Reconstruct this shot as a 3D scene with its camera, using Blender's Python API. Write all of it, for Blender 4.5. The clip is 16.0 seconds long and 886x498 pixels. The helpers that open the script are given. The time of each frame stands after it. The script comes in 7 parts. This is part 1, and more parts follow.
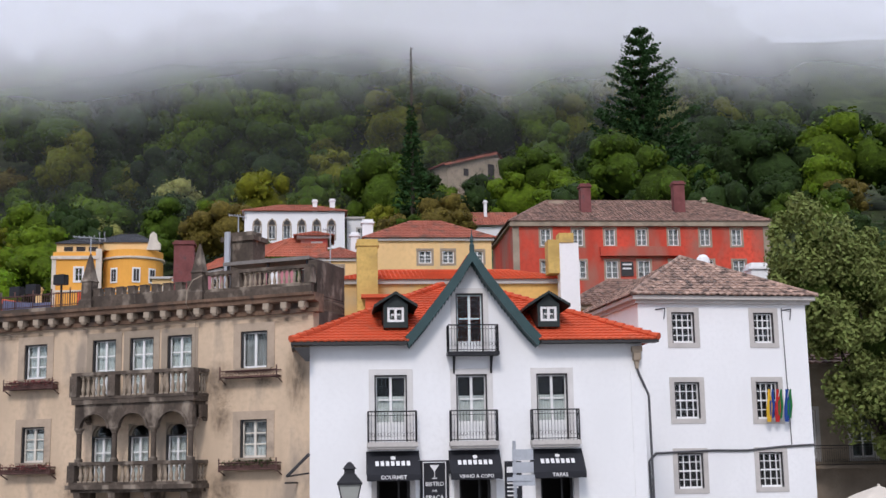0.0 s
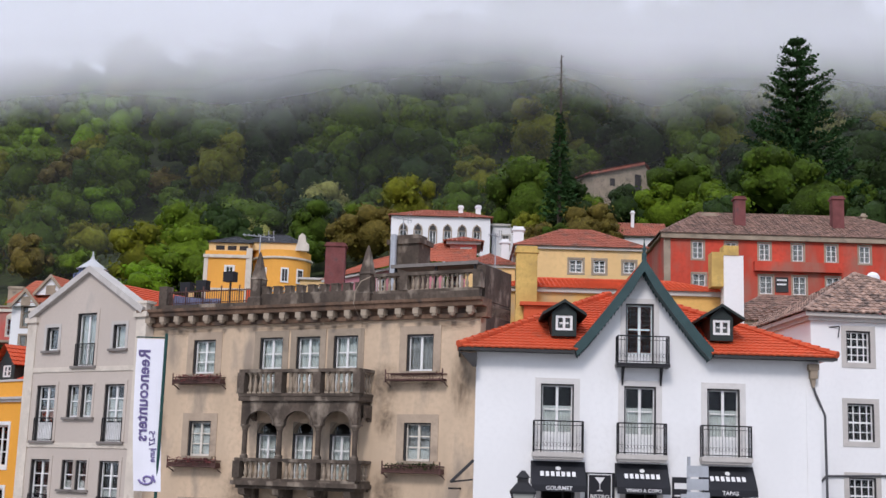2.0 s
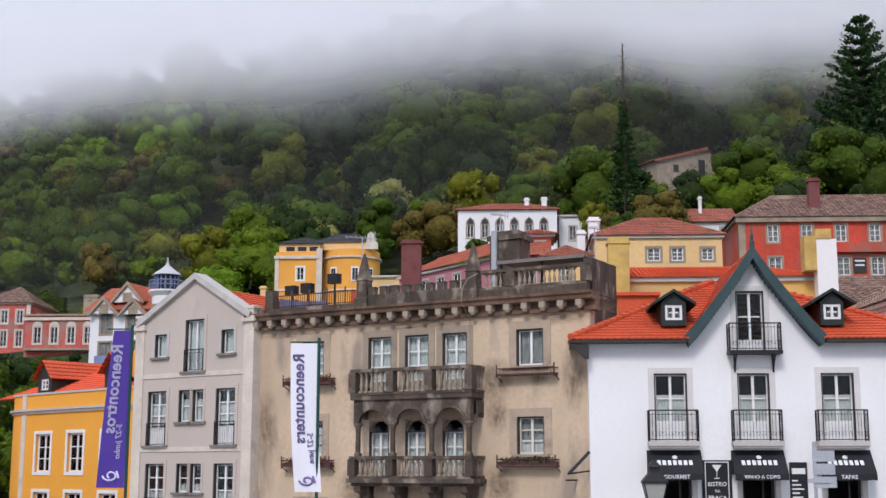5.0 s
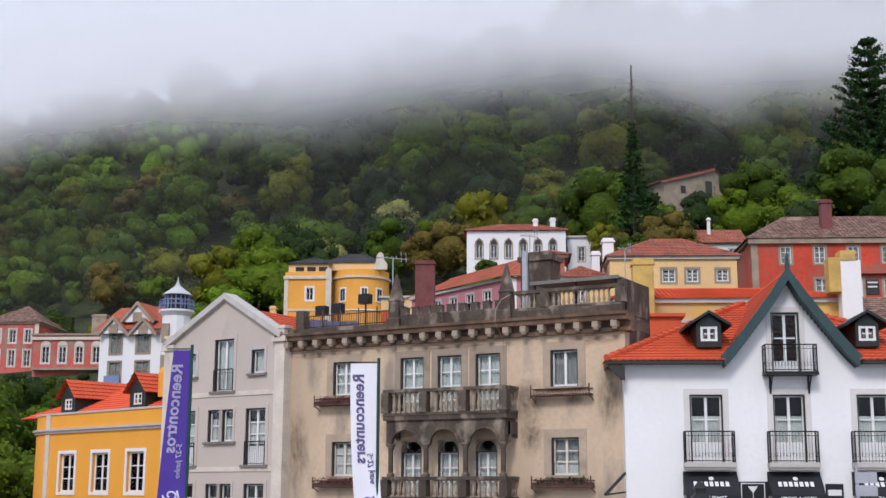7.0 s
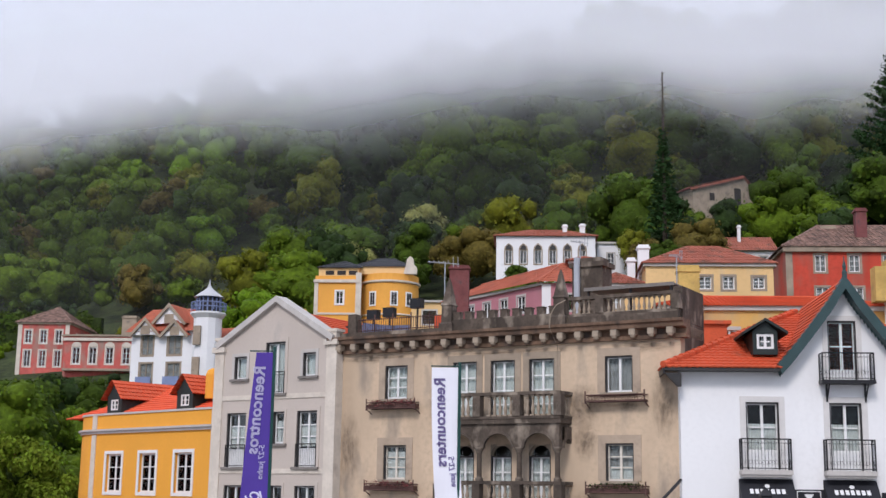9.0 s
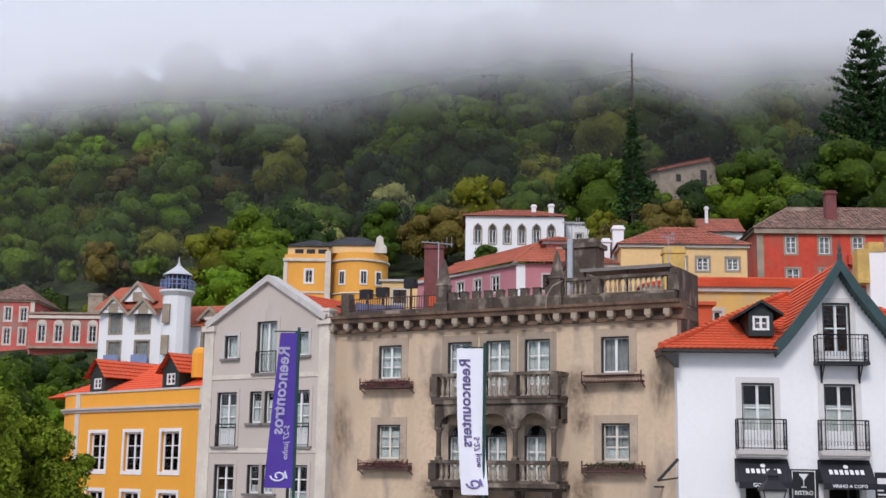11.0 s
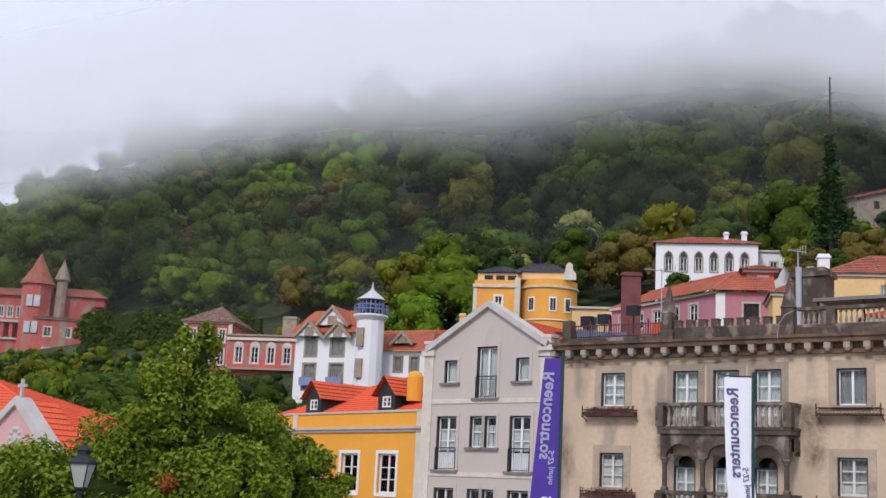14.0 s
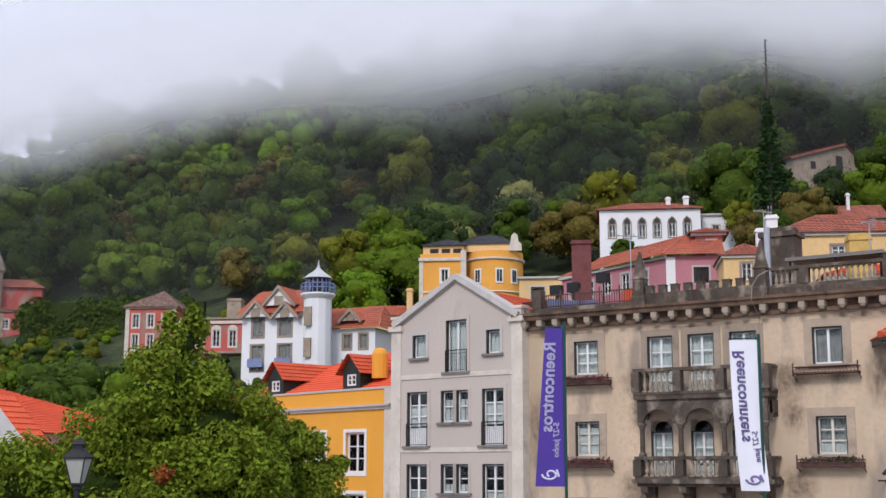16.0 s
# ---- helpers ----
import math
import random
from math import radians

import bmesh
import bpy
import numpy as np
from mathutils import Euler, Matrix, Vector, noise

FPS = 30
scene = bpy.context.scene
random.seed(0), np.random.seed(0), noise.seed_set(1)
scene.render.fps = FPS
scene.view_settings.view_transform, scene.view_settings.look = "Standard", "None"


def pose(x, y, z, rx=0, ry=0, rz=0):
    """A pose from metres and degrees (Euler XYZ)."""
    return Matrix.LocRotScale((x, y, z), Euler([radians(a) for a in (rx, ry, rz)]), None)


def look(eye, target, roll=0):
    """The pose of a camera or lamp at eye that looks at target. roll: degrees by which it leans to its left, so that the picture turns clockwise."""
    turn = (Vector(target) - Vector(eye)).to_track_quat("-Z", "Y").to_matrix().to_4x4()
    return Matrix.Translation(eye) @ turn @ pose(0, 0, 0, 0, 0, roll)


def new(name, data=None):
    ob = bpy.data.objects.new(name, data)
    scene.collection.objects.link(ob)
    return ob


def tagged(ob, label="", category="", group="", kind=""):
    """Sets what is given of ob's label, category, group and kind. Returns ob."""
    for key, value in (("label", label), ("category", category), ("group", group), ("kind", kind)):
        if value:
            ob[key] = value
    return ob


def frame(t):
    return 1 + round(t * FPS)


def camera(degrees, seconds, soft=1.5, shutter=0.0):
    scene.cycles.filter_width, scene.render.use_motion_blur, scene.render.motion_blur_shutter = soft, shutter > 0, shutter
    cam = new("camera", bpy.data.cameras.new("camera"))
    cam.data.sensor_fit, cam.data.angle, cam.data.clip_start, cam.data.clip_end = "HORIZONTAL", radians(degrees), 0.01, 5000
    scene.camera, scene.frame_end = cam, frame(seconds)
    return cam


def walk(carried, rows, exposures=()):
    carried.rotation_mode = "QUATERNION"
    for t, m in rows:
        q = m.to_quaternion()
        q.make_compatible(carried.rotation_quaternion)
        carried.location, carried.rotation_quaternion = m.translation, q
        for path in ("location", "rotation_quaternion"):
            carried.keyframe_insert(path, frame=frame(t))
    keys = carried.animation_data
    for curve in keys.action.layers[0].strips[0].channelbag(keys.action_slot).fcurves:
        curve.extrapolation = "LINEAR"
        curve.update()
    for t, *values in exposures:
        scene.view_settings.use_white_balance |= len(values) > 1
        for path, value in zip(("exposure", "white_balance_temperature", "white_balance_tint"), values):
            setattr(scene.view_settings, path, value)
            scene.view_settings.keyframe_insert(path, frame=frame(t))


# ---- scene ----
cam = camera(38.1, 16.0)
PATH = [
    (0, (1.006, -5.401, 1.575), (1.192, -3.44, 1.919), -1.0),
    (0.5, (0.665, -5.526, 1.559), (0.797, -3.558, 1.891), -0.7),
    (1, (0.32, -5.321, 1.553), (0.354, -3.346, 1.872), 0.4),
    (1.5, (0.046, -4.89, 1.588), (0.026, -2.918, 1.92), 1.3),
    (2, (-0.194, -4.841, 1.587), (-0.219, -2.873, 1.942), 1.8),
    (2.5, (-0.564, -5.141, 1.591), (-0.593, -3.172, 1.941), 1.5),
    (3, (-0.861, -5.157, 1.58), (-0.942, -3.192, 1.944), 1.5),
    (3.5, (-1.151, -5.212, 1.554), (-1.275, -3.252, 1.929), 1.9),
    (4, (-1.48, -5.288, 1.535), (-1.598, -3.323, 1.887), 1.3),
    (4.2, (-1.603, -5.394, 1.564), (-1.715, -3.427, 1.906), 0.9),
    (6.3, (-2.97, -5.457, 1.59), (-3.08, -3.492, 1.946), -0.3),
    (6.5, (-3.098, -5.501, 1.568), (-3.209, -3.538, 1.936), -0.1),
    (7, (-3.414, -5.621, 1.566), (-3.52, -3.659, 1.941), 0.2),
    (7.5, (-3.73, -5.665, 1.552), (-3.85, -3.705, 1.933), 0.1),
    (8, (-4.075, -5.798, 1.578), (-4.203, -3.843, 1.982), 0.6),
    (8.5, (-4.436, -5.887, 1.55), (-4.553, -3.932, 1.959), 0.9),
    (9, (-4.758, -5.944, 1.52), (-4.894, -3.985, 1.902), 0.9),
    (9.2, (-4.917, -6.046, 1.496), (-5.067, -4.087, 1.87), 1.0),
    (11.3, (-6.437, -6.071, 1.54), (-6.503, -4.103, 1.888), 0.9),
    (11.5, (-6.575, -6.036, 1.518), (-6.656, -4.068, 1.862), 0.5),
    (12, (-6.928, -5.941, 1.533), (-7.024, -3.969, 1.852), -0.3),
    (12.5, (-7.262, -5.961, 1.563), (-7.389, -3.991, 1.885), 0.8),
    (13, (-7.614, -6.102, 1.497), (-7.803, -4.138, 1.824), 1.2),
    (13.5, (-7.897, -5.97, 1.495), (-8.143, -4.016, 1.843), 1.3),
    (14, (-8.22, -6.375, 1.442), (-8.56, -4.441, 1.825), 2.8),
    (14.5, (-8.465, -6.056, 1.476), (-8.877, -4.133, 1.845), 2.6),
    (15, (-8.841, -5.778, 1.502), (-9.206, -3.837, 1.819), 1.2),
    (15.5, (-9.256, -5.676, 1.503), (-9.534, -3.719, 1.809), -0.4),
    (16, (-9.639, -5.72, 1.497), (-9.878, -3.765, 1.844), 0.1),
]
walk(cam, [(t, look(eye, target, roll)) for t, eye, target, roll in PATH], [(0, 0.0, 6640, 17), (16, 0.0, 6640, 17)])

# ---- world and sun ----
world = bpy.data.worlds.new("overcast_sky")
scene.world = world
world.use_nodes = True
wn, wl = world.node_tree.nodes, world.node_tree.links
wn.clear()
sky = wn.new("ShaderNodeTexSky")
sky.sky_type, sky.sun_disc = "NISHITA", False
sky.sun_elevation, sky.sun_rotation = radians(48), radians(205)
sky_mix = wn.new("ShaderNodeMix")
sky_mix.data_type = "RGBA"
sky_mix.inputs[0].default_value = 0.93
sky_mix.inputs[7].default_value = (7.1, 8.2, 9.9, 1)
wl.new(sky.outputs[0], sky_mix.inputs[6])
wb = wn.new("ShaderNodeBackground")
wb.inputs[1].default_value = 0.117
wo = wn.new("ShaderNodeOutputWorld")
wl.new(sky_mix.outputs[2], wb.inputs[0])
wl.new(wb.outputs[0], wo.inputs[0])
sun = new("sun", bpy.data.lights.new("sun", "SUN"))
sun.data.energy, sun.data.angle, sun.data.color = 1.75, radians(14), (1.0, 0.98, 0.95)
sun.matrix_world = look((-25, -55, 85), (0, 40, 0))


# ---- materials ----
def mat(name, col, rough=0.8, scale=0.6, amt=0.18, fine=9.0, bump=0.15, stain=None, stain_scale=0.7, stain_at=0.55,
        streak=1.0, metal=0.0, vary=0.0, spec=0.4, relief=0.02):
    """A weathered surface: two scales of tone, stains with soft edges, fine relief."""
    m = bpy.data.materials.new(name)
    m.use_nodes = True
    n, k = m.node_tree.nodes, m.node_tree.links
    b = n["Principled BSDF"]
    b.inputs["Roughness"].default_value, b.inputs["Metallic"].default_value = rough, metal
    b.inputs["Specular IOR Level"].default_value = spec
    tc = n.new("ShaderNodeTexCoord")
    mp = n.new("ShaderNodeMapping")
    k.new(tc.outputs["Object"], mp.inputs[0])
    mp.inputs["Scale"].default_value = (1, 1, streak)

    def noise_at(s, detail, src):
        t = n.new("ShaderNodeTexNoise")
        t.inputs["Scale"].default_value, t.inputs["Detail"].default_value = s, detail
        k.new(src, t.inputs["Vector"])
        return t.outputs["Fac"]

    def ramp(src, a, c):
        r = n.new("ShaderNodeMapRange")
        r.inputs[1].default_value, r.inputs[2].default_value = a, c
        k.new(src, r.inputs[0])
        return r.outputs[0]

    def mix(fac, a, c):
        x = n.new("ShaderNodeMix")
        x.data_type = "RGBA"
        k.new(fac, x.inputs[0])
        for i, v in ((6, a), (7, c)):
            if isinstance(v, tuple):
                x.inputs[i].default_value = (*v, 1)
            else:
                k.new(v, x.inputs[i])
        return x.outputs[2]

    lo, hi = tuple(c * (1 - amt) for c in col), tuple(min(1, c * (1 + amt)) for c in col)
    big, small = noise_at(scale, 4, mp.outputs[0]), noise_at(fine, 5, tc.outputs["Object"])
    c = mix(ramp(big, 0.3, 0.7), lo, hi)
    dark = tuple(v * (1 - amt * 0.7) for v in col)
    c = mix(ramp(small, 0.45, 0.8), c, dark)
    if stain:
        st = noise_at(stain_scale, 6, mp.outputs[0])
        c = mix(ramp(st, stain_at, stain_at + 0.16), c, stain)
    if vary:
        oi = n.new("ShaderNodeObjectInfo")
        gi = n.new("ShaderNodeNewGeometry")
        add = n.new("ShaderNodeMath")
        add.operation = "ADD"
        k.new(oi.outputs["Random"], add.inputs[0])
        k.new(gi.outputs["Random Per Island"], add.inputs[1])
        hs = n.new("ShaderNodeHueSaturation")
        k.new(c, hs.inputs["Color"])
        k.new(ramp2(n, k, add.outputs[0], 0, 2, 1 - vary, 1 + vary), hs.inputs["Value"])
        c = hs.outputs[0]
    k.new(c, b.inputs["Base Color"])
    if bump:
        bp = n.new("ShaderNodeBump")
        bp.inputs["Strength"].default_value, bp.inputs["Distance"].default_value = bump, relief
        k.new(small, bp.inputs["Height"])
        k.new(bp.outputs[0], b.inputs["Normal"])
    return m


def ramp2(n, k, src, a, c, d, e):
    r = n.new("ShaderNodeMapRange")
    for i, v in enumerate((a, c, d, e)):
        r.inputs[i + 1].default_value = v
    k.new(src, r.inputs[0])
    return r.outputs[0]


def glass_mat(name, tint, gloss):
    m = bpy.data.materials.new(name)
    m.use_nodes = True
    n, k = m.node_tree.nodes, m.node_tree.links
    n.clear()
    o, t, g, x, f = (n.new("ShaderNode" + s) for s in ("OutputMaterial", "BsdfTransparent", "BsdfGlossy", "MixShader", "Fresnel"))
    t.inputs[0].default_value = (*tint, 1)
    g.inputs["Roughness"].default_value = 0.06
    f.inputs[0].default_value = 1.0 + gloss
    k.new(f.outputs[0], x.inputs[0])
    k.new(t.outputs[0], x.inputs[1])
    k.new(g.outputs[0], x.inputs[2])
    k.new(x.outputs[0], o.inputs[0])
    return m


def leaf_mat(name, col, vary=0.35, scale=0.35, blades=True):
    """Foliage: tone changes from blade to blade and from tuft to tuft; light passes through a little."""
    m = bpy.data.materials.new(name)
    m.use_nodes = True
    n, k = m.node_tree.nodes, m.node_tree.links
    b = n["Principled BSDF"]
    b.inputs["Roughness"].default_value = 0.7
    b.inputs["Specular IOR Level"].default_value = 0.12
    gi, tc, nz = n.new("ShaderNodeNewGeometry"), n.new("ShaderNodeTexCoord"), n.new("ShaderNodeTexNoise")
    nz.inputs["Scale"].default_value = scale if blades else scale * 4
    nz.inputs["Detail"].default_value = 2 if blades else 7
    nz.inputs["Roughness"].default_value = 0.5 if blades else 0.68
    k.new(tc.outputs["Object"], nz.inputs["Vector"])
    hs = n.new("ShaderNodeHueSaturation")
    hs.inputs["Color"].default_value = (*col, 1)
    if blades:
        add = n.new("ShaderNodeMath")
        add.operation = "ADD"
        k.new(gi.outputs["Random Per Island"], add.inputs[0])
        k.new(nz.outputs["Fac"], add.inputs[1])
        k.new(ramp2(n, k, add.outputs[0], 0.2, 1.6, 1 - vary, 1 + vary), hs.inputs["Value"])
        k.new(ramp2(n, k, gi.outputs["Random Per Island"], 0, 1, 0.485, 0.515), hs.inputs["Hue"])
    else:
        tone = n.new("ShaderNodeMath")
        tone.operation = "MULTIPLY"
        k.new(ramp2(n, k, nz.outputs["Fac"], 0.34, 0.66, 0.45, 1.15), tone.inputs[0])
        k.new(ramp2(n, k, gi.outputs["Random Per Island"], 0, 1, 0.7, 1.25), tone.inputs[1])
        k.new(tone.outputs[0], hs.inputs["Value"])
        bp = n.new("ShaderNodeBump")
        bp.inputs["Strength"].default_value, bp.inputs["Distance"].default_value = 0.9, 0.5
        k.new(nz.outputs["Fac"], bp.inputs["Height"]), k.new(bp.outputs[0], b.inputs["Normal"])
    k.new(hs.outputs[0], b.inputs["Base Color"])
    tr, ms, out = n.new("ShaderNodeBsdfTranslucent"), n.new("ShaderNodeMixShader"), n["Material Output"]
    k.new(hs.outputs[0], tr.inputs[0])
    ms.inputs[0].default_value = 0.22 if blades else 0.0
    k.new(b.outputs[0], ms.inputs[1])
    k.new(tr.outputs[0], ms.inputs[2])
    k.new(ms.outputs[0], out.inputs[0])
    return m


PLASTER = mat("white_plaster", (0.80, 0.80, 0.80), 0.85, 0.35, 0.05, 6, 0.1, (0.58, 0.57, 0.56), 0.45, 0.66, 0.5)
PLASTER_FAR = mat("far_white_plaster", (0.78, 0.78, 0.79), 0.85, 0.3, 0.05, 4, 0.0, (0.6, 0.6, 0.6), 0.3, 0.66)
OCHRE = mat("stained_ochre_render", (0.60, 0.455, 0.32), 0.9, 0.4, 0.22, 5, 0.35, (0.33, 0.265, 0.205), 0.8, 0.53, 0.35)
BLACKSTONE = mat("blackened_limestone", (0.088, 0.067, 0.052), 0.92, 1.1, 0.55, 8, 0.6, (0.29, 0.24, 0.19), 1.7, 0.54, 0.6)
RUSTSTONE = mat("rust_brown_lichened_stone", (0.17, 0.105, 0.07), 0.92, 1.3, 0.5, 8, 0.5, (0.075, 0.055, 0.045), 1.6, 0.5, 0.6)
GREYSTONE = mat("weathered_grey_stone", (0.33, 0.265, 0.20), 0.9, 1.0, 0.22, 8, 0.35, (0.15, 0.13, 0.11), 1.2, 0.6)
TRIMSTONE = mat("pale_limestone_trim", (0.50, 0.47, 0.44), 0.85, 1.0, 0.12, 9, 0.2, (0.34, 0.31, 0.29), 1.0, 0.62)
GREYWALL = mat("grey_render", (0.51, 0.445, 0.39), 0.9, 0.4, 0.07, 7, 0.15, (0.33, 0.31, 0.29), 0.5, 0.6, 0.5)
CREAMSTONE = mat("cream_quoin_stone", (0.62, 0.555, 0.475), 0.85, 1.2, 0.12, 8, 0.2, (0.42, 0.36, 0.3), 1.0, 0.6)
SILLSTONE = mat("dark_sill_stone", (0.20, 0.18, 0.165), 0.85, 2, 0.2, 9, 0.2)
ORANGE = mat("yellow_orange_render", (0.80, 0.36, 0.045), 0.85, 0.35, 0.06, 6, 0.08, (0.72, 0.33, 0.06), 0.5, 0.62, 0.6)
ORANGE_FAR = mat("far_orange_render", (0.80, 0.38, 0.07), 0.85, 0.3, 0.07, 3, 0.0)
YELLOW = mat("faded_yellow_render", (0.70, 0.42, 0.13), 0.9, 0.4, 0.14, 4, 0.1, (0.45, 0.36, 0.22), 0.5, 0.56, 0.5)
CREAM = mat("cream_render", (0.75, 0.50, 0.235), 0.9, 0.25, 0.12, 3, 0.0, (0.5, 0.42, 0.3), 0.35, 0.56, 0.5)
REDWALL = mat("red_render", (0.56, 0.07, 0.04), 0.9, 0.2, 0.34, 2.5, 0.0, (0.36, 0.125, 0.09), 0.45, 0.48, 0.4)
PINKWALL = mat("dusky_pink_render", (0.50, 0.20, 0.235), 0.9, 0.25, 0.12, 3, 0.0, (0.38, 0.20, 0.20), 0.3, 0.58, 0.6)
CHURCHPINK = mat("pale_pink_render", (0.62, 0.36, 0.35), 0.9, 0.3, 0.06, 5, 0.1, (0.55, 0.36, 0.34), 0.4, 0.6)
OLDRED = mat("flaking_red_render", (0.52, 0.115, 0.095), 0.92, 0.3, 0.3, 2, 0.0, (0.33, 0.22, 0.18), 0.5, 0.49, 0.5)
PALETRIM = mat("whitish_limestone_trim", (0.64, 0.62, 0.60), 0.85, 1.0, 0.08, 9, 0.2, (0.47, 0.44, 0.42), 1.0, 0.62)
DORMERWOOD = mat("black_green_weathered_wood", (0.014, 0.024, 0.023), 0.6, 1.5, 0.25, 14, 0.1)
DARKCABLE = mat("dark_grey_cable", (0.07, 0.07, 0.075), 0.6, 2, 0.2, 10, 0.0)
TILE = mat("orange_roof_tile", (0.56, 0.088, 0.032), 0.8, 0.8, 0.16, 12, 0.2, (0.42, 0.10, 0.05), 1.4, 0.6, vary=0.0)
TILE_BRIGHT = mat("bright_orange_roof_tile", (0.70, 0.105, 0.04), 0.8, 0.8, 0.1, 10, 0.15, (0.6, 0.12, 0.05), 1.0, 0.64)
TILE_OLD = mat("old_mossy_roof_tile", (0.27, 0.165, 0.13), 0.92, 1.6, 0.5, 3, 0.4, (0.105, 0.075, 0.062), 2.0, 0.5)
TILE_BROWN = mat("brown_roof_tile", (0.36, 0.115, 0.075), 0.88, 0.5, 0.25, 5, 0.15, (0.19, 0.09, 0.065), 0.9, 0.52)
TILE_PINKHOUSE = mat("rust_red_roof_tile", (0.42, 0.115, 0.065), 0.88, 0.6, 0.2, 5, 0.15, (0.27, 0.10, 0.065), 0.9, 0.54)
TILE_MIX = mat("mottled_roof_tile", (0.38, 0.255, 0.20), 0.92, 2.4, 0.5, 5, 0.5, (0.10, 0.072, 0.062), 2.9, 0.48)
SLATE = mat("dark_slate", (0.05, 0.052, 0.06), 0.7, 0.8, 0.25, 6, 0.1)
GREENWOOD = mat("dark_green_painted_wood", (0.025, 0.06, 0.062), 0.55, 1.5, 0.2, 14, 0.1)
WHITEWOOD = mat("white_painted_wood", (0.76, 0.76, 0.75), 0.5, 2, 0.06, 14, 0.05)
DARKWOOD = mat("dark_painted_wood", (0.03, 0.028, 0.028), 0.5, 2, 0.2, 14, 0.05)
IRON = mat("black_wrought_iron", (0.022, 0.022, 0.025), 0.5, 3, 0.3, 20, 0.1, metal=0.4)
RUSTIRON = mat("rusty_iron", (0.10, 0.05, 0.042), 0.8, 3, 0.4, 20, 0.2)
CREAMWOOD = mat("cream_painted_wood", (0.66, 0.61, 0.53), 0.6, 1, 0.15, 8, 0.05)
CURTAIN = mat("white_lace_curtain", (0.66, 0.66, 0.64), 0.9, 3, 0.2, 22, 0.1)
CURTAIN_GREY = mat("grey_net_curtain", (0.32, 0.315, 0.31), 0.9, 3, 0.3, 22, 0.1)
BLIND = mat("pale_inner_shutter", (0.62, 0.64, 0.62), 0.7, 2, 0.08, 10, 0.05)
# Near-black: the dimness of rooms and openings is put into this colour.
ROOMSHADE = mat("painted_room_shade", (0.035, 0.032, 0.032), 0.9, 1, 0.2, 5, 0.0)
CANVAS = mat("black_awning_canvas", (0.014, 0.015, 0.02), 0.75, 2, 0.2, 30, 0.1)
LETTER = mat("off_white_lettering", (0.75, 0.75, 0.75), 0.7, 3, 0.03, 20, 0.0)
PURPLE = mat("purple_banner_cloth", (0.07, 0.034, 0.28), 0.75, 1.5, 0.1, 30, 0.05)
WHITECLOTH = mat("white_banner_cloth", (0.78, 0.78, 0.84), 0.8, 1.5, 0.04, 30, 0.05)
VIOLETPRINT = mat("violet_grey_print", (0.22, 0.18, 0.38), 0.8, 2, 0.1, 20, 0.0)
PALEPRINT = mat("pale_print", (0.66, 0.64, 0.80), 0.8, 2, 0.05, 20, 0.0)
GREENPOLE = mat("green_painted_pole", (0.01, 0.06, 0.05), 0.4, 2, 0.2, 10, 0.0, metal=0.2)
GREYMETAL = mat("galvanised_metal", (0.42, 0.44, 0.47), 0.5, 2, 0.12, 10, 0.05, metal=0.5)
LAMPGLASS = mat("frosted_lamp_glass", (0.36, 0.37, 0.34), 0.35, 2, 0.1, 6, 0.0)
LEAD = mat("grey_lead_sheet", (0.50, 0.51, 0.52), 0.55, 1, 0.1, 5, 0.05)
BLUEWOOD = mat("blue_grey_painted_wood", (0.20, 0.25, 0.42), 0.6, 1, 0.15, 6, 0.0)
BRICKRED = mat("sooty_red_chimney", (0.19, 0.062, 0.06), 0.9, 1, 0.3, 6, 0.1, (0.10, 0.06, 0.06), 1.0, 0.55)
LICHEN = mat("lichen_yellow_chimney", (0.56, 0.38, 0.12), 0.92, 0.9, 0.25, 6, 0.2, (0.27, 0.20, 0.11), 1.1, 0.56)
BARK = mat("bark", (0.07, 0.055, 0.042), 0.95, 3, 0.35, 14, 0.5)
PAVING = mat("grey_cobbled_paving", (0.22, 0.21, 0.20), 0.9, 0.5, 0.15, 16, 0.4)
SOIL = mat("forest_floor", (0.042, 0.06, 0.016), 0.95, 0.25, 0.7, 1.6, 0.6, (0.016, 0.024, 0.008), 0.5, 0.48, relief=0.3)
DRYPLANT = mat("dry_red_plants", (0.18, 0.045, 0.045), 0.95, 5, 0.5, 20, 0.3)
GLASS = glass_mat("window_glass", (0.86, 0.9, 0.9), 0.32)
WOODCOL = (("dark", (0.054, 0.094, 0.008)), ("mid", (0.096, 0.155, 0.009)), ("olive", (0.145, 0.155, 0.012)), ("bright", (0.125, 0.225, 0.009)),
           ("deep", (0.026, 0.050, 0.011)), ("brown", (0.135, 0.105, 0.022)), ("blossom", (0.23, 0.235, 0.07)))
GREENS = [leaf_mat("leaf_" + a, c, 0.28) for a, c in WOODCOL]
CLUMPS = [leaf_mat("clump_" + a, c, 0.4, blades=False) for a, c in WOODCOL]
NEARLEAF = leaf_mat("broad_leaf", (0.15, 0.20, 0.016), 0.6, 1.2)
# Darker green for solid cores; the shade inside foliage is put into it.
SHADECORE = leaf_mat("shade_green_core", (0.05, 0.085, 0.012), 0.5, 1.2, blades=False)
SURROUND = mat("beige_stone_trim", (0.43, 0.335, 0.25), 0.9, 0.8, 0.16, 8, 0.3, (0.24, 0.19, 0.15), 1.0, 0.58)
RUSTLEAF = leaf_mat("withered_leaf", (0.30, 0.085, 0.025), 0.5, 1.2)
SILVERLEAF = leaf_mat("silvery_leaf", (0.155, 0.185, 0.055), 0.7, 0.9)
NEEDLE = leaf_mat("needle_foliage", (0.026, 0.062, 0.018), 0.35, 0.5)
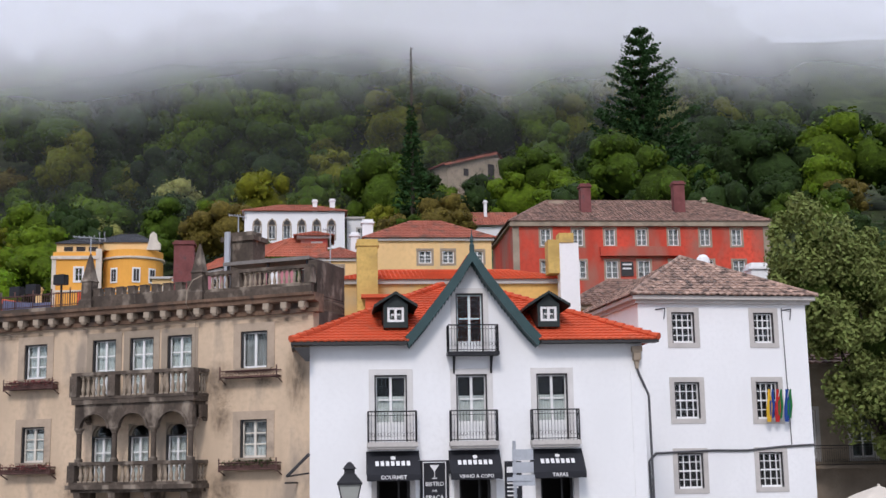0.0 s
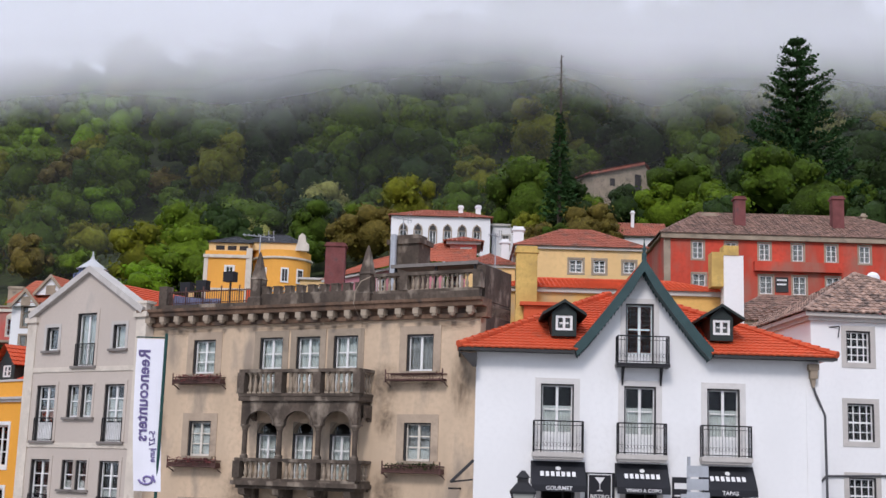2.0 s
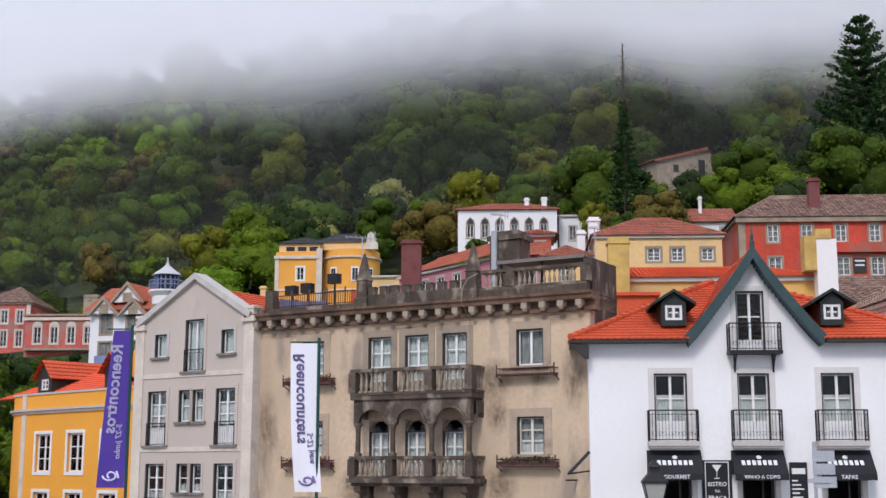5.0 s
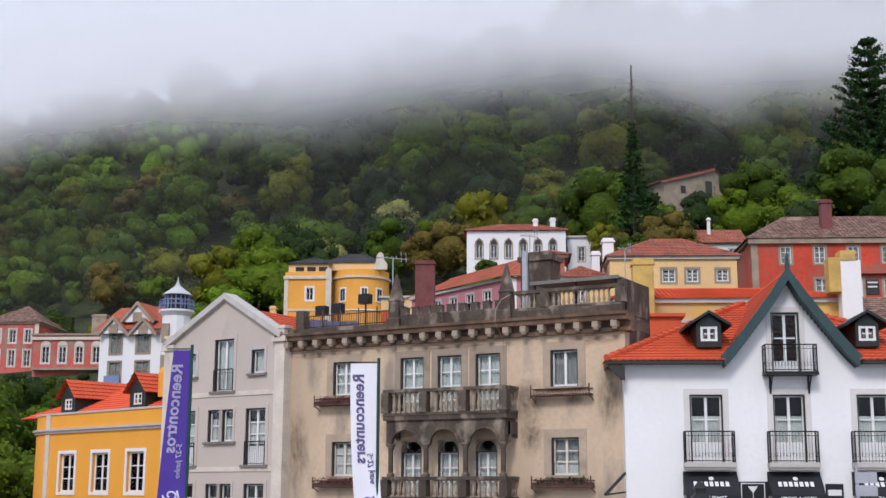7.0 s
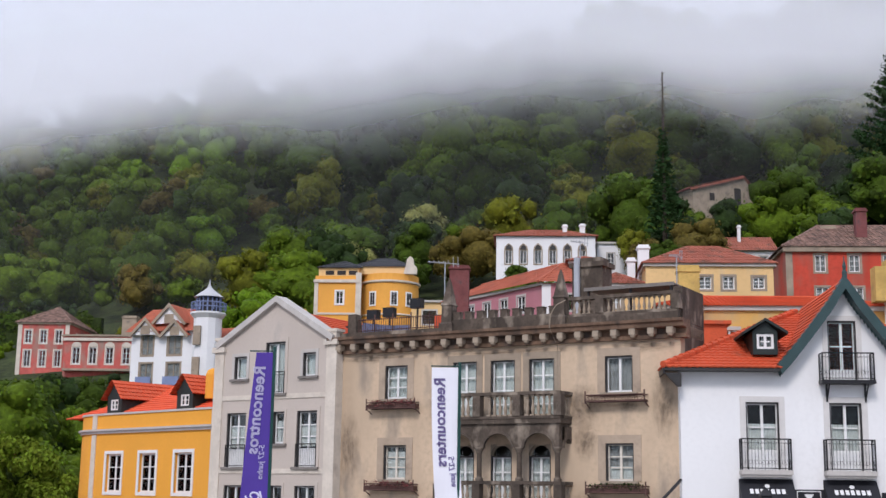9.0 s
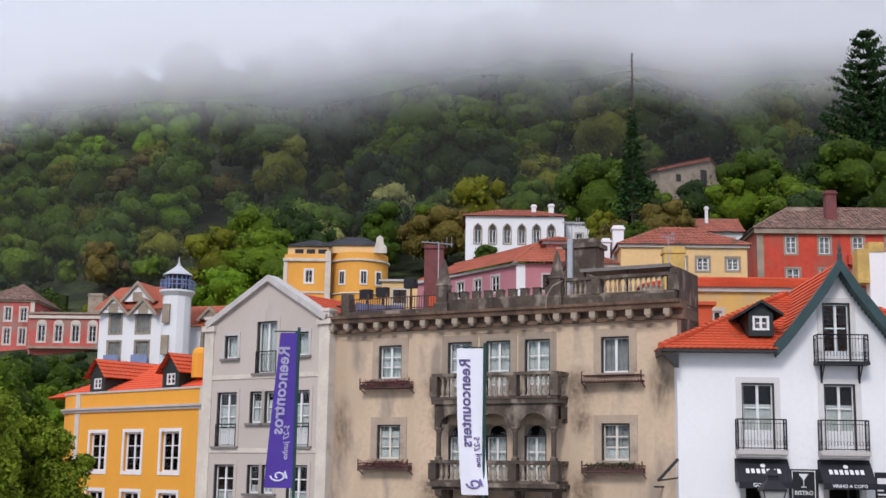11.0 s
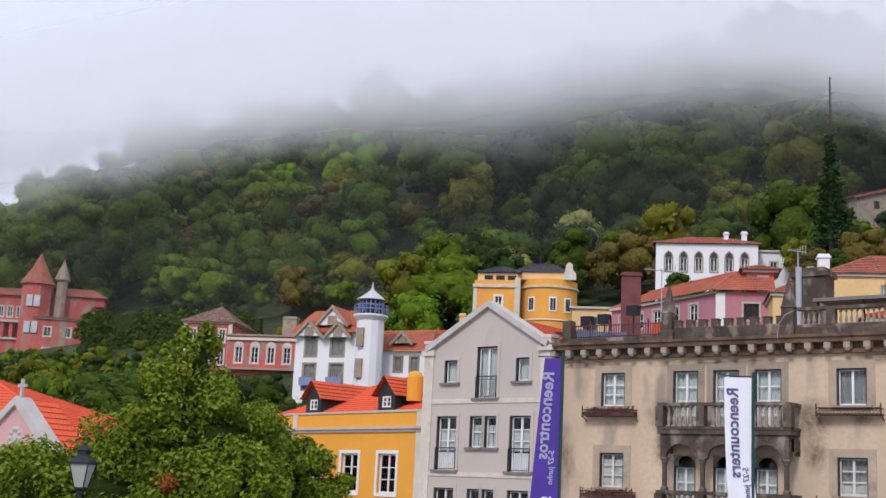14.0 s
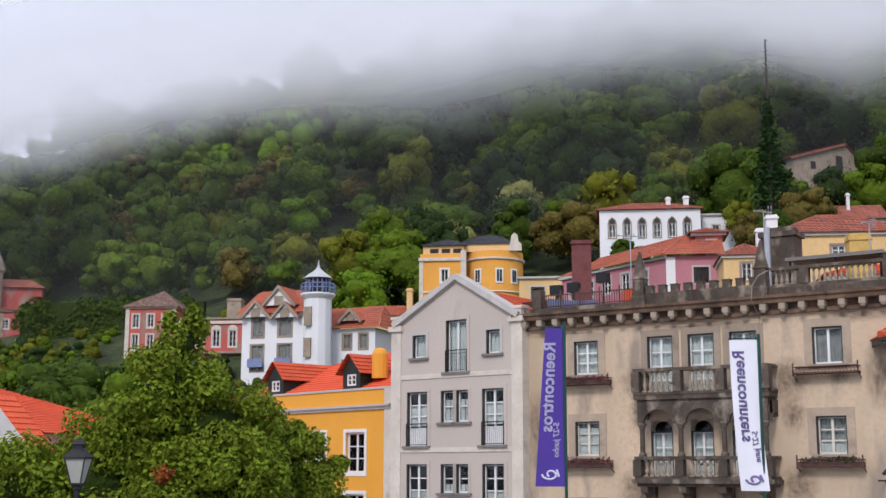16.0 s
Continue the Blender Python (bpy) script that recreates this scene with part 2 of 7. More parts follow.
FLAGCOL = {n: mat("flag_" + n, c, 0.8, 2, 0.08, 20, 0.0) for n, c in
           (("green", (0.02, 0.20, 0.06)), ("red", (0.55, 0.03, 0.03)), ("blue", (0.02, 0.07, 0.30)), ("yellow", (0.7, 0.42, 0.03)))}


# ---- building blocks ----
def part(name, bm, material, parent=None, label=""):
    """Links a bmesh as one mesh object under a thing or a part."""
    me = bpy.data.meshes.new(name)
    bm.to_mesh(me)
    bm.free()
    for mm in material if isinstance(material, (list, tuple)) else [material]:
        me.materials.append(mm)
    ob = new(name, me)
    ob.parent = parent
    if label:
        ob["label"] = label
    return ob


def again(name, me, parent, m):
    """Another object on the same mesh."""
    ob = new(name, me)
    ob.parent = parent
    ob.matrix_basis = m
    return ob


def thing(name, m, label, category, group="", kind=""):
    ob = new(name)
    ob.matrix_basis = m
    ob.empty_display_size = 0.3
    return tagged(ob, label, category, group, kind)


def box(bm, x0, x1, y0, y1, z0, z1, m=None):
    v = [bm.verts.new((x, y, z)) for z in (z0, z1) for x, y in ((x0, y0), (x1, y0), (x1, y1), (x0, y1))]
    if m:
        for p in v:
            p.co = m @ p.co
    for f in ((3, 2, 1, 0), (4, 5, 6, 7), (0, 1, 5, 4), (1, 2, 6, 5), (2, 3, 7, 6), (3, 0, 4, 7)):
        bm.faces.new([v[i] for i in f])
    return v


def boxes(rows):
    bm = bmesh.new()
    for r in rows:
        box(bm, *r)
    return bm


def bar(bm, a, b, r, sides=6, r2=None):
    """A round bar from a to b."""
    a, b = Vector(a), Vector(b)
    q = (b - a).to_track_quat("Z", "Y")
    rings = []
    for p, rad in ((a, r), (b, r if r2 is None else r2)):
        rings.append([bm.verts.new(p + q @ Vector((rad * math.cos(t), rad * math.sin(t), 0)))
                      for t in (2 * math.pi * i / sides for i in range(sides))])
    for i in range(sides):
        j = (i + 1) % sides
        bm.faces.new((rings[0][i], rings[0][j], rings[1][j], rings[1][i]))
    bm.faces.new(rings[0][::-1])
    bm.faces.new(rings[1])


def lathe(bm, profile, sides=10, at=(0, 0, 0), turn=0.0):
    """A turned shape from (radius, height) pairs."""
    at = Vector(at)
    rings = [[bm.verts.new(at + Vector((r * math.cos(t), r * math.sin(t), z)))
              for t in (turn + 2 * math.pi * i / sides for i in range(sides))] for r, z in profile]
    for a, b in zip(rings, rings[1:]):
        for i in range(sides):
            j = (i + 1) % sides
            bm.faces.new((a[i], a[j], b[j], b[i]))
    bm.faces.new(rings[0][::-1])
    bm.faces.new(rings[-1])


def prism(bm, pts, y0, y1):
    """A flat outline in x, z, given a depth."""
    a, b = [bm.verts.new((x, y0, z)) for x, z in pts], [bm.verts.new((x, y1, z)) for x, z in pts]
    bm.faces.new(a)
    bm.faces.new(b[::-1])
    for i in range(len(pts)):
        j = (i + 1) % len(pts)
        bm.faces.new((a[j], a[i], b[i], b[j]))


def wall(x0, x1, z0, z1, holes, thick=0.35, y=0.0):
    """One wall from x0 to x1 with real rectangular openings (x0, x1, z0, z1)."""
    bm = bmesh.new()
    xs = sorted({x0, x1, *(min(max(v, x0), x1) for h in holes for v in h[:2])})
    zs = sorted({z0, z1, *(min(max(v, z0), z1) for h in holes for v in h[2:])})
    nx, nz, verts = len(xs) - 1, len(zs) - 1, {}

    def vert(i, j, k):
        if (i, j, k) not in verts:
            verts[i, j, k] = bm.verts.new((xs[i], y + thick * k, zs[j]))
        return verts[i, j, k]

    def solid(i, j):
        if not (0 <= i < nx and 0 <= j < nz):
            return False
        cx, cz = (xs[i] + xs[i + 1]) / 2, (zs[j] + zs[j + 1]) / 2
        return not any(h[0] < cx < h[1] and h[2] < cz < h[3] for h in holes)

    for i in range(nx):
        for j in range(nz):
            if not solid(i, j):
                continue
            q = ((i, j), (i + 1, j), (i + 1, j + 1), (i, j + 1))
            bm.faces.new([vert(*p, 0) for p in q])
            bm.faces.new([vert(*p, 1) for p in q[::-1]])
            for (di, dj), a, b in (((0, -1), q[1], q[0]), ((1, 0), q[2], q[1]), ((0, 1), q[3], q[2]), ((-1, 0), q[0], q[3])):
                if not solid(i + di, j + dj):
                    bm.faces.new((vert(*a, 0), vert(*b, 0), vert(*b, 1), vert(*a, 1)))
    return bm


def moulding(bm, profile, x0, x1):
    """A profile in y, z carried along x."""
    a, b = [bm.verts.new((x0, y, z)) for y, z in profile], [bm.verts.new((x1, y, z)) for y, z in profile]
    bm.faces.new(a[::-1]), bm.faces.new(b)
    for i in range(len(profile)):
        j = (i + 1) % len(profile)
        bm.faces.new((a[i], a[j], b[j], b[i]))


def roof(bm, p00, p10, p11, p01, pitch=0.24, row=0.36, lift=0.045, wave=0.035):
    """A slope of overlapping barrel tiles between an eave (p00, p10) and a ridge (p01, p11)."""
    p00, p10, p11, p01 = (Vector(p) for p in (p00, p10, p11, p01))
    along = (p10 - p00).normalized()
    up = ((p01 + p11) / 2 - (p00 + p10) / 2)
    nrm = along.cross(up).normalized()
    if nrm.z < 0:
        nrm = -nrm
    rows = max(2, round(up.length / row))
    n = max(2, round(max((p10 - p00).length, (p11 - p01).length) / pitch * 4))
    prev = None
    for j in range(rows):
        lines = []
        for v, h in ((j / rows, lift), ((j + 1) / rows, 0.0)):
            l, r = p00.lerp(p01, v), p10.lerp(p11, v)
            line = []
            for i in range(n + 1):
                p = l.lerp(r, i / n)
                s = (p - p00).dot(along)
                line.append(bm.verts.new(p + nrm * (h + wave * abs(math.sin(math.pi * s / pitch)))))
            lines.append(line)
        low = prev or [bm.verts.new(p.co - nrm * (lift + 0.01)) for p in lines[0]]
        for i in range(n):
            bm.faces.new((low[i], low[i + 1], lines[0][i + 1], lines[0][i]))
            bm.faces.new((lines[0][i], lines[0][i + 1], lines[1][i + 1], lines[1][i]))
        prev = lines[1]


def hip_roof(bm, x0, x1, y0, y1, z, rise, inset=None, **kw):
    """Four tiled slopes over a rectangle."""
    d = (y1 - y0) / 2 if inset is None else inset
    d = min(d, (x1 - x0) / 2 - 0.01)
    ym = (y0 + y1) / 2
    a, b = (x0 + d, ym, z + rise), (x1 - d, ym, z + rise)
    roof(bm, (x0, y0, z), (x1, y0, z), b, a, **kw)
    roof(bm, (x1, y1, z), (x0, y1, z), a, b, **kw)
    roof(bm, (x0, y1, z), (x0, y0, z), a, a, **kw)
    roof(bm, (x1, y0, z), (x1, y1, z), b, b, **kw)
    for p, q in ((a, b), ((x0, y0, z), a), ((x1, y0, z), b)):
        bar(bm, Vector(p) + Vector((0, 0, 0.05)), Vector(q) + Vector((0, 0, 0.05)), 0.09, 6)


def window(house, x0, x1, z0, z1, cols=2, rows=3, y=0.0, surround=0.0, surround_mat=None, sill=None, frame_mat=None,
           curtain=None, deep=0.14, edge=None, proud=0.03, solid=0.0, lace=None):
    """A casement window or French door in its opening: frame with glazing bars, one pane a sash, trim and a curtain or
    a dark sheet.
    """
    fm = frame_mat or WHITEWOOD
    bm = bmesh.new()
    f, yb = 0.085, y + deep
    box(bm, x0, x0 + f, yb, yb + 0.07, z0, z1), box(bm, x1 - f, x1, yb, yb + 0.07, z0, z1)
    box(bm, x0 + f, x1 - f, yb, yb + 0.07, z0, z0 + f), box(bm, x0 + f, x1 - f, yb, yb + 0.07, z1 - f, z1)
    wx = (x1 - x0 - 2 * f) / cols
    for c in range(1, cols):
        cx = x0 + f + c * wx
        box(bm, cx - 0.045, cx + 0.045, yb - 0.01, yb + 0.07, z0 + f, z1 - f)
    zs = z0 + f + solid * (z1 - z0)
    if solid:
        box(bm, x0 + f, x1 - f, yb + 0.015, yb + 0.05, z0 + f, zs)
    for r in range(1, rows):
        cz = zs + (z1 - f - zs) * r / rows
        for c in range(cols):
            cx = x0 + f + c * wx
            box(bm, cx + 0.045, cx + wx - 0.045, yb + 0.01, yb + 0.05, cz - 0.023, cz + 0.023)
    win = part("window", bm, fm, house)
    for c in range(cols):
        cx = x0 + f + c * wx
        pane = bmesh.new()
        box(pane, cx + 0.02, cx + wx - 0.02, yb + 0.03, yb + 0.036, zs, z1 - f)
        part("pane", pane, GLASS, win).visible_shadow = False
    if edge:
        e = boxes([(x0 - 0.001, x0 + 0.05, y + 0.02, yb - 0.001, z0, z1), (x1 - 0.05, x1 + 0.001, y + 0.02, yb - 0.001, z0, z1),
                   (x0 + 0.05, x1 - 0.05, y + 0.02, yb - 0.001, z1 - 0.05, z1)])
        part("outer_frame", e, edge, win, "dark outer door frame")
    if surround:
        s = surround
        b = boxes([(x0 - s, x0, y - proud, y + 0.02, z0 - (0 if sill else s), z1), (x1, x1 + s, y - proud, y + 0.02, z0 - (0 if sill else s), z1),
                   (x0 - s, x1 + s, y - proud, y + 0.02, z1, z1 + s)] + ([] if sill else [(x0, x1, y - proud, y + 0.02, z0 - s, z0)]))
        part("surround", b, surround_mat or TRIMSTONE, win, "stone window surround")
    if sill:
        part("sill", boxes([(x0 - 0.18, x1 + 0.18, y - 0.13, y + 0.14, z0 - 0.1, z0)]), sill, win)
    if lace:
        lb = bmesh.new()
        n = 18
        for a, b in ((x0 + f, x0 + f + wx * cols * 0.48), (x1 - f - wx * cols * 0.48, x1 - f)):
            ln = [[lb.verts.new((a + (b - a) * i / n, yb + 0.1 + 0.012 * math.sin(i * 1.7), zs + (z1 - zs) * t)) for i in range(n + 1)] for t in lace]
            for i in range(n):
                lb.faces.new((ln[0][i], ln[0][i + 1], ln[1][i + 1], ln[1][i]))
        part("lace_curtain", lb, CURTAIN, win, "white lace half curtain")
    # Some houses pass the near-black room colour: a sheet painted as dim interior.
    if curtain:
        cb = bmesh.new()
        n = 16
        top = [cb.verts.new((x0 + (x1 - x0) * i / n, yb + 0.16 + 0.03 * math.sin(i * 2.1), z1)) for i in range(n + 1)]
        bot = [cb.verts.new((x0 + (x1 - x0) * i / n, yb + 0.16 + 0.03 * math.sin(i * 2.1 + 0.5), z0)) for i in range(n + 1)]
        for i in range(n):
            cb.faces.new((bot[i], bot[i + 1], top[i + 1], top[i]))
        part("curtain", cb, curtain, win)
    return win


def railing(name, house, x0, x1, y0, y1, z0, z1, material=None, step=0.11, scroll=True):
    """A balcony rail of wrought iron on three sides, with scrolls between the bars."""
    bm = bmesh.new()
    runs = [((x0, y0), (x1, y0)), ((x0, y1), (x0, y0)), ((x1, y0), (x1, y1))]
    for (ax, ay), (bx, by) in runs:
        for z, r in ((z1, 0.022), (z1 - 0.14, 0.01), (z0 + 0.06, 0.014)):
            bar(bm, (ax, ay, z), (bx, by, z), r, 4)
        d = math.hypot(bx - ax, by - ay)
        n = max(2, round(d / step))
        for i in range(n + 1):
            t = i / n
            x, y = ax + (bx - ax) * t, ay + (by - ay) * t
            bar(bm, (x, y, z0), (x, y, z1), 0.007 if 0 < i < n else 0.02, 4)
            if scroll and i < n:
                px, py, cz, rr = x + (bx - ax) / n / 2, y + (by - ay) / n / 2, z0 + 0.26, step * 0.42
                ux, uy = (bx - ax) / d, (by - ay) / d
                ring = [(px + ux * rr * math.cos(k), py + uy * rr * math.cos(k), cz + 1.6 * rr * math.sin(k)) for k in (j * math.pi / 3 for j in range(7))]
                for p, q in zip(ring, ring[1:]):
                    bar(bm, p, q, 0.005, 3)
    return part(name, bm, material or IRON, house, "black wrought-iron balcony rail with scrolls")


def words(text, m, size, material, parent, name="lettering", depth=0.004, bold=0.012):
    """Raised lettering in the built-in font, facing -y of its own frame."""
    cu = bpy.data.curves.new(name, "FONT")
    cu.body, cu.size, cu.extrude, cu.align_x, cu.align_y = text, size, depth, "CENTER", "CENTER"
    cu.resolution_u, cu.offset = 2, size * bold
    tmp = new(name + "_src", cu)
    me = bpy.data.meshes.new_from_object(tmp.evaluated_get(bpy.context.evaluated_depsgraph_get()))
    bpy.data.objects.remove(tmp)
    me.materials.clear()
    me.materials.append(material)
    ob = new(name, me)
    ob.parent = parent
    ob.matrix_basis = m
    return ob


def facing(origin, right):
    """The frame of a facade: x along it, y into the house."""
    a = math.atan2(right[1], right[0])
    return Matrix.Translation((origin[0], origin[1], 0)) @ Matrix.Rotation(a, 4, "Z")


def soot_mat(seed):
    """A soot blotch with a ragged edge on clear ground."""
    m = bpy.data.materials.new("soot_blotch")
    m.use_nodes = True
    n, k = m.node_tree.nodes, m.node_tree.links
    b, out = n["Principled BSDF"], n["Material Output"]
    b.inputs["Base Color"].default_value, b.inputs["Roughness"].default_value = (0.055, 0.045, 0.038, 1), 0.95
    tc, nz, gr, mp = n.new("ShaderNodeTexCoord"), n.new("ShaderNodeTexNoise"), n.new("ShaderNodeTexGradient"), n.new("ShaderNodeMapping")
    gr.gradient_type = "SPHERICAL"
    nz.inputs["Scale"].default_value, nz.inputs["Detail"].default_value = 4.0, 9
    mp.inputs["Location"].default_value = (seed * 7.0, 0, seed * 3.0)
    k.new(tc.outputs["Object"], gr.inputs[0]), k.new(tc.outputs["Object"], mp.inputs[0]), k.new(mp.outputs[0], nz.inputs["Vector"])
    add, t, mx = n.new("ShaderNodeMath"), n.new("ShaderNodeBsdfTransparent"), n.new("ShaderNodeMixShader")
    add.operation = "MULTIPLY"
    k.new(gr.outputs["Fac"], add.inputs[0]), k.new(ramp2(n, k, nz.outputs["Fac"], 0.3, 0.7, 0.35, 1.4), add.inputs[1])
    k.new(ramp2(n, k, add.outputs[0], 0.05, 1.0, 0.0, 0.62), mx.inputs[0])
    k.new(t.outputs[0], mx.inputs[1]), k.new(b.outputs[0], mx.inputs[2]), k.new(mx.outputs[0], out.inputs[0])
    return m


SOOT = [soot_mat(i) for i in range(3)]


def blotch(house, x, z, w, h, i=0, y=-0.004):
    """A soot stain on a wall, a little proud of it."""
    bm = bmesh.new()
    bm.faces.new([bm.verts.new(p) for p in ((-1, 0, -1), (1, 0, -1), (1, 0, 1), (-1, 0, 1))])
    ob = part("soot_stain", bm, SOOT[i % 3], house, "black soot stain")
    ob.matrix_basis = Matrix.LocRotScale((x, y, z), None, (w, 1, h))
    ob.visible_shadow = False


# ---- ground: a square that runs up into a wooded hill ----
def hill(x, y):
    """Height of the ground."""
    if y < 62:
        return -1.0
    h = 13 + 0.33 * (y - 113) + 0.15 * min(x, 28 + (x - 28) * 0.3 if x > 28 else x) + max(0, min(y, 290) - 200) * 0.35
    h += 2.2 * noise.noise((x * 0.02, y * 0.02, 3.0)) if y > 120 else 0
    h -= 5.5 * math.exp(-((x + 55) / 32) ** 2 - ((y - 146) / 24) ** 2)
    if y > 275:
        h -= (y - 275) * 0.33
    if x < -130:
        h -= (-130 - x) * 0.45
    t = min(1, (y - 62) / 45)
    return max(-1.0, -1 + (max(h, -1) + 1) * t * t * (3 - 2 * t))


xs = [-3000, -1200, -600, -400] + list(range(-320, 281, 8)) + [400, 700, 1500, 3000]
ys = [-2500, -800, -200, -60, -20, 0, 30, 50] + list(range(58, 420, 7)) + [500, 800, 1500, 3000]
gb = bmesh.new()
grid = [[gb.verts.new((x, y, hill(x, y))) for x in xs] for y in ys]
for j in range(len(ys) - 1):
    for i in range(len(xs) - 1):
        f = gb.faces.new((grid[j][i], grid[j][i + 1], grid[j + 1][i + 1], grid[j + 1][i]))
        f.material_index = 0 if ys[j + 1] <= 65 else 1
tagged(part("ground", gb, [PAVING, SOIL]), "paved square rising into a wooded hillside", "ground", kind="structure")

# ---- white house with the steep gable ----
W = thing("gabled_house", pose(0, 40, 0), "white plastered house with orange tiled roof and green-edged steep gable", "house")
DOORS = [(2.80, 3.95), (5.69, 6.80), (8.57, 9.70)]
SHOPS = [(2.85, 4.02), (5.74, 6.86), (8.62, 9.80)]
GD = (5.73, 6.72, 5.80, 7.92)
part("wall", wall(0.53, 12.47, -1, 6.12, [(a, b, 2.68, 5.02) for a, b in DOORS] + [(a, b, -1, 1.75) for a, b in SHOPS] + [(GD[0], GD[1], GD[2], 6.2)]), PLASTER, W)
gbm = wall(GD[0] - 0.3, GD[1] + 0.3, 6.12, 8.1, [(GD[0], GD[1], 6.0, GD[3])])
for s in (-1, 1):
    a = 6.225 + s * 0.795
    prism(gbm, [(a, 6.12), (6.225 + s * 2.42, 6.12), (a, 8.1)][::s], 0, 0.35)
prism(gbm, [(5.43, 8.1), (7.02, 8.1), (6.225, 9.25)], 0, 0.35)
part("gable_wall", gbm, PLASTER, W)
part("side_wall", boxes([(0.53, 0.88, 0.351, 11, -1, 6.12), (12.12, 12.47, 0.351, 11, -1, 6.12), (0.88, 12.12, 10.65, 11, -1, 6.12)]), PLASTER, W)
# Floors and a partition, coloured as dark as the room's shade.
part("floor_slab", boxes([(0.9, 12.1, 0.36, 10.6, 2.3, 2.5), (0.9, 12.1, 0.36, 10.6, 5.45, 5.65), (0.9, 12.1, 3.0, 3.1, -1, 6.1)]), ROOMSHADE, W)
rb = bmesh.new()
ex0, ex1, ey, ez, rz = -0.12, 12.95, -0.62, 6.16, 9.0
roof(rb, (ex0, ey, ez), (4.0, ey, ez), (6.3, 5.6, rz), (5.8, 5.6, rz))
roof(rb, (8.62, ey, ez), (ex1, ey, ez), (6.9, 5.6, rz), (6.4, 5.6, rz))
roof(rb, (ex0, 11.6, ez), (ex0, ey, ez), (5.8, 5.6, rz), (5.8, 5.7, rz))
roof(rb, (ex1, ey, ez), (ex1, 11.6, ez), (6.9, 5.7, rz), (6.9, 5.6, rz))
roof(rb, (ex1, 11.6, ez), (ex0, 11.6, ez), (5.8, 5.7, rz), (6.9, 5.7, rz))
for p, q in (((ex0, ey, ez), (5.8, 5.6, rz)), ((ex1, ey, ez), (6.9, 5.6, rz))):
    n = 24
    for i in range(n):
        a, b = Vector(p).lerp(Vector(q), i / n), Vector(p).lerp(Vector(q), (i + 1.15) / n)
        bar(rb, a + Vector((0, 0, 0.1)), b + Vector((0, 0, 0.07)), 0.13, 7, 0.1)
part("roof", rb, TILE, W, "orange barrel-tile roof")
# gable slopes run back into the main roof
gr = bmesh.new()
curve = [(0.0, 9.36), (0.55, 8.55), (1.15, 7.75), (1.7, 7.05), (2.05, 6.62), (2.42, 6.22)]
for s in (-1, 1):
    for (a, za), (b, zb) in zip(curve, curve[1:]):
        back = 0.35 + (za - 6.2) * 2.05
        backb = 0.35 + (zb - 6.2) * 2.05
        pts = [(6.3 + s * b, -0.5, zb), (6.3 + s * b, backb, zb), (6.3 + s * a, back, za), (6.3 + s * a, -0.5, za)]
        if s > 0:
            roof(gr, pts[0], pts[1], pts[2], pts[3], row=0.3)
        else:
            roof(gr, pts[1], pts[0], pts[3], pts[2], row=0.3)
part("gable_roof", gr, TILE, W)
# broad green boards along the gable
for s in (-1, 1):
    bb = bmesh.new()
    out = [(6.3 + s * d, z + 0.1) for d, z in curve]
    ins = [(6.3 + s * max(0.0, d - 0.12), z - 0.26 - 0.1 * (d == 0)) for d, z in curve]
    ring = [[bb.verts.new((x, yy, z)) for (x, z), yy in ((out[i], -0.58), (out[i], -0.02), (ins[i], -0.02), (ins[i], -0.58))] for i in range(len(curve))]
    for p, q in zip(ring, ring[1:]):
        for k in range(4):
            bb.faces.new((p[k], q[k], q[(k + 1) % 4], p[(k + 1) % 4]))
    bb.faces.new(ring[0]), bb.faces.new(ring[-1][::-1])
    part("bargeboard", bb, GREENWOOD, W, "dark green gable board")
    tb = bmesh.new()
    for i in range(len(curve) - 1):
        for k in range(5):
            t = (k + 0.5) / 5
            x = ins[i][0] + (ins[i + 1][0] - ins[i][0]) * t
            z = ins[i][1] + (ins[i + 1][1] - ins[i][1]) * t
            prism(tb, [(x - 0.05, z + 0.05), (x, z - 0.1), (x + 0.05, z + 0.05)], -0.05, -0.02)
    part("valance", tb, GREENWOOD, W)
# Gutter and soffit boards; their black also paints the shadow under the eaves.
for a, b in ((8.7, ex1), (ex0, 3.92)):
    fb = bmesh.new()
    box(fb, a, b, ey + 0.02, ey + 0.08, ez - 0.1, ez - 0.01)
    box(fb, a, b, ey + 0.08, 0.0, ez - 0.09, ez - 0.03)
    if a > 0:
        part("eaves_board", fb, DARKWOOD, W, "eaves gutter board painted black for the shadow under the roof")
box(fb, ex0 + 0.02, ex0 + 0.08, ey + 0.08, 6, ez - 0.2, ez - 0.01)
prism(fb, [(ex0 + 0.08, 5.98), (0.53, 5.98), (0.53, 5.5), (0.40, 5.5)], ey + 0.1, ey + 0.3)
part("eaves_board", fb, DARKWOOD, W, "eaves gutter board painted black for the shadow under the roof")
fin = bmesh.new()
lathe(fin, [(0.09, 9.35), (0.09, 9.6), (0.05, 9.66), (0.07, 9.8), (0.02, 10.0), (0.015, 10.15)], 8, (6.3, -0.5, 0))
part("finial", fin, GREENWOOD, W)
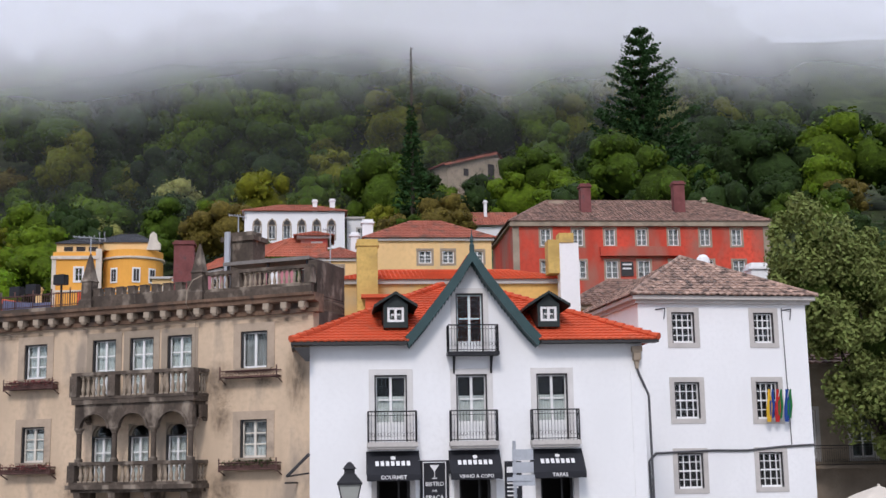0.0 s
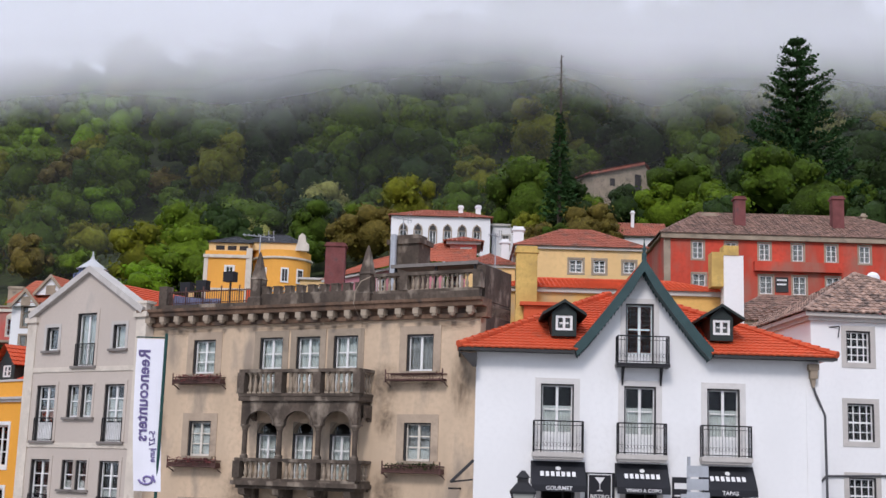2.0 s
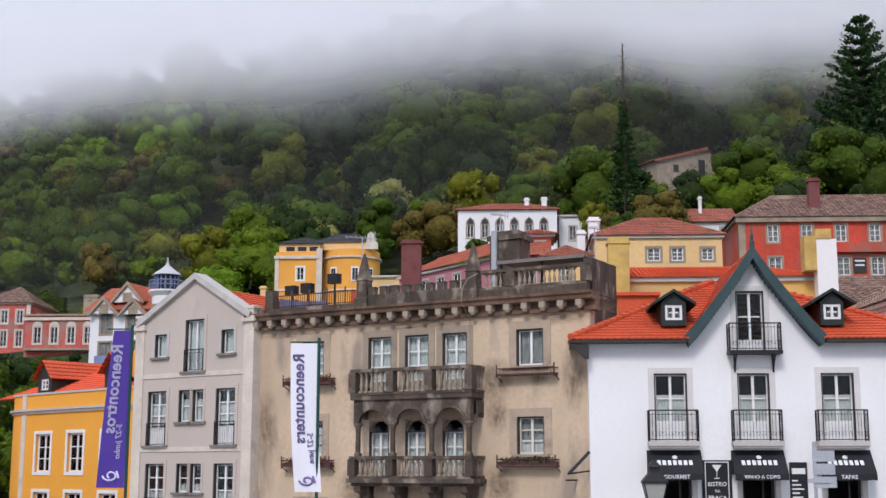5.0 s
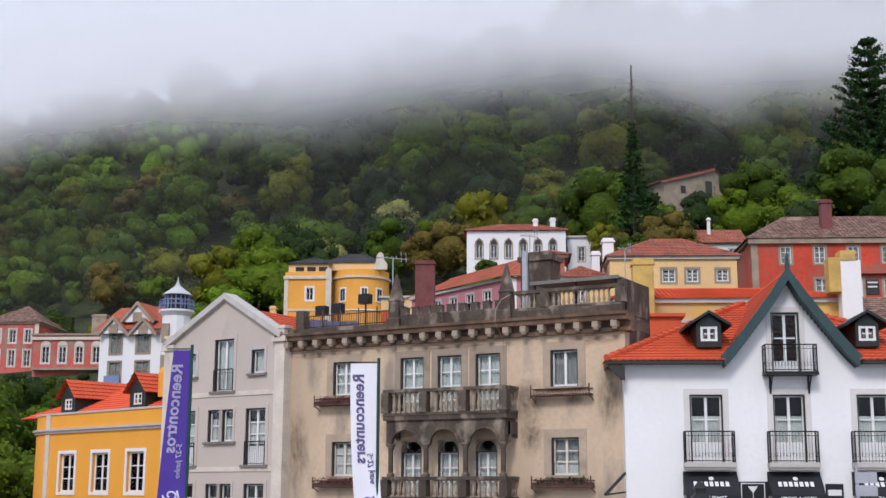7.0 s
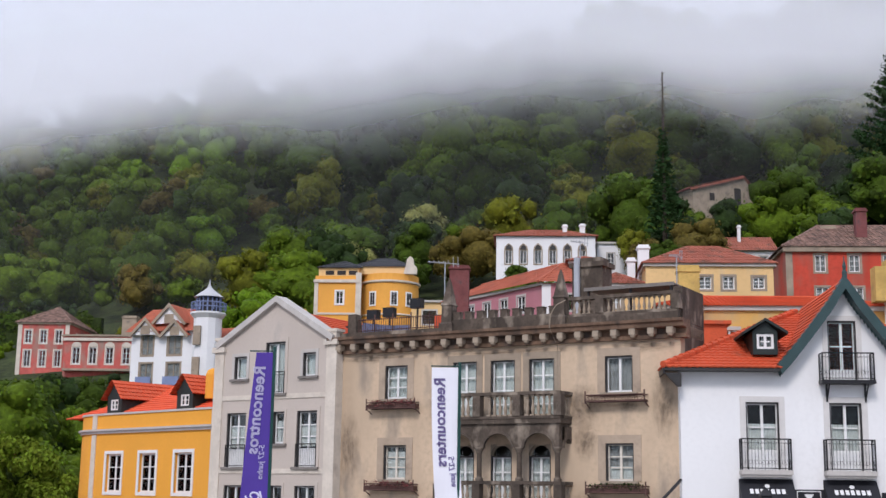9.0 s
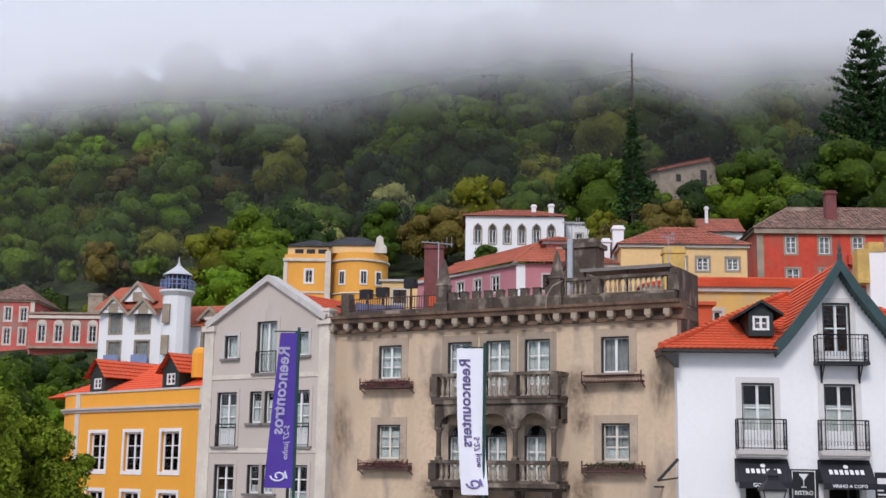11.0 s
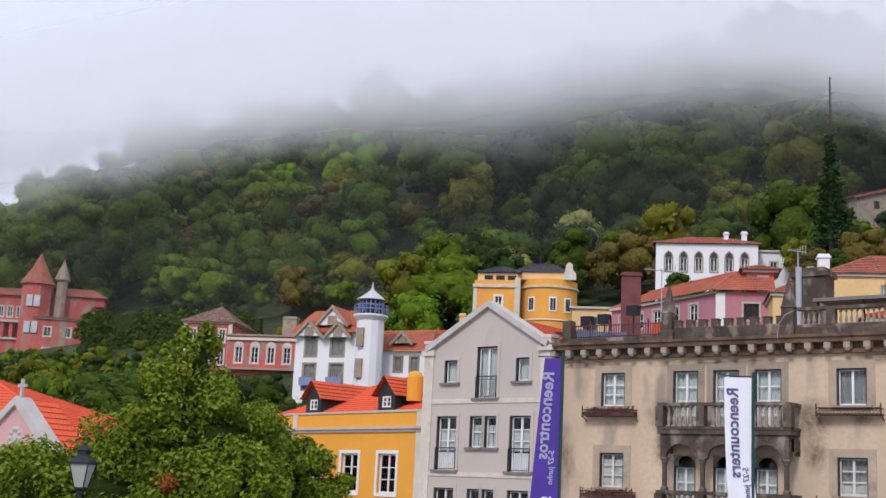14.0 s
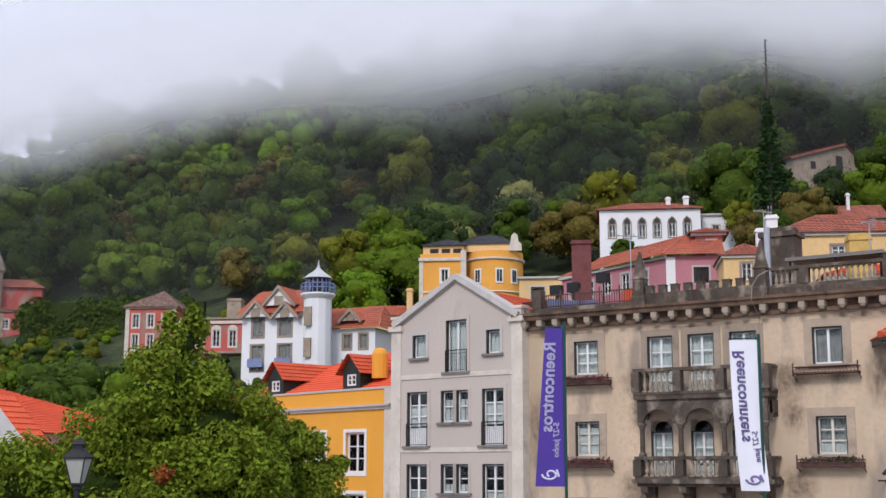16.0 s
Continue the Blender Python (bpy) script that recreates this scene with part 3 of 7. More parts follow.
for x0, x1 in ((3.05, 4.12), (8.62, 9.62)):
    xm, zb, zt = (x0 + x1) / 2, 6.72, 7.55
    d = part("dormer", wall(x0 + 0.1, x1 - 0.1, zb, zt, [(xm - 0.3, xm + 0.3, 6.92, 7.45)], 0.12, 0.15), DORMERWOOD, W, "dark green dormer")
    db = boxes([(x0 + 0.1, x0 + 0.16, 0.271, 2.6, zb, zt), (x1 - 0.16, x1 - 0.1, 0.271, 2.6, zb, zt)])
    prism(db, [(x0 + 0.1, zt), (x1 - 0.1, zt), (xm, zt + 0.36)], 0.15, 0.27)
    part("dormer_cheek", db, DORMERWOOD, d)
    dr = bmesh.new()
    for s in (-1, 1):
        prism(dr, [(xm, zt + 0.36), (xm, zt + 0.46), (xm + s * 0.78, zt - 0.02), (xm + s * 0.78, zt - 0.12)][::-s], -0.05, 3.0)
    part("dormer_roof", dr, DORMERWOOD, d)
    window(W, xm - 0.3, xm + 0.3, 6.92, 7.45, 2, 2, y=0.15, deep=0.02, curtain=CURTAIN_GREY)
for i, (a, b) in enumerate(DOORS):
    w = window(W, a, b, 2.68, 5.02, 2, 2, surround=0.2, surround_mat=PALETRIM, sill=PALETRIM, edge=DARKWOOD, solid=0.26, lace=(0.0, 0.55))
    c0, c1 = a - 0.28, b + 0.33
    part("balcony_slab", boxes([(c0, c1, -0.52, 0, 2.5, 2.66), (c0 + 0.04, c1 - 0.04, -0.46, 0, 2.42, 2.5)]), TRIMSTONE, W)
    railing("balcony_rail", W, c0 + 0.04, c1 - 0.04, -0.47, -0.01, 2.66, 3.72)
window(W, *GD, 2, 2, surround=0.18, surround_mat=PALETRIM, sill=PALETRIM, edge=DARKWOOD, solid=0.15)
part("balcony_slab", boxes([(5.36, 7.2, -0.6, 0, 5.66, 5.78)]), IRON, W)
railing("balcony_rail", W, 5.4, 7.16, -0.56, -0.01, 5.78, 6.72)
for x in (5.62, 6.95):
    kb = bmesh.new()
    prism(kb, [(x - 0.03, 5.66), (x + 0.03, 5.66), (x + 0.03, 5.05), (x - 0.03, 5.05)], -0.08, 0)
    bar(kb, (x, -0.05, 5.1), (x, -0.5, 5.64), 0.025, 5)
    part("bracket", kb, IRON, W)
# shop fronts under black awnings
for i, ((a, b), t) in enumerate(zip(SHOPS, ("GOURMET", "VINHO A COPO", "TAPAS"))):
    part("shop_surround", boxes([(a - 0.18, a, -0.04, 0.02, -1, 1.75), (b, b + 0.18, -0.04, 0.02, -1, 1.75)]), TRIMSTONE, W)
    dd = boxes([(a, a + 0.09, 0.2, 0.28, -1, 1.75), (b - 0.09, b, 0.2, 0.28, -1, 1.75), (a + 0.09, b - 0.09, 0.2, 0.28, 1.55, 1.75), (b - 0.42, b - 0.36, 0.2, 0.28, -1, 1.55)])
    part("shop_door", dd, DARKWOOD, W)
    c0, c1 = a - 0.36, b + 0.32
    aw = thing("awning", pose(0, 40, 0), "black canvas shop awning with white lettering on its valance", "awning", "awnings of the shop")
    ab = bmesh.new()
    n = 10
    ft, fb_, yv = 1.56, 1.34, -0.78
    rows = []
    for j, (y, z) in enumerate(((-0.02, 2.36), (-0.4, 1.98), (yv, ft), (yv - 0.005, fb_))):
        rows.append([ab.verts.new((c0 + (c1 - c0) * k / n, y, z - (0.012 * math.sin(k * 1.9) if j in (1, 3) else 0))) for k in range(n + 1)])
    for r, s in zip(rows, rows[1:]):
        for k in range(n):
            ab.faces.new((r[k], s[k], s[k + 1], r[k + 1]))
    for e in (0, n):
        ab.faces.new((rows[0][e], rows[1][e], rows[2][e], ab.verts.new((rows[0][e].co.x, -0.02, ft))))
    part("canopy", ab, CANVAS, aw)
    bars = bmesh.new()
    for x in (c0 + 0.03, c1 - 0.03):
        bar(bars, (x, 0, ft), (x, yv, ft), 0.02, 5)
    part("awning_frame", bars, IRON, aw)
    xm = (c0 + c1) / 2
    words(t, Matrix.Translation((xm, yv - 0.012, 1.45)) @ Matrix.Rotation(radians(90), 4, "X"), 0.19 if len(t) < 10 else 0.165, LETTER, aw)
    tilt = math.atan2(0.8, 0.78)
    slope = Matrix.Translation((xm, -0.47, 1.93)) @ Matrix.Rotation(tilt, 4, "X")
    lb = bmesh.new()
    for k in range(7):
        box(lb, -0.62 + k * 0.18, -0.62 + k * 0.18 + 0.12, -0.11, 0.11, 0.0, 0.006)
    ob = part("logo", lb, LETTER, aw, "white brand mark")
    ob.matrix_basis = slope
    cb = bmesh.new()
    lathe(cb, [(0.09, 0.0), (0.09, 0.006)], 10, (0, 0.26, 0))
    ob = part("logo_crest", cb, LETTER, aw)
    ob.matrix_basis = slope
sg = thing("menu_board", pose(0, 40, 0), "tall black sign board with white border and lettering", "sign")
part("board", boxes([(4.36, 5.38, -0.06, -0.005, -0.2, 2.02)]), CANVAS, sg)
part("border", boxes([(4.46, 5.28, -0.066, -0.06, 1.94, 1.97), (4.46, 4.49, -0.066, -0.06, -0.15, 1.94), (5.25, 5.28, -0.066, -0.06, -0.15, 1.94)]), LETTER, sg)
gl = bmesh.new()
prism(gl, [(4.7, 1.86), (5.04, 1.86), (4.87, 1.62)][::-1], -0.068, -0.06)
box(gl, 4.86, 4.88, -0.068, -0.06, 1.42, 1.63), box(gl, 4.78, 4.96, -0.068, -0.06, 1.39, 1.42)
part("glass_picture", gl, LETTER, sg, "white cocktail glass")
for t, z in (("BISTRO", 1.2), ("DA", 0.97), ("PRAÇA", 0.74)):
    words(t, Matrix.Translation((4.87, -0.066, z)) @ Matrix.Rotation(radians(90), 4, "X"), 0.2 if t != "DA" else 0.12, LETTER, sg)
sg2 = thing("wall_menu", pose(0, 40, 0), "black wall menu with white script", "sign")
part("board", boxes([(7.35, 7.95, -0.06, -0.005, -0.2, 1.95)]), CANVAS, sg2)
part("writing", boxes([(7.42, 7.42 + 0.2 + 0.25 * ((i * 7) % 5) / 5, -0.066, -0.06, 1.3 - i * 0.14, 1.35 - i * 0.14) for i in range(8)] + [(7.42, 7.88, -0.066, -0.06, 1.55, 1.75)]), LETTER, sg2)
dp = boxes([(12.05, 12.4, -0.3, 0.0, 5.75, 5.95), (12.1, 12.35, -0.26, 0.0, 5.45, 5.75)])
prism(dp, [(12.14, 5.45), (12.31, 5.45), (12.26, 5.15), (12.19, 5.15)][::-1], -0.2, 0)
part("rain_hopper", dp, GREYSTONE, W, "old rain hopper")
pb = bmesh.new()
for a, b in (((12.22, -0.1, 5.2), (12.3, -0.1, 4.95)), ((12.3, -0.1, 4.95), (12.62, -0.08, 4.2)), ((12.62, -0.08, 4.2), (12.66, -0.08, -1))):
    bar(pb, a, b, 0.045, 8)
part("downpipe", pb, DARKCABLE, W)
ab_ = bmesh.new()
bar(ab_, (0.5, -0.06, 2.3), (-0.25, -0.5, 1.55), 0.06, 5)
bar(ab_, (0.5, -0.06, 1.65), (-0.25, -0.5, 1.55), 0.03, 5)
part("folded_awning_arm", ab_, IRON, W)
part("corner_pilaster", boxes([(12.0, 12.47, -0.04, 0.0, -1, 5.1)]), PLASTER, W)

# ---- stone house with the arcaded balcony ----
SM = facing((-1.99, 41.89), (0.895, -0.4456))
S = thing("stone_house", SM, "old soot-stained stone house with arcaded balcony and battlemented parapet", "house")
SX0, SX1 = -12.02, 2.95
UP = [(-9.68, -8.6), (0.0, 1.1)]
MID = [(-6.48, -5.42), (-4.8, -3.74), (-3.13, -2.07)]
ARC = [(-6.42, -5.5), (-4.78, -3.86), (-3.14, -2.22)]
holes = [(a, b, 5.45, 6.8) for a, b in UP] + [(a, b, 2.24, 3.6) for a, b in UP] + [(a, b, -1, 0.35) for a, b in UP]
holes += [(a, b, 4.5, 6.82) for a, b in MID] + [(a, b, 1.42, 3.55) for a, b in ARC] + [(a, b, -1, 0.35) for a, b in MID]
part("wall", wall(SX0, SX1, -1, 7.5, holes, 0.45), OCHRE, S)
part("side_wall", boxes([(SX0, SX0 + 0.4, 0.451, 10, -1, 7.5)]), OCHRE, S)
part("end_wall", boxes([(SX1 - 0.4, SX1, 0.451, 2.6, -1, 8.0)]), BLACKSTONE, S, "blackened end wall")
part("back_wall", boxes([(SX0 + 0.4, -0.9, 9.6, 10, -1, 7.5), (-1.3, -0.9, 2.61, 9.59, -1, 7.5), (-0.9, SX1 - 0.4, 2.2, 2.6, -1, 7.5)]), OCHRE, S)
part("roof_terrace", boxes([(SX0, -0.9, 0.3, 10, 7.5, 7.9), (-0.899, SX1, 0.3, 2.6, 7.5, 7.9)]), GREYSTONE, S)
# Floors and a partition behind the windows, with indoor shade in their colour.
part("inner_floor", boxes([(SX0 + 0.41, SX1 - 0.41, 0.46, 2.1, 4.1, 4.3), (SX0 + 0.41, SX1 - 0.41, 0.46, 2.1, 0.8, 1.0), (SX0 + 0.41, SX1 - 0.41, 2.05, 2.15, -1, 7.4)]), ROOMSHADE, S)
for i, (a, b) in enumerate(UP):
    window(S, a, b, 5.45, 6.8, 2, 3 if i == 0 else 1, surround=0.3, surround_mat=SURROUND, curtain=BLIND if i == 0 else CURTAIN_GREY, edge=DARKWOOD, sill=GREYSTONE, proud=0.025)
    window(S, a, b, 2.24, 3.6, 2, 3, surround=0.3, surround_mat=SURROUND, curtain=CURTAIN_GREY, frame_mat=CREAMWOOD, lace=(0.0, 0.8) if i == 0 else (0.0, 0.35), edge=DARKWOOD, sill=GREYSTONE, proud=0.025)
    window(S, a, b, -0.99, 0.35, 2, 3, surround=0.3, surround_mat=SURROUND, curtain=CURTAIN_GREY, frame_mat=CREAMWOOD, lace=(0.0, 0.8) if i == 0 else (0.0, 0.35), edge=DARKWOOD, sill=GREYSTONE, proud=0.025)
for a, b in MID:
    window(S, a, b, 4.5, 6.82, 2, 4, surround=0.26, surround_mat=GREYSTONE, curtain=BLIND, edge=DARKWOOD, sill=GREYSTONE, proud=0.025)
    window(S, a, b, -0.99, 0.35, 2, 3, surround=0.2, surround_mat=GREYSTONE, curtain=CURTAIN_GREY, frame_mat=CREAMWOOD, sill=GREYSTONE, proud=0.025)
for a, b in ARC:
    w = window(S, a, b, 1.42, 3.15, 2, 3, surround=0.0, curtain=CURTAIN, edge=DARKWOOD)
    hb = bmesh.new()
    xm, r = (a + b) / 2, (b - a) / 2
    pts = [(xm + r * math.cos(t), 3.15 + r * math.sin(t)) for t in (math.pi * k / 10 for k in range(11))]
    for p, q in zip(pts, pts[1:]):
        prism(hb, [p, q, (xm + (q[0] - xm) * 0.86, 3.15 + (q[1] - 3.15) * 0.86), (xm + (p[0] - xm) * 0.86, 3.15 + (p[1] - 3.15) * 0.86)][::-1], 0.12, 0.2)
        prism(hb, [p, (p[0], 3.6), (q[0], 3.6), q][::-1], 0.0, 0.2)
    part("fanlight", hb, GREYSTONE, w)
    part("pane", boxes([(a, b, 0.16, 0.166, 3.16, 3.55)]), GLASS, w).visible_shadow = False
# cornice with modillions
cb = bmesh.new()
moulding(cb, [(0.3, 7.35), (-0.14, 7.35), (-0.14, 7.5), (-0.1, 7.52), (-0.1, 7.7), (-0.42, 7.74), (-0.46, 7.88), (-0.54, 7.92), (-0.56, 8.02), (0.3, 8.02)], SX0 - 0.28, SX1 + 0.28)
part("cornice", cb, RUSTSTONE, S, "rust-brown weathered stone cornice")
mb = bmesh.new()
prism(mb, [(-0.12, 0), (0.12, 0), (0.12, -0.22), (-0.12, -0.22)][::-1], -0.4, 0)
lathe(mb, [(0.1, -0.14), (0.13, -0.2), (0.1, -0.3), (0.03, -0.33)], 8, (0, -0.28, 0))
first = part("modillion", mb, GREYSTONE, S)
n = 21
for i in range(n):
    m = Matrix.Translation((SX0 + 0.25 + (SX1 - SX0 - 0.5) * i / (n - 1), -0.05, 7.72))
    if i:
        again("modillion", first.data, S, m)
    else:
        first.matrix_basis = m


def baluster_mesh(h, r):
    bm = bmesh.new()
    box(bm, -r, r, -r, r, 0, 0.08 * h), box(bm, -r, r, -r, r, 0.92 * h, h)
    lathe(bm, [(0.5 * r, 0.08 * h), (0.95 * r, 0.3 * h), (0.45 * r, 0.62 * h), (0.4 * r, 0.78 * h), (0.8 * r, 0.84 * h), (0.6 * r, 0.92 * h)], 8)
    return bm


def balustrade(house, a, b, z0, z1, piers, r=0.085, step=0.23, cap=0.12):
    """Stone balusters between a plinth and a coping along a line a-b (x, y); piers are positions 0..1."""
    a, b = Vector((a[0], a[1], 0)), Vector((b[0], b[1], 0))
    d = b - a
    ang = math.atan2(d.y, d.x)
    m = Matrix.Translation(a) @ Matrix.Rotation(ang, 4, "Z")
    L = d.length
    rail = boxes([(-0.1, L + 0.1, -0.15, 0.15, z1 - cap, z1)])
    ob = part("balustrade", rail, BLACKSTONE, house, "blackened stone balustrade")
    ob.matrix_basis = m
    part("plinth", boxes([(-0.1, L + 0.1, -0.13, 0.13, z0, z0 + 0.1)]), BLACKSTONE, ob)
    for p in piers:
        pr = part("pier", boxes([(-0.16, 0.16, -0.165, 0.165, z0 + 0.1, z1 - cap)]), BLACKSTONE, ob)
        pr.matrix_basis = Matrix.Translation((p * L, 0, 0))
    me = None
    for i in range(round(L / step)):
        x = (i + 0.5) * step
        if x > L or any(abs(x - p * L) < 0.27 for p in piers):
            continue
        if me is None:
            bo = part("baluster", baluster_mesh(z1 - z0 - 0.1 - cap, r), GREYSTONE, ob)
            me = bo.data
            bo.matrix_basis = Matrix.Translation((x, 0, z0 + 0.1))
        else:
            again("baluster", me, ob, Matrix.Translation((x, 0, z0 + 0.1)))


B0, B1, BD = -6.56, -1.46, -0.88
part("balcony_floor", boxes([(B0 - 0.1, B1 + 0.1, BD - 0.1, 0, 4.32, 4.5), (B0, B1, BD, 0, 4.2, 4.32)]), BLACKSTONE, S)
part("balcony_floor", boxes([(B0 - 0.2, B1 + 0.2, BD - 0.2, 0, 1.2, 1.36), (B0 - 0.05, B1 + 0.05, BD - 0.05, 0, 1.08, 1.2)]), BLACKSTONE, S)
for z0, z1 in ((4.5, 5.5), (1.36, 2.2)):
    balustrade(S, (B0, BD), (B1, BD), z0, z1, (0, 1 / 3, 2 / 3, 1))
    for x in (B0, B1):
        balustrade(S, (x, BD + 0.2), (x, -0.1), z0, z1, ())
# arcade
ab = bmesh.new()
W3 = (B1 - B0) / 3
for i in range(3):
    c, r = B0 + W3 * (i + 0.5), W3 / 2 - 0.17
    pts = [(c + r * math.cos(t), 3.42 + r * 0.92 * math.sin(t)) for t in (math.pi * k / 14 for k in range(15))]
    for p, q in zip(pts, pts[1:]):
        prism(ab, [p, (p[0], 4.2), (q[0], 4.2), q][::-1], BD, BD + 0.26)
    rim = [(c + (r - 0.09) * math.cos(t), 3.42 + (r * 0.92 - 0.09) * math.sin(t)) for t in (math.pi * k / 14 for k in range(15))]
    for (p, q), (u, v) in zip(zip(pts, pts[1:]), zip(rim, rim[1:])):
        prism(ab, [p, q, v, u], BD - 0.05, BD + 0.1)
for i in range(4):
    x = B0 + W3 * i
    box(ab, max(B0, x - 0.17), min(B1, x + 0.17), BD, BD + 0.26, 3.42, 4.2)
for x in (B0, B1):
    r = 0.34
    pts = [(BD + 0.26 + 0.34 + r * math.cos(t), 3.42 + r * math.sin(t)) for t in (math.pi * k / 8 for k in range(9))]
    for p, q in zip(pts, pts[1:]):
        vs = [ab.verts.new((xx, yy, zz)) for xx in (x - 0.1, x + 0.1) for yy, zz in (p, (p[0], 4.2), (q[0], 4.2), q)]
        for f in ((0, 1, 2, 3), (7, 6, 5, 4), (0, 3, 7, 4)):
            ab.faces.new([vs[k] for k in f])
part("arcade", ab, BLACKSTONE, S, "blackened stone arches")
me = None
for i in range(4):
    x = B0 + W3 * i + (0.13 if i == 0 else -0.13 if i == 3 else 0)
    if me is None:
        cm = bmesh.new()
        lathe(cm, [(0.15, 2.2), (0.15, 2.3), (0.1, 2.34), (0.095, 3.2), (0.12, 3.24), (0.11, 3.28), (0.19, 3.4), (0.19, 3.45)], 10)
        co = part("column", cm, BLACKSTONE, S)
        me = co.data
        co.matrix_basis = Matrix.Translation((x, BD + 0.13, 0))
    else:
        again("column", me, S, Matrix.Translation((x, BD + 0.13, 0)))
for i in range(4):
    x = B0 + 0.25 + (B1 - B0 - 0.5) * i / 3
    kb = bmesh.new()
    ptsk = [(0, 0.2), (0, 1.08), (-1.0, 1.08), (-0.95, 0.86), (-0.6, 0.8), (-0.45, 0.55), (-0.2, 0.5), (-0.12, 0.22)]
    va, vb = [kb.verts.new((x - 0.14, y, z)) for y, z in ptsk], [kb.verts.new((x + 0.14, y, z)) for y, z in ptsk]
    kb.faces.new(va), kb.faces.new(vb[::-1])
    for k in range(len(ptsk)):
        j = (k + 1) % len(ptsk)
        kb.faces.new((va[j], va[k], vb[k], vb[j]))
    part("corbel", kb, BLACKSTONE, S)
# parapet: fence, obelisks, battlements, balustrade
PX = lambda v: -v
part("parapet", boxes([(PX(6.6), PX(1.85), -0.2, 0.05, 8.02, 8.5), (SX0, PX(6.8), -0.2, 0.05, 8.02, 8.22), (PX(1.6), SX1, -0.2, 0.05, 8.02, 8.32)]), BLACKSTONE, S)
me = None
for i in range(9):
    x = PX(6.25) + 4.2 * i / 8
    if me is None:
        mo = part("merlon", boxes([(-0.15, 0.15, -0.2, 0.05, 8.5, 8.76), (-0.17, 0.17, -0.22, 0.07, 8.76, 8.8)]), BLACKSTONE, S)
        me = mo.data
        mo.matrix_basis = Matrix.Translation((x, 0, 0))
    else:
        again("merlon", me, S, Matrix.Translation((x, 0, 0)))
for v in (6.68, 1.76):
    ob = bmesh.new()
    lathe(ob, [(0.42, 8.02), (0.42, 8.35), (0.33, 8.42), (0.31, 9.05), (0.36, 9.1), (0.3, 9.18), (0.1, 10.0), (0.03, 10.2)], 4, (PX(v), -0.05, 0), math.pi / 4)
    part("obelisk", ob, BLACKSTONE, S, "blackened stone obelisk")
balustrade(S, (PX(1.3), -0.05), (SX1 - 0.1, -0.05), 8.32, 9.08, (0.28, 1), 0.07, 0.2)
fen = bmesh.new()
for i in range(40):
    x = SX0 + 0.9 + 4.3 * i / 39
    bar(fen, (x, -0.05, 8.22), (x, -0.05, 8.8 if i % 8 else 8.95), 0.018 if i % 8 else 0.035, 4)
bar(fen, (SX0 + 0.9, -0.05, 8.75), (PX(6.95), -0.05, 8.75), 0.02, 4), bar(fen, (SX0 + 0.9, -0.05, 8.3), (PX(6.95), -0.05, 8.3), 0.02, 4)
part("terrace_fence", fen, RUSTIRON, S)
part("terrace_pier", boxes([(SX0 + 0.55, SX0 + 0.95, -0.2, 0.2, 8.2, 9.0)]), BLACKSTONE, S)
# soot where rain runs off the stonework
for i, (x, z, w_, h_) in enumerate(((-7.0, 5.1, 0.75, 0.8), (-0.9, 5.0, 0.9, 0.95), (-6.9, 3.9, 0.5, 0.9), (-0.8, 3.7, 0.6, 0.9), (-0.7, 1.1, 0.9, 0.9), (-7.1, 1.0, 0.9, 0.9), (-4.3, 7.15, 3.5, 0.25), (1.6, 7.15, 1.6, 0.3),
                                    (-10.0, 7.15, 2.2, 0.25), (2.3, 5.0, 0.6, 1.5), (-11.4, 3.4, 0.7, 1.8), (0.9, 5.0, 0.5, 0.3), (-4.3, 4.15, 2.9, 0.35))):
    blotch(S, x, z, w_, h_, i)
# iron window boxes with dry plants
for (a, b), z, full in ((UP[0], 5.05, 1), (UP[1], 5.1, 0), (UP[0], 1.82, 1), (UP[1], 1.82, 1)):
    c0, c1 = a - 0.62, b + 0.6
    wb_ = bmesh.new()
    for yy in (-0.42, -0.06):
        bar(wb_, (c0, yy, z), (c1, yy, z), 0.022, 4), bar(wb_, (c0, yy, z + 0.24), (c1, yy, z + 0.24), 0.022, 4)
    for i in range(19):
        x = c0 + (c1 - c0) * i / 18
        bar(wb_, (x, -0.42, z), (x, -0.42, z + 0.24), 0.012, 3)
        if i < 18:
            bar(wb_, (x, -0.42, z + 0.02), (x + (c1 - c0) / 18, -0.42, z + 0.22), 0.01, 3)
    for x in (c0, c1):
        bar(wb_, (x, -0.42, z - 0.08), (x, -0.42, z + 0.4), 0.03, 4), bar(wb_, (x, 0, z - 0.2), (x, -0.42, z), 0.025, 4)
    wbo = part("window_box", wb_, RUSTIRON, S, "rusty iron window box")
    part("box_tray", boxes([(c0, c1, -0.4, -0.08, z, z + (0.16 if full else 0.05))]), RUSTIRON, wbo)
    if full:
        pl = bmesh.new()
        rnd = random.Random(int(z * 100 + a))
        for i in range(220):
            p = Vector((rnd.uniform(c0 + 0.1, c1 - 0.1), rnd.uniform(-0.5, -0.08), z + rnd.uniform(0.1, 0.34)))
            q = [p + Vector((rnd.uniform(-1, 1), rnd.uniform(-1, 1), rnd.uniform(-1, 1))) * 0.07 for _ in range(3)]
            pl.faces.new([pl.verts.new(v) for v in q])
        tagged(part("planting", pl, DRYPLANT if z > 4 or a < -5 else GREENS[4], wbo), "dried-up plants", kind="stuff")
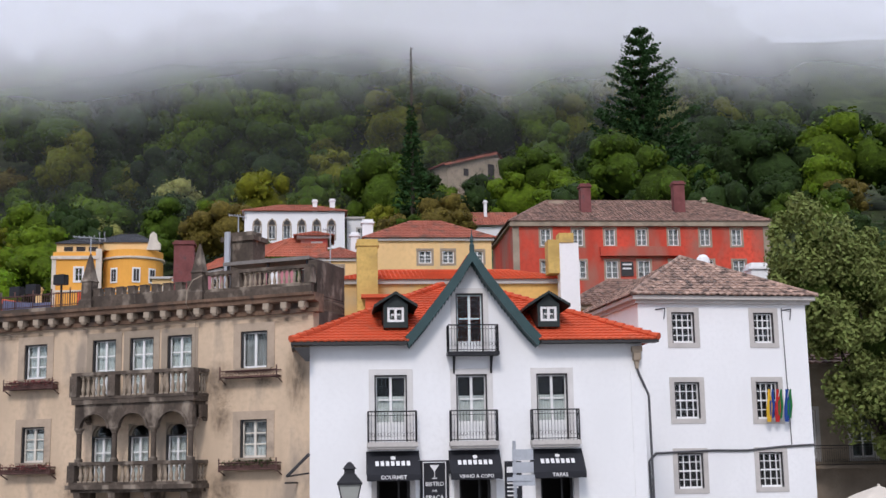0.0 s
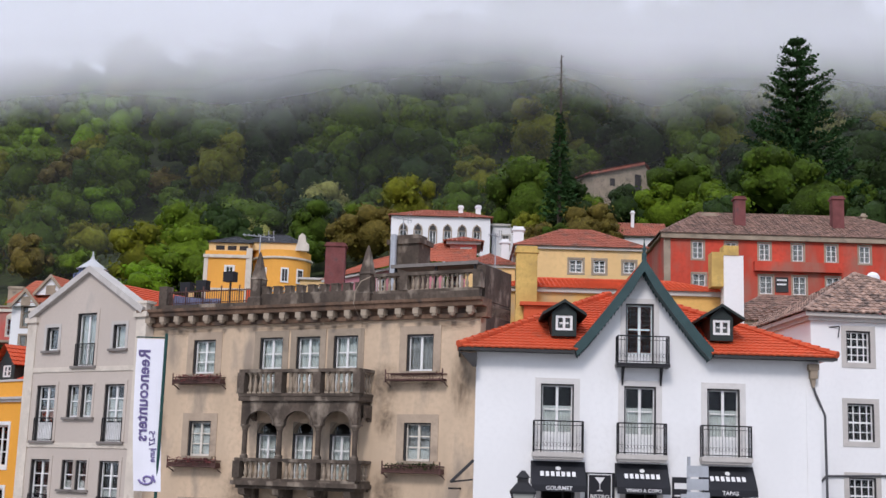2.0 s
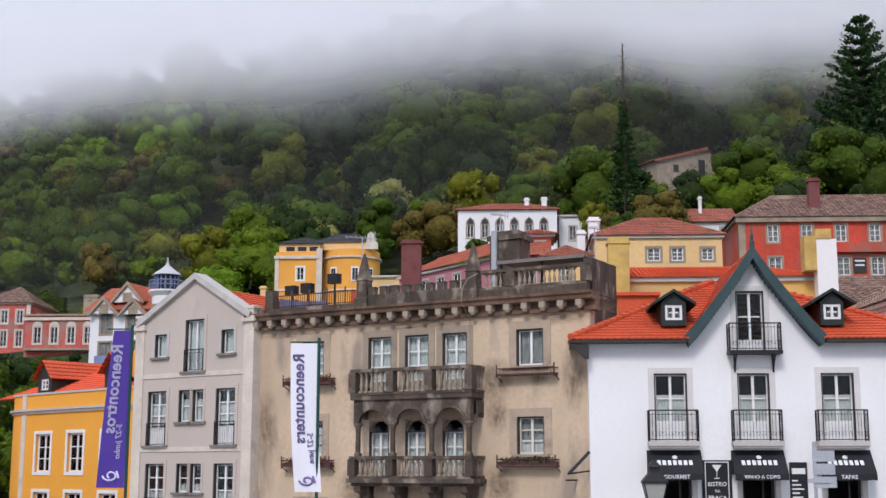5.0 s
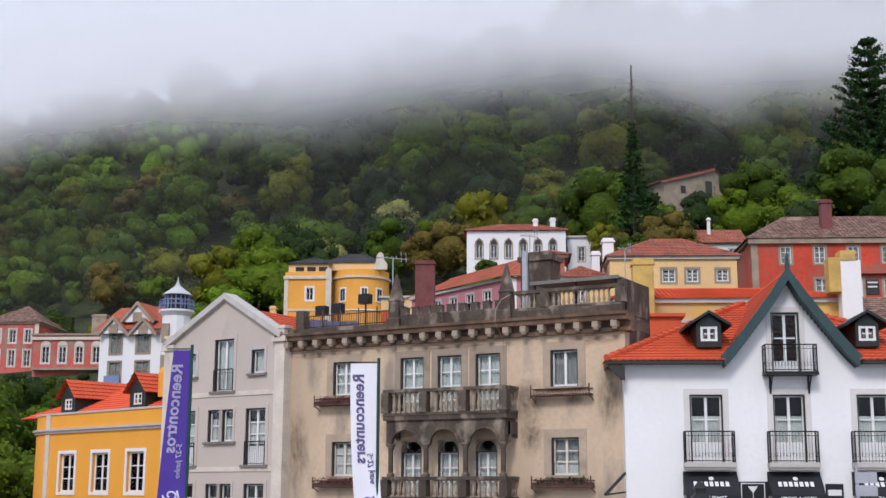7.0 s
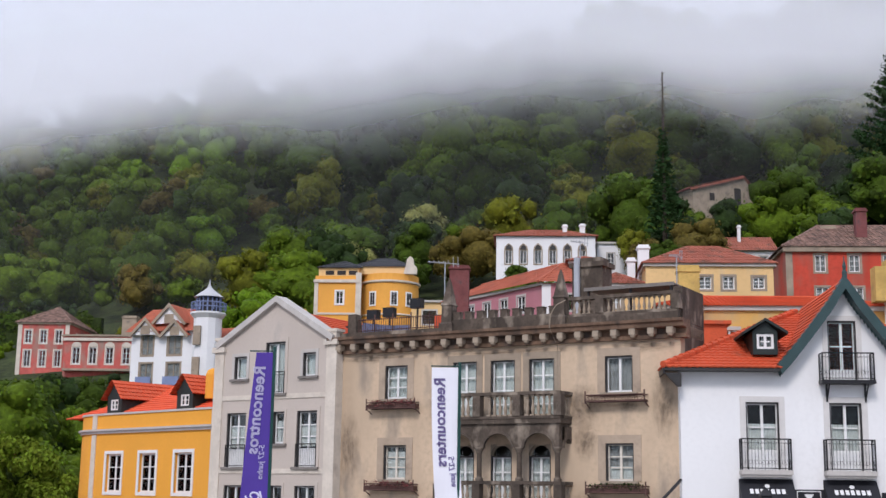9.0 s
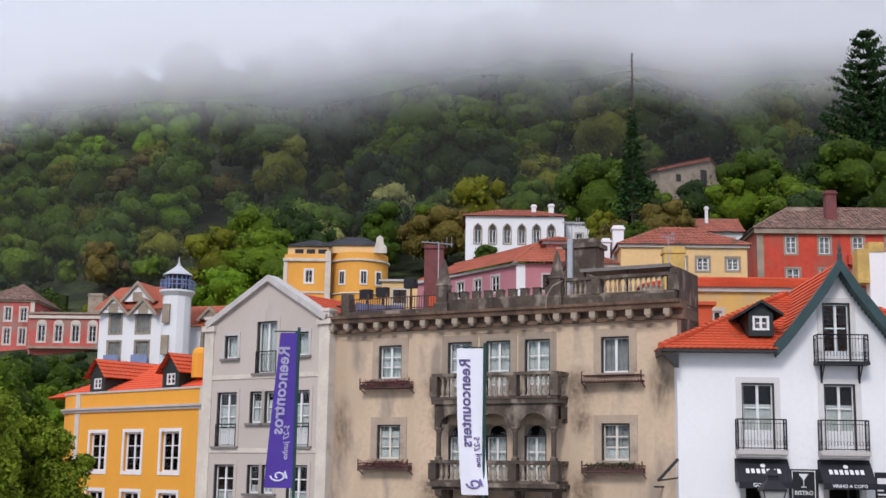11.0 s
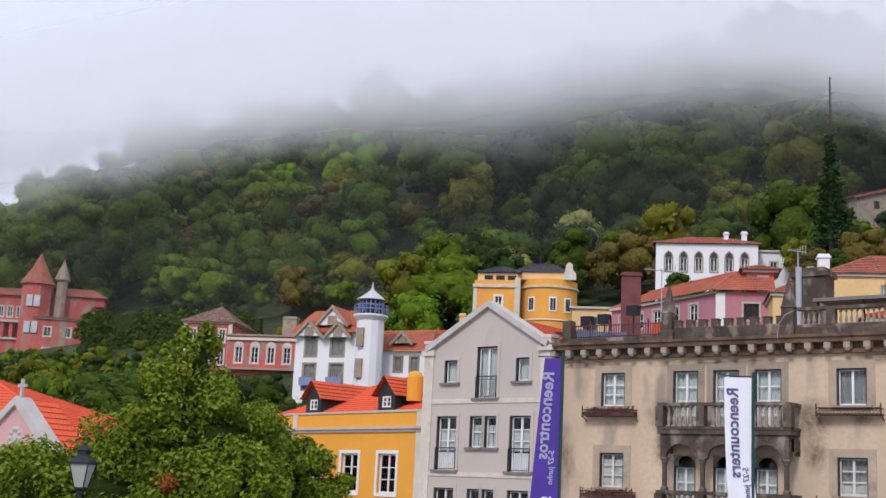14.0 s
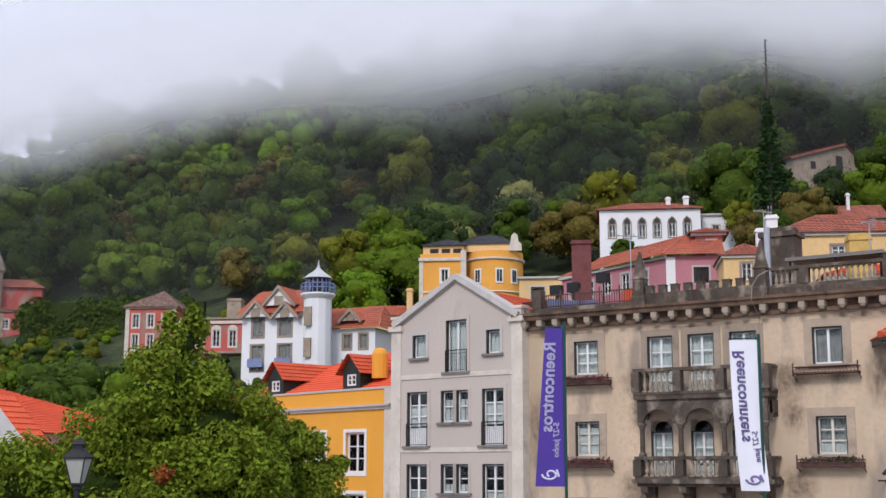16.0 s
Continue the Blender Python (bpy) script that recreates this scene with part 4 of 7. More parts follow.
# chimney stack and bits on the terrace
ck = boxes([(-3.1, -1.75, 3.9, 4.9, 7.9, 11.0), (-3.2, -1.65, 3.8, 5.0, 11.0, 11.2), (-3.0, -1.85, 4.0, 4.8, 11.2, 11.4)])
part("chimney", ck, BLACKSTONE, S, "sooty stone chimney stack")
pbm = bmesh.new()
bar(pbm, (-2.75, 3.6, 8), (-2.75, 3.6, 11.35), 0.13, 10)
part("flue_pipe", pbm, GREYMETAL, S)
part("terrace_roof", boxes([(-0.9, 2.6, 0.3, 2.5, 9.4, 9.46), (-0.95, 2.65, 0.24, 0.3, 9.34, 9.47)]), SILLSTONE, S, "thin flat terrace roof")
for x in (-0.8, 0.9, 2.5):
    part("roof_post", boxes([(x - 0.04, x + 0.04, 0.35, 0.43, 7.9, 9.39)]), IRON, S)
part("end_parapet", boxes([(SX1 - 0.35, SX1, 0.3, 2.6, 8.02, 9.3)]), BLACKSTONE, S)
wire = bmesh.new()
pts = [(-1.95, -0.6, 8.4), (-1.7, -0.62, 8.75), (-1.4, -0.4, 8.95)]
bar(wire, (-2.0, -0.58, 7.9), pts[0], 0.02, 5)
for a, b in zip(pts, pts[1:]):
    bar(wire, a, b, 0.02, 5)
bar(wire, (-2.0, -0.58, 7.9), (-1.93, -0.05, 7.3), 0.012, 4), bar(wire, (-1.93, -0.03, 7.3), (-1.85, -0.03, 1.0), 0.012, 4)
part("cable", wire, GREYSTONE, S)
part("shop_bracket", boxes([(2.3, 2.36, -0.9, 0, 1.3, 1.36)]), IRON, S)

# ---- grey house with the pediment gable ----
GM = facing((-14.54, 47.91), (0.85, -0.5263))
G = thing("grey_house", GM, "narrow grey rendered house with gabled front and cream stone corners", "house")
GX0, GX1 = -5.0, 2.1
gh = [(-1.93, -0.8, 5.83, 8.05), (-3.8, -3.05, 6.52, 7.52), (0.23, 0.95, 6.5, 7.5)]
FD = [(-4.1, -2.95), (0.0, 1.12)]
FP = [(-2.2, -1.52), (-1.38, -0.72)]
for a, b in FD:
    gh += [(a, b, 2.72, 5.05), (a, b, -0.45, 1.95)]
for a, b in FP:
    gh += [(a, b, 3.7, 5.05), (a, b, 0.75, 1.95)]
part("wall", wall(GX0 + 0.55, GX1 - 0.55, -1, 8.06, gh, 0.4), GREYWALL, G)
tri = bmesh.new()
prism(tri, [(GX0 + 0.55, 8.06), (GX1 - 0.55, 8.06), (-1.32, 9.85)], 0, 0.4)
part("gable_wall", tri, GREYWALL, G)
for x0, x1 in ((GX0, GX0 + 0.55), (GX1 - 0.55, GX1)):
    qb = bmesh.new()
    box(qb, x0, x1, -0.05, 0.4, -1, 7.75)
    box(qb, x0 - 0.1, x1 + 0.1, -0.16, 0.45, 7.75, 7.98), box(qb, x0 + 0.05, x1 - 0.05, -0.05, 0.4, 7.98, 8.3), box(qb, x0 - 0.02, x1 + 0.02, -0.1, 0.45, 8.3, 8.42)
    part("corner_pilaster", qb, CREAMSTONE, G, "cream stone corner pilaster")
for z in (5.6, 2.45, -0.75):
    part("string_course", boxes([(GX0 + 0.55, GX1 - 0.55, -0.04, 0.02, z, z + 0.2)]), CREAMSTONE, G)
for s in (-1, 1):
    rk = bmesh.new()
    e = (GX0 + 0.1 if s < 0 else GX1 - 0.1, 7.92)
    prism(rk, [(-1.32, 9.78), (-1.32, 10.05), (e[0], e[1] + 0.22), (e[0] - s * 0.1, e[1] - 0.02)][::-s], -0.2, 0.5)
    part("raking_cornice", rk, TRIMSTONE, G, "pale stone gable coping")
part("side_wall", boxes([(GX0, GX0 + 0.35, 0.451, 11, -1, 8), (GX1 - 0.35, GX1, 0.451, 11, -1, 8), (GX0 + 0.35, GX1 - 0.35, 10.6, 11, -1, 8)]), GREYWALL, G)
grf = bmesh.new()
roof(grf, (GX0, 0.5, 7.9), (GX0, 11, 7.9), (-1.32, 11, 9.5), (-1.32, 0.5, 9.5))
roof(grf, (GX1 + 0.1, 11, 7.9), (GX1 + 0.1, 0.5, 7.9), (-1.32, 0.5, 9.5), (-1.32, 11, 9.5))
part("roof", grf, TILE, G)
# Floors and a partition; their near-black paints the dim inside.
part("inner_floor", boxes([(GX0 + 0.36, GX1 - 0.36, 0.46, 10.5, 2.3, 2.5), (GX0 + 0.36, GX1 - 0.36, 0.46, 10.5, 5.4, 5.6), (GX0 + 0.36, GX1 - 0.36, 3.0, 3.1, -1, 9)]), ROOMSHADE, G)
w = window(G, -1.93, -0.8, 5.83, 8.05, 2, 1, surround=0.16, surround_mat=GREYWALL, sill=SILLSTONE, curtain=BLIND, edge=DARKWOOD, frame_mat=WHITEWOOD)
for a, b, c, d in gh[1:3]:
    window(G, a, b, c, d, 1, 1, surround=0.14, surround_mat=TRIMSTONE, sill=SILLSTONE, curtain=BLIND, edge=DARKWOOD)
for a, b in FD:
    for z0, z1 in ((2.72, 5.05), (-0.45, 1.95)):
        window(G, a, b, z0, z1, 2, 3, surround=0.16, surround_mat=GREYWALL, sill=SILLSTONE, edge=DARKWOOD, solid=0.3, lace=(0.05, 0.62) if z0 > 0 else (0.1, 0.3))
        railing("window_rail", G, a, b, -0.05, -0.03, z0, z0 + 0.95, step=0.1, scroll=False)
for a, b in FP:
    for z0, z1 in ((3.7, 5.05), (0.75, 1.95)):
        window(G, a, b, z0, z1, 1, 2, surround=0.1, surround_mat=GREYWALL, sill=SILLSTONE, lace=(0.0, 0.7) if z0 > 3 else (0.0, 0.25), edge=DARKWOOD)
railing("window_rail", G, -1.93, -0.8, -0.05, -0.03, 5.83, 6.75, step=0.1, scroll=False)
words("JIC", Matrix.Translation((-1.45, -0.01, 0.2)) @ Matrix.Rotation(radians(90), 4, "X"), 0.55, PALETRIM, G, "raised_letters", 0.02)

# ---- orange house with the rounded corner ----
YM = facing((-21.84, 55.78), (0.766, -0.643))
Y = thing("orange_house", YM, "yellow-orange rendered house with white window trim and rounded corner", "house")
YX0, YX1 = -7.4, 3.35
YW = [(1.4 - i * 3.05 - 1.42, 1.4 - i * 3.05) for i in range(3)]
part("wall", wall(YX0, YX1, -1, 5.5, [(a, b, 1.6, 3.5) for a, b in YW] + [(a, b, -1, 0.6) for a, b in YW], 0.4), ORANGE, Y)
cv = bmesh.new()
R = 4.5
arc = [(YX0 - R * math.sin(t), R - R * math.cos(t)) for t in (math.pi / 2 * k / 12 for k in range(13))]
for (x, y), (u, v) in zip(arc, arc[1:]):
    vs = [cv.verts.new(p) for p in ((x, y, -1), (u, v, -1), (u, v, 5.5), (x, y, 5.5))]
    cv.faces.new(vs[::-1])
part("rounded_corner", cv, ORANGE, Y)
cn = bmesh.new()
line = [(YX1, 0)] + arc
for z0, z1, o in ((4.55, 4.68, 0.10), (4.68, 4.78, 0.2), (5.5, 5.6, 0.06)):
    prev = None
    for k, (x, y) in enumerate(line):
        t = 0 if k < 2 else math.pi / 2 * (k - 1) / 12
        nx, ny = -math.sin(t), -math.cos(t)
        ring = [cn.verts.new((x + nx * q, y + ny * q, z)) for q, z in ((-0.02, z0), (o, z0), (o, z1), (-0.02, z1))]
        if prev:
            for i in range(4):
                cn.faces.new((prev[i], ring[i], ring[(i + 1) % 4], prev[(i + 1) % 4]))
        prev = ring
part("cornice", cn, TRIMSTONE, Y, "white stone cornice")
for r in ((YX1 - 0.5, YX1 + 0.02, -0.05, 0.02, -1, 5.55), (YX0 - 0.2, YX0 + 0.2, -0.05, 0.02, 4.8, 5.55), (YX0 - 0.2, YX0 + 0.2, -0.05, 0.02, -1, 4.5)):
    part("corner_pilaster", boxes([r]), CREAMSTONE, Y)
for a, b in YW:
    window(Y, a, b, 1.6, 3.5, 2, 3, surround=0.16, surround_mat=WHITEWOOD, curtain=ROOMSHADE, proud=0.04)
    window(Y, a, b, -0.99, 0.6, 2, 2, surround=0.16, surround_mat=WHITEWOOD, curtain=ROOMSHADE, proud=0.04)
yr = bmesh.new()
roof(yr, (YX0 - R + 0.5, 0.6, 5.45), (YX1, 0.6, 5.45), (YX1, 6, 8.0), (YX0 + 1.5, 6, 8.0))
roof(yr, (YX0 - R + 0.5, 11, 5.45), (YX0 - R + 0.5, 0.6, 5.45), (YX0 + 1.5, 6, 8.0), (YX0 + 1.5, 6.1, 8.0))
roof(yr, (YX1, 11, 5.45), (YX0 - R + 0.5, 11, 5.45), (YX0 + 1.5, 6, 8.0), (YX1, 6, 8.0))
part("roof", yr, TILE_BRIGHT, Y, "bright orange tiled roof")
part("side_wall", boxes([(YX1 - 0.4, YX1, 0.401, 10.8, -1, 5.45), (YX0 - R, YX0 - R + 0.4, R, 10.8, -1, 5.45), (YX0 - R + 0.4, YX1 - 0.4, 10.4, 10.8, -1, 5.45), (YX0 - 4, YX1 - 0.5, 3.0, 3.1, -1, 5.4)]), ORANGE, Y)
for x in (-7.3, -0.9):
    d = part("dormer", wall(x - 0.62, x + 0.62, 5.6, 6.5, [(x - 0.36, x + 0.36, 5.85, 6.42)], 0.12, 1.0), DORMERWOOD, Y, "dark green dormer with a white window")
    db = bmesh.new()
    prism(db, [(x - 0.75, 6.5), (x + 0.75, 6.5), (x, 7.3)], 1.0, 1.12)
    box(db, x - 0.68, x - 0.62, 1.0, 3.5, 5.5, 6.52), box(db, x + 0.62, x + 0.68, 1.0, 4.5, 5.5, 6.52)
    part("dormer_cheek", db, DORMERWOOD, d)
    dr = bmesh.new()
    roof(dr, (x + 0.95, 0.75, 6.4), (x + 0.95, 6.2, 6.4), (x, 6.2, 7.42), (x, 0.75, 7.42), row=0.3)
    roof(dr, (x - 0.95, 6.2, 6.4), (x - 0.95, 0.75, 6.4), (x, 0.75, 7.42), (x, 6.2, 7.42), row=0.3)
    part("dormer_roof", dr, TILE, d)
    window(Y, x - 0.36, x + 0.36, 5.85, 6.42, 2, 2, y=1.0, deep=0.02, curtain=ROOMSHADE)

tk = bmesh.new()
lathe(tk, [(0.4, 6.2), (0.4, 7.4), (0.32, 7.6), (0.15, 7.7), (0.05, 7.71)], 12, (0, 0, 0))
TK = thing("roof_chimney", pose(-20.45, 57, 0), "squat orange-plastered chimney on the tiled roof", "chimney")
part("shaft", tk, ORANGE, TK)

# ---- white house with the many-paned windows ----
RM = facing((15.4, 46.47), (0.995, 0.097))
R_ = thing("sash_window_house", RM, "white plastered house with hipped mottled roof and stone-framed sash windows", "house")
RX0, RX1 = -1.45, 6.0
RW = [(0.0, 1.0, 6.72, 8.0), (3.62, 4.52, 6.72, 8.0), (-0.02, 1.08, 3.6, 5.1), (3.56, 4.56, 3.56, 5.1), (-0.02, 1.08, 0.78, 2.2), (3.52, 4.57, 0.78, 2.2)]
part("wall", wall(RX0, RX1, -1, 8.35, RW, 0.4), PLASTER, R_)
part("side_wall", boxes([(RX0, RX0 + 0.4, 0.401, 9, -1, 8.35), (RX1 - 0.4, RX1, 0.401, 9, -1, 8.35), (RX0 + 0.4, RX1 - 0.4, 8.6, 9, -1, 8.35), (RX0 + 0.5, RX1 - 0.5, 3.0, 3.1, -1, 8.3)]), PLASTER, R_)
part("cornice", boxes([(RX0 - 0.15, RX1 + 0.15, -0.18, 9.1, 8.35, 8.5), (RX0 - 0.32, RX1 + 0.32, -0.35, 9.2, 8.5, 8.66)]), TRIMSTONE, R_)
rr = bmesh.new()
hip_roof(rr, RX0 - 0.4, RX1 + 0.4, -0.45, 9.3, 8.66, 2.4, pitch=0.3, row=0.4, wave=0.06)
part("roof", rr, TILE_MIX, R_, "mottled grey-brown barrel-tile roof")
for a, b, c, d in RW:
    w = window(R_, a, b, c, d, 1, 1, surround=0.2, surround_mat=TRIMSTONE, curtain=ROOMSHADE, edge=DARKWOOD, deep=0.1)
    mb = bmesh.new()
    for i in range(1, 4):
        x = a + (b - a) * i / 4
        box(mb, x - 0.018, x + 0.018, 0.09, 0.13, c + 0.05, d - 0.05)
    for i in range(1, 4):
        z = c + (d - c) * i / 4
        box(mb, a + 0.05, b - 0.05, 0.085 if i == 2 else 0.09, 0.13, z - (0.035 if i == 2 else 0.018), z + (0.035 if i == 2 else 0.018))
    part("glazing_bar", mb, WHITEWOOD, w)
cbm = bmesh.new()
pts = [(RX0 + 0.25, -0.05, -1), (RX0 + 0.2, -0.05, 1.9), (RX0 + 0.5, -0.05, 2.22), (1.5, -0.05, 2.3), (3.0, -0.05, 2.28), (4.6, -0.05, 2.42), (RX1, -0.05, 2.48)]
for a, b in zip(pts, pts[1:]):
    bar(cbm, a, b, 0.05, 6)
bar(cbm, (RX1 - 1.0, -0.03, 2.4), (RX1 - 1.1, -0.03, 8.2), 0.02, 5)
part("cable", cbm, DARKCABLE, R_, "grey cable along the wall")
lb = bmesh.new()
for x in (-0.7, 4.9):
    bar(lb, (x, 0, 8.1), (x + 0.4, -0.1, 8.15), 0.025, 4), bar(lb, (x + 0.4, -0.1, 8.15), (x + 0.33, -0.1, 7.7), 0.025, 4)
part("roof_bracket", lb, DARKCABLE, R_)
fl = thing("flag_cluster", RM, "three limp flags on poles from a window sill", "flags")
for i, (x, c, d) in enumerate(((4.02, "yellow", "blue"), (4.3, "red", "green"), (4.62, "blue", "green"))):
    pb = bmesh.new()
    bar(pb, (x, 0, 3.45), (x + (i - 1) * 0.1, -0.7, 4.75), 0.018, 5)
    part("flag_pole", pb, WHITEWOOD, fl)
    for k, cc in enumerate((c, d)):
        cl = bmesh.new()
        rows = []
        for z in range(8):
            rows.append([cl.verts.new((x + (i - 1) * 0.09 - 0.14 + 0.12 * k + u * 0.045 + 0.02 * math.sin(z + u), -0.62 + 0.05 * math.sin(u * 2.2 + z * 0.4) + z * 0.03, 4.75 - z * (0.19 if k == 0 else 0.17))) for u in range(5)])
        for r, s in zip(rows, rows[1:]):
            for u in range(4):
                cl.faces.new((r[u], s[u], s[u + 1], r[u + 1]))
        part("flag_cloth", cl, FLAGCOL[cc], fl)


# ---- houses up the hill ----
def far_house(name, m, label, x0, x1, depth, z0, z1, wall_mat, roof_mat, rise, wins, over=0.5, pitch=0.4, row=0.5, frame=None, sur=None, category="house", cols=2, rows=3, curtain=None, inset=None):
    """A plain house: four walls with openings in front, a hipped roof, trimmed windows."""
    h = thing(name, m, label, category)
    part("wall", wall(x0, x1, z0, z1, wins, 0.4), wall_mat, h)
    part("side_wall", boxes([(x0, x0 + 0.4, 0.401, depth, z0, z1), (x1 - 0.4, x1, 0.401, depth, z0, z1), (x0 + 0.4, x1 - 0.4, depth - 0.4, depth, z0, z1), (x0 + 0.4, x1 - 0.4, 2.4, 2.5, z0, z1)]), wall_mat, h)
    part("eaves_board", boxes([(x0 - over * 0.6, x1 + over * 0.6, -over * 0.6, depth + over * 0.6, z1, z1 + 0.25)]), TRIMSTONE if roof_mat is not TILE_OLD else GREYSTONE, h)
    if rise:
        rb = bmesh.new()
        hip_roof(rb, x0 - over, x1 + over, -over, depth + over, z1 + 0.2, rise, inset, pitch=pitch, row=row, wave=0.06, lift=0.07)
        part("roof", rb, roof_mat, h)
    for a, b, c, d in wins:
        window(h, a, b, c, d, cols, rows, surround=0.18, surround_mat=sur or TRIMSTONE, frame_mat=frame, curtain=curtain, deep=0.08)
    return h


def chimney(name, parent, x0, x1, y0, y1, z0, z1, material, cap=0.12):
    return part(name, boxes([(x0, x1, y0, y1, z0, z1 - 0.35), (x0 - cap, x1 + cap, y0 - cap, y1 + cap, z1 - 0.35, z1 - 0.2), (x0, x1, y0, y1, z1 - 0.2, z1)]), material, parent)


# long red house
rw = [(21.55 + 3.1 * i, 22.55 + 3.1 * i, 22.65, 24.25) for i in range(7)] + [(21.55 + 3.1 * i, 22.75 + 3.1 * i, 19.5, 21.2) for i in range(7)]
RD = far_house("red_house", pose(0, 113, 0), "long red rendered house with old tiled hip roof", 18.9, 43.9, 14, 13, 24.75, REDWALL, TILE_OLD, 3.5, rw, over=0.45, sur=GREYSTONE, curtain=CURTAIN_GREY, inset=5.0)
part("cornice", boxes([(18.6, 44.2, -0.35, 0.0, 24.5, 25.1)]), GREYSTONE, RD)
for x in (18.88, 43.3):
    part("corner_strip", boxes([(x, x + 0.62, -0.06, 0, 13, 24.5)]), GREYSTONE, RD)
part("balcony_band", boxes([(27.2, 35.3, -0.5, 0, 21.6, 22.5)]), REDWALL, RD)
part("wall_sign", boxes([(29.2, 30.4, -0.08, -0.01, 19.7, 21.1)]), DARKWOOD, RD)
part("sign_bars", boxes([(29.35, 30.25, -0.1, -0.081, 20.75, 20.9), (29.35, 30.2, -0.1, -0.081, 20.35, 20.5)]), LETTER, RD)
chimney("chimney", RD, 26.1, 27.1, 2.5, 3.5, 25, 29.3, BRICKRED)
chimney("chimney", RD, 35.4, 36.5, 2.5, 3.5, 25, 29.6, BRICKRED)
chimney("chimney", RD, 39.3, 39.7, 6, 6.4, 25, 28.7, GREYSTONE)
chimney("chimney", RD, 42.2, 43.6, 5, 6.4, 25, 27.0, LICHEN)
chimney("chimney", RD, 23.6, 25.0, 6, 7.0, 26, 28.3, GREYSTONE)
chimney("chimney", RD, 31.4, 32.2, 6.5, 7.2, 26, 28.3, GREYSTONE)
far_house("mossy_roof_house", pose(0, 104, 0), "low ochre house with mossy tiled roof", 23.5, 36, 6, 8, 16.2, YELLOW, TILE_OLD, 2.0, [(28.0, 29.0, 13.8, 15.2)])

# cream house and its wing
CR = far_house("cream_house", pose(0, 97, 0), "cream rendered house with brown hipped roof", 4.55, 14.7, 8, 8, 20.2, CREAM, TILE_BROWN, 2.15,
               [(8.72, 9.77, 18.35, 19.4), (10.65, 11.6, 18.35, 19.4), (13.05, 14.0, 18.4, 19.35)], over=0.35, sur=GREYSTONE, inset=4.1, curtain=CURTAIN_GREY)
far_house("cream_wing", pose(0, 98, 0), "low cream rendered wing with brown roof", 0.4, 4.4, 6, 8, 18.7, CREAM, TILE_BROWN, 1.4, [(1.8, 2.6, 16.9, 18.3)], over=0.3, sur=GREYSTONE)
WCH = thing("white_chimney", pose(0, 100, 0), "white plastered chimney with a cap", "chimney", "white chimneys")
chimney("shaft", WCH, 3.3, 3.95, 0, 0.7, 17, 21.5, PLASTER_FAR)
WC2 = thing("white_chimney", pose(0, 100, 0), "white plastered chimney with a cap", "chimney", "white chimneys")
chimney("shaft", WC2, 4.3, 5.2, 1, 2, 17, 22.8, PLASTER_FAR)

# white house with pointed windows
AH = thing("arched_window_house", pose(0, 162, 0), "white house with pointed-arch windows and red hip roof", "house")
aw_ = [(-8.1 + 1.95 * i, -7.2 + 1.95 * i, 32.3, 34.1) for i in range(6)]
part("wall", wall(-9.3, 3.85, 26, 36.0, aw_, 0.4), PLASTER_FAR, AH)
part("side_wall", boxes([(-9.3, -8.9, 0.41, 9, 26, 36), (3.45, 3.85, 0.41, 9, 26, 36), (-8.9, 3.45, 2, 2.1, 26, 36)]), PLASTER_FAR, AH)
ar = bmesh.new()
hip_roof(ar, -9.7, 4.2, -0.4, 9.4, 36.0, 1.7, 4.4, pitch=0.4, row=0.5, wave=0.06)
part("roof", ar, TILE_BROWN, AH)
for a, b, c, d in aw_:
    w = window(AH, a, b, c, d, 2, 2, surround=0.16, surround_mat=GREYSTONE, deep=0.06, proud=0.06)
    pb = bmesh.new()
    xm = (a + b) / 2
    prism(pb, [(a - 0.16, d + 0.16), (b + 0.16, d + 0.16), (b + 0.05, d + 0.55), (xm, d + 1.0), (a - 0.05, d + 0.55)], -0.08, 0)
    part("pointed_head", pb, GREYSTONE, w)
    pb = bmesh.new()
    prism(pb, [(a + 0.04, d + 0.1), (b - 0.04, d + 0.1), (b - 0.1, d + 0.48), (xm, d + 0.82), (a + 0.1, d + 0.48)], -0.1, -0.081)
    part("head_pane", pb, DARKWOOD, w)
far_house("arched_house_wing", pose(0, 165, 0), "low white wing with a parapet", 4.2, 9.3, 6, 26, 35.6, PLASTER_FAR, TILE_BROWN, 0, [(5.6, 6.5, 32.4, 34.3)])
chimney("chimney", AH, -0.4, 0.2, 3, 3.6, 36, 38.3, PLASTER_FAR)
chimney("chimney", AH, 1.9, 2.6, 3, 3.6, 36, 38.4, PLASTER_FAR)
WT = far_house("small_white_house", pose(0, 160, 0), "small white house with red roof behind the trees", 20.6, 27.0, 7, 26, 33.6, PLASTER_FAR, TILE_BROWN, 0, [(24.9, 25.9, 31.2, 33.0)], over=0.3)
wr = bmesh.new()
roof(wr, (20.0, -0.5, 33.7), (27.3, -0.5, 33.7), (27.1, 3.5, 36.2), (20.2, 3.5, 36.2), pitch=0.4, row=0.5, wave=0.06)
roof(wr, (27.3, 7.5, 33.7), (20.0, 7.5, 33.7), (20.2, 3.5, 36.2), (27.1, 3.5, 36.2), pitch=0.4, row=0.5, wave=0.06)
part("roof", wr, TILE_BROWN, WT)
chimney("chimney", WT, 22.5, 22.9, 2, 2.4, 35, 37.6, PLASTER_FAR)

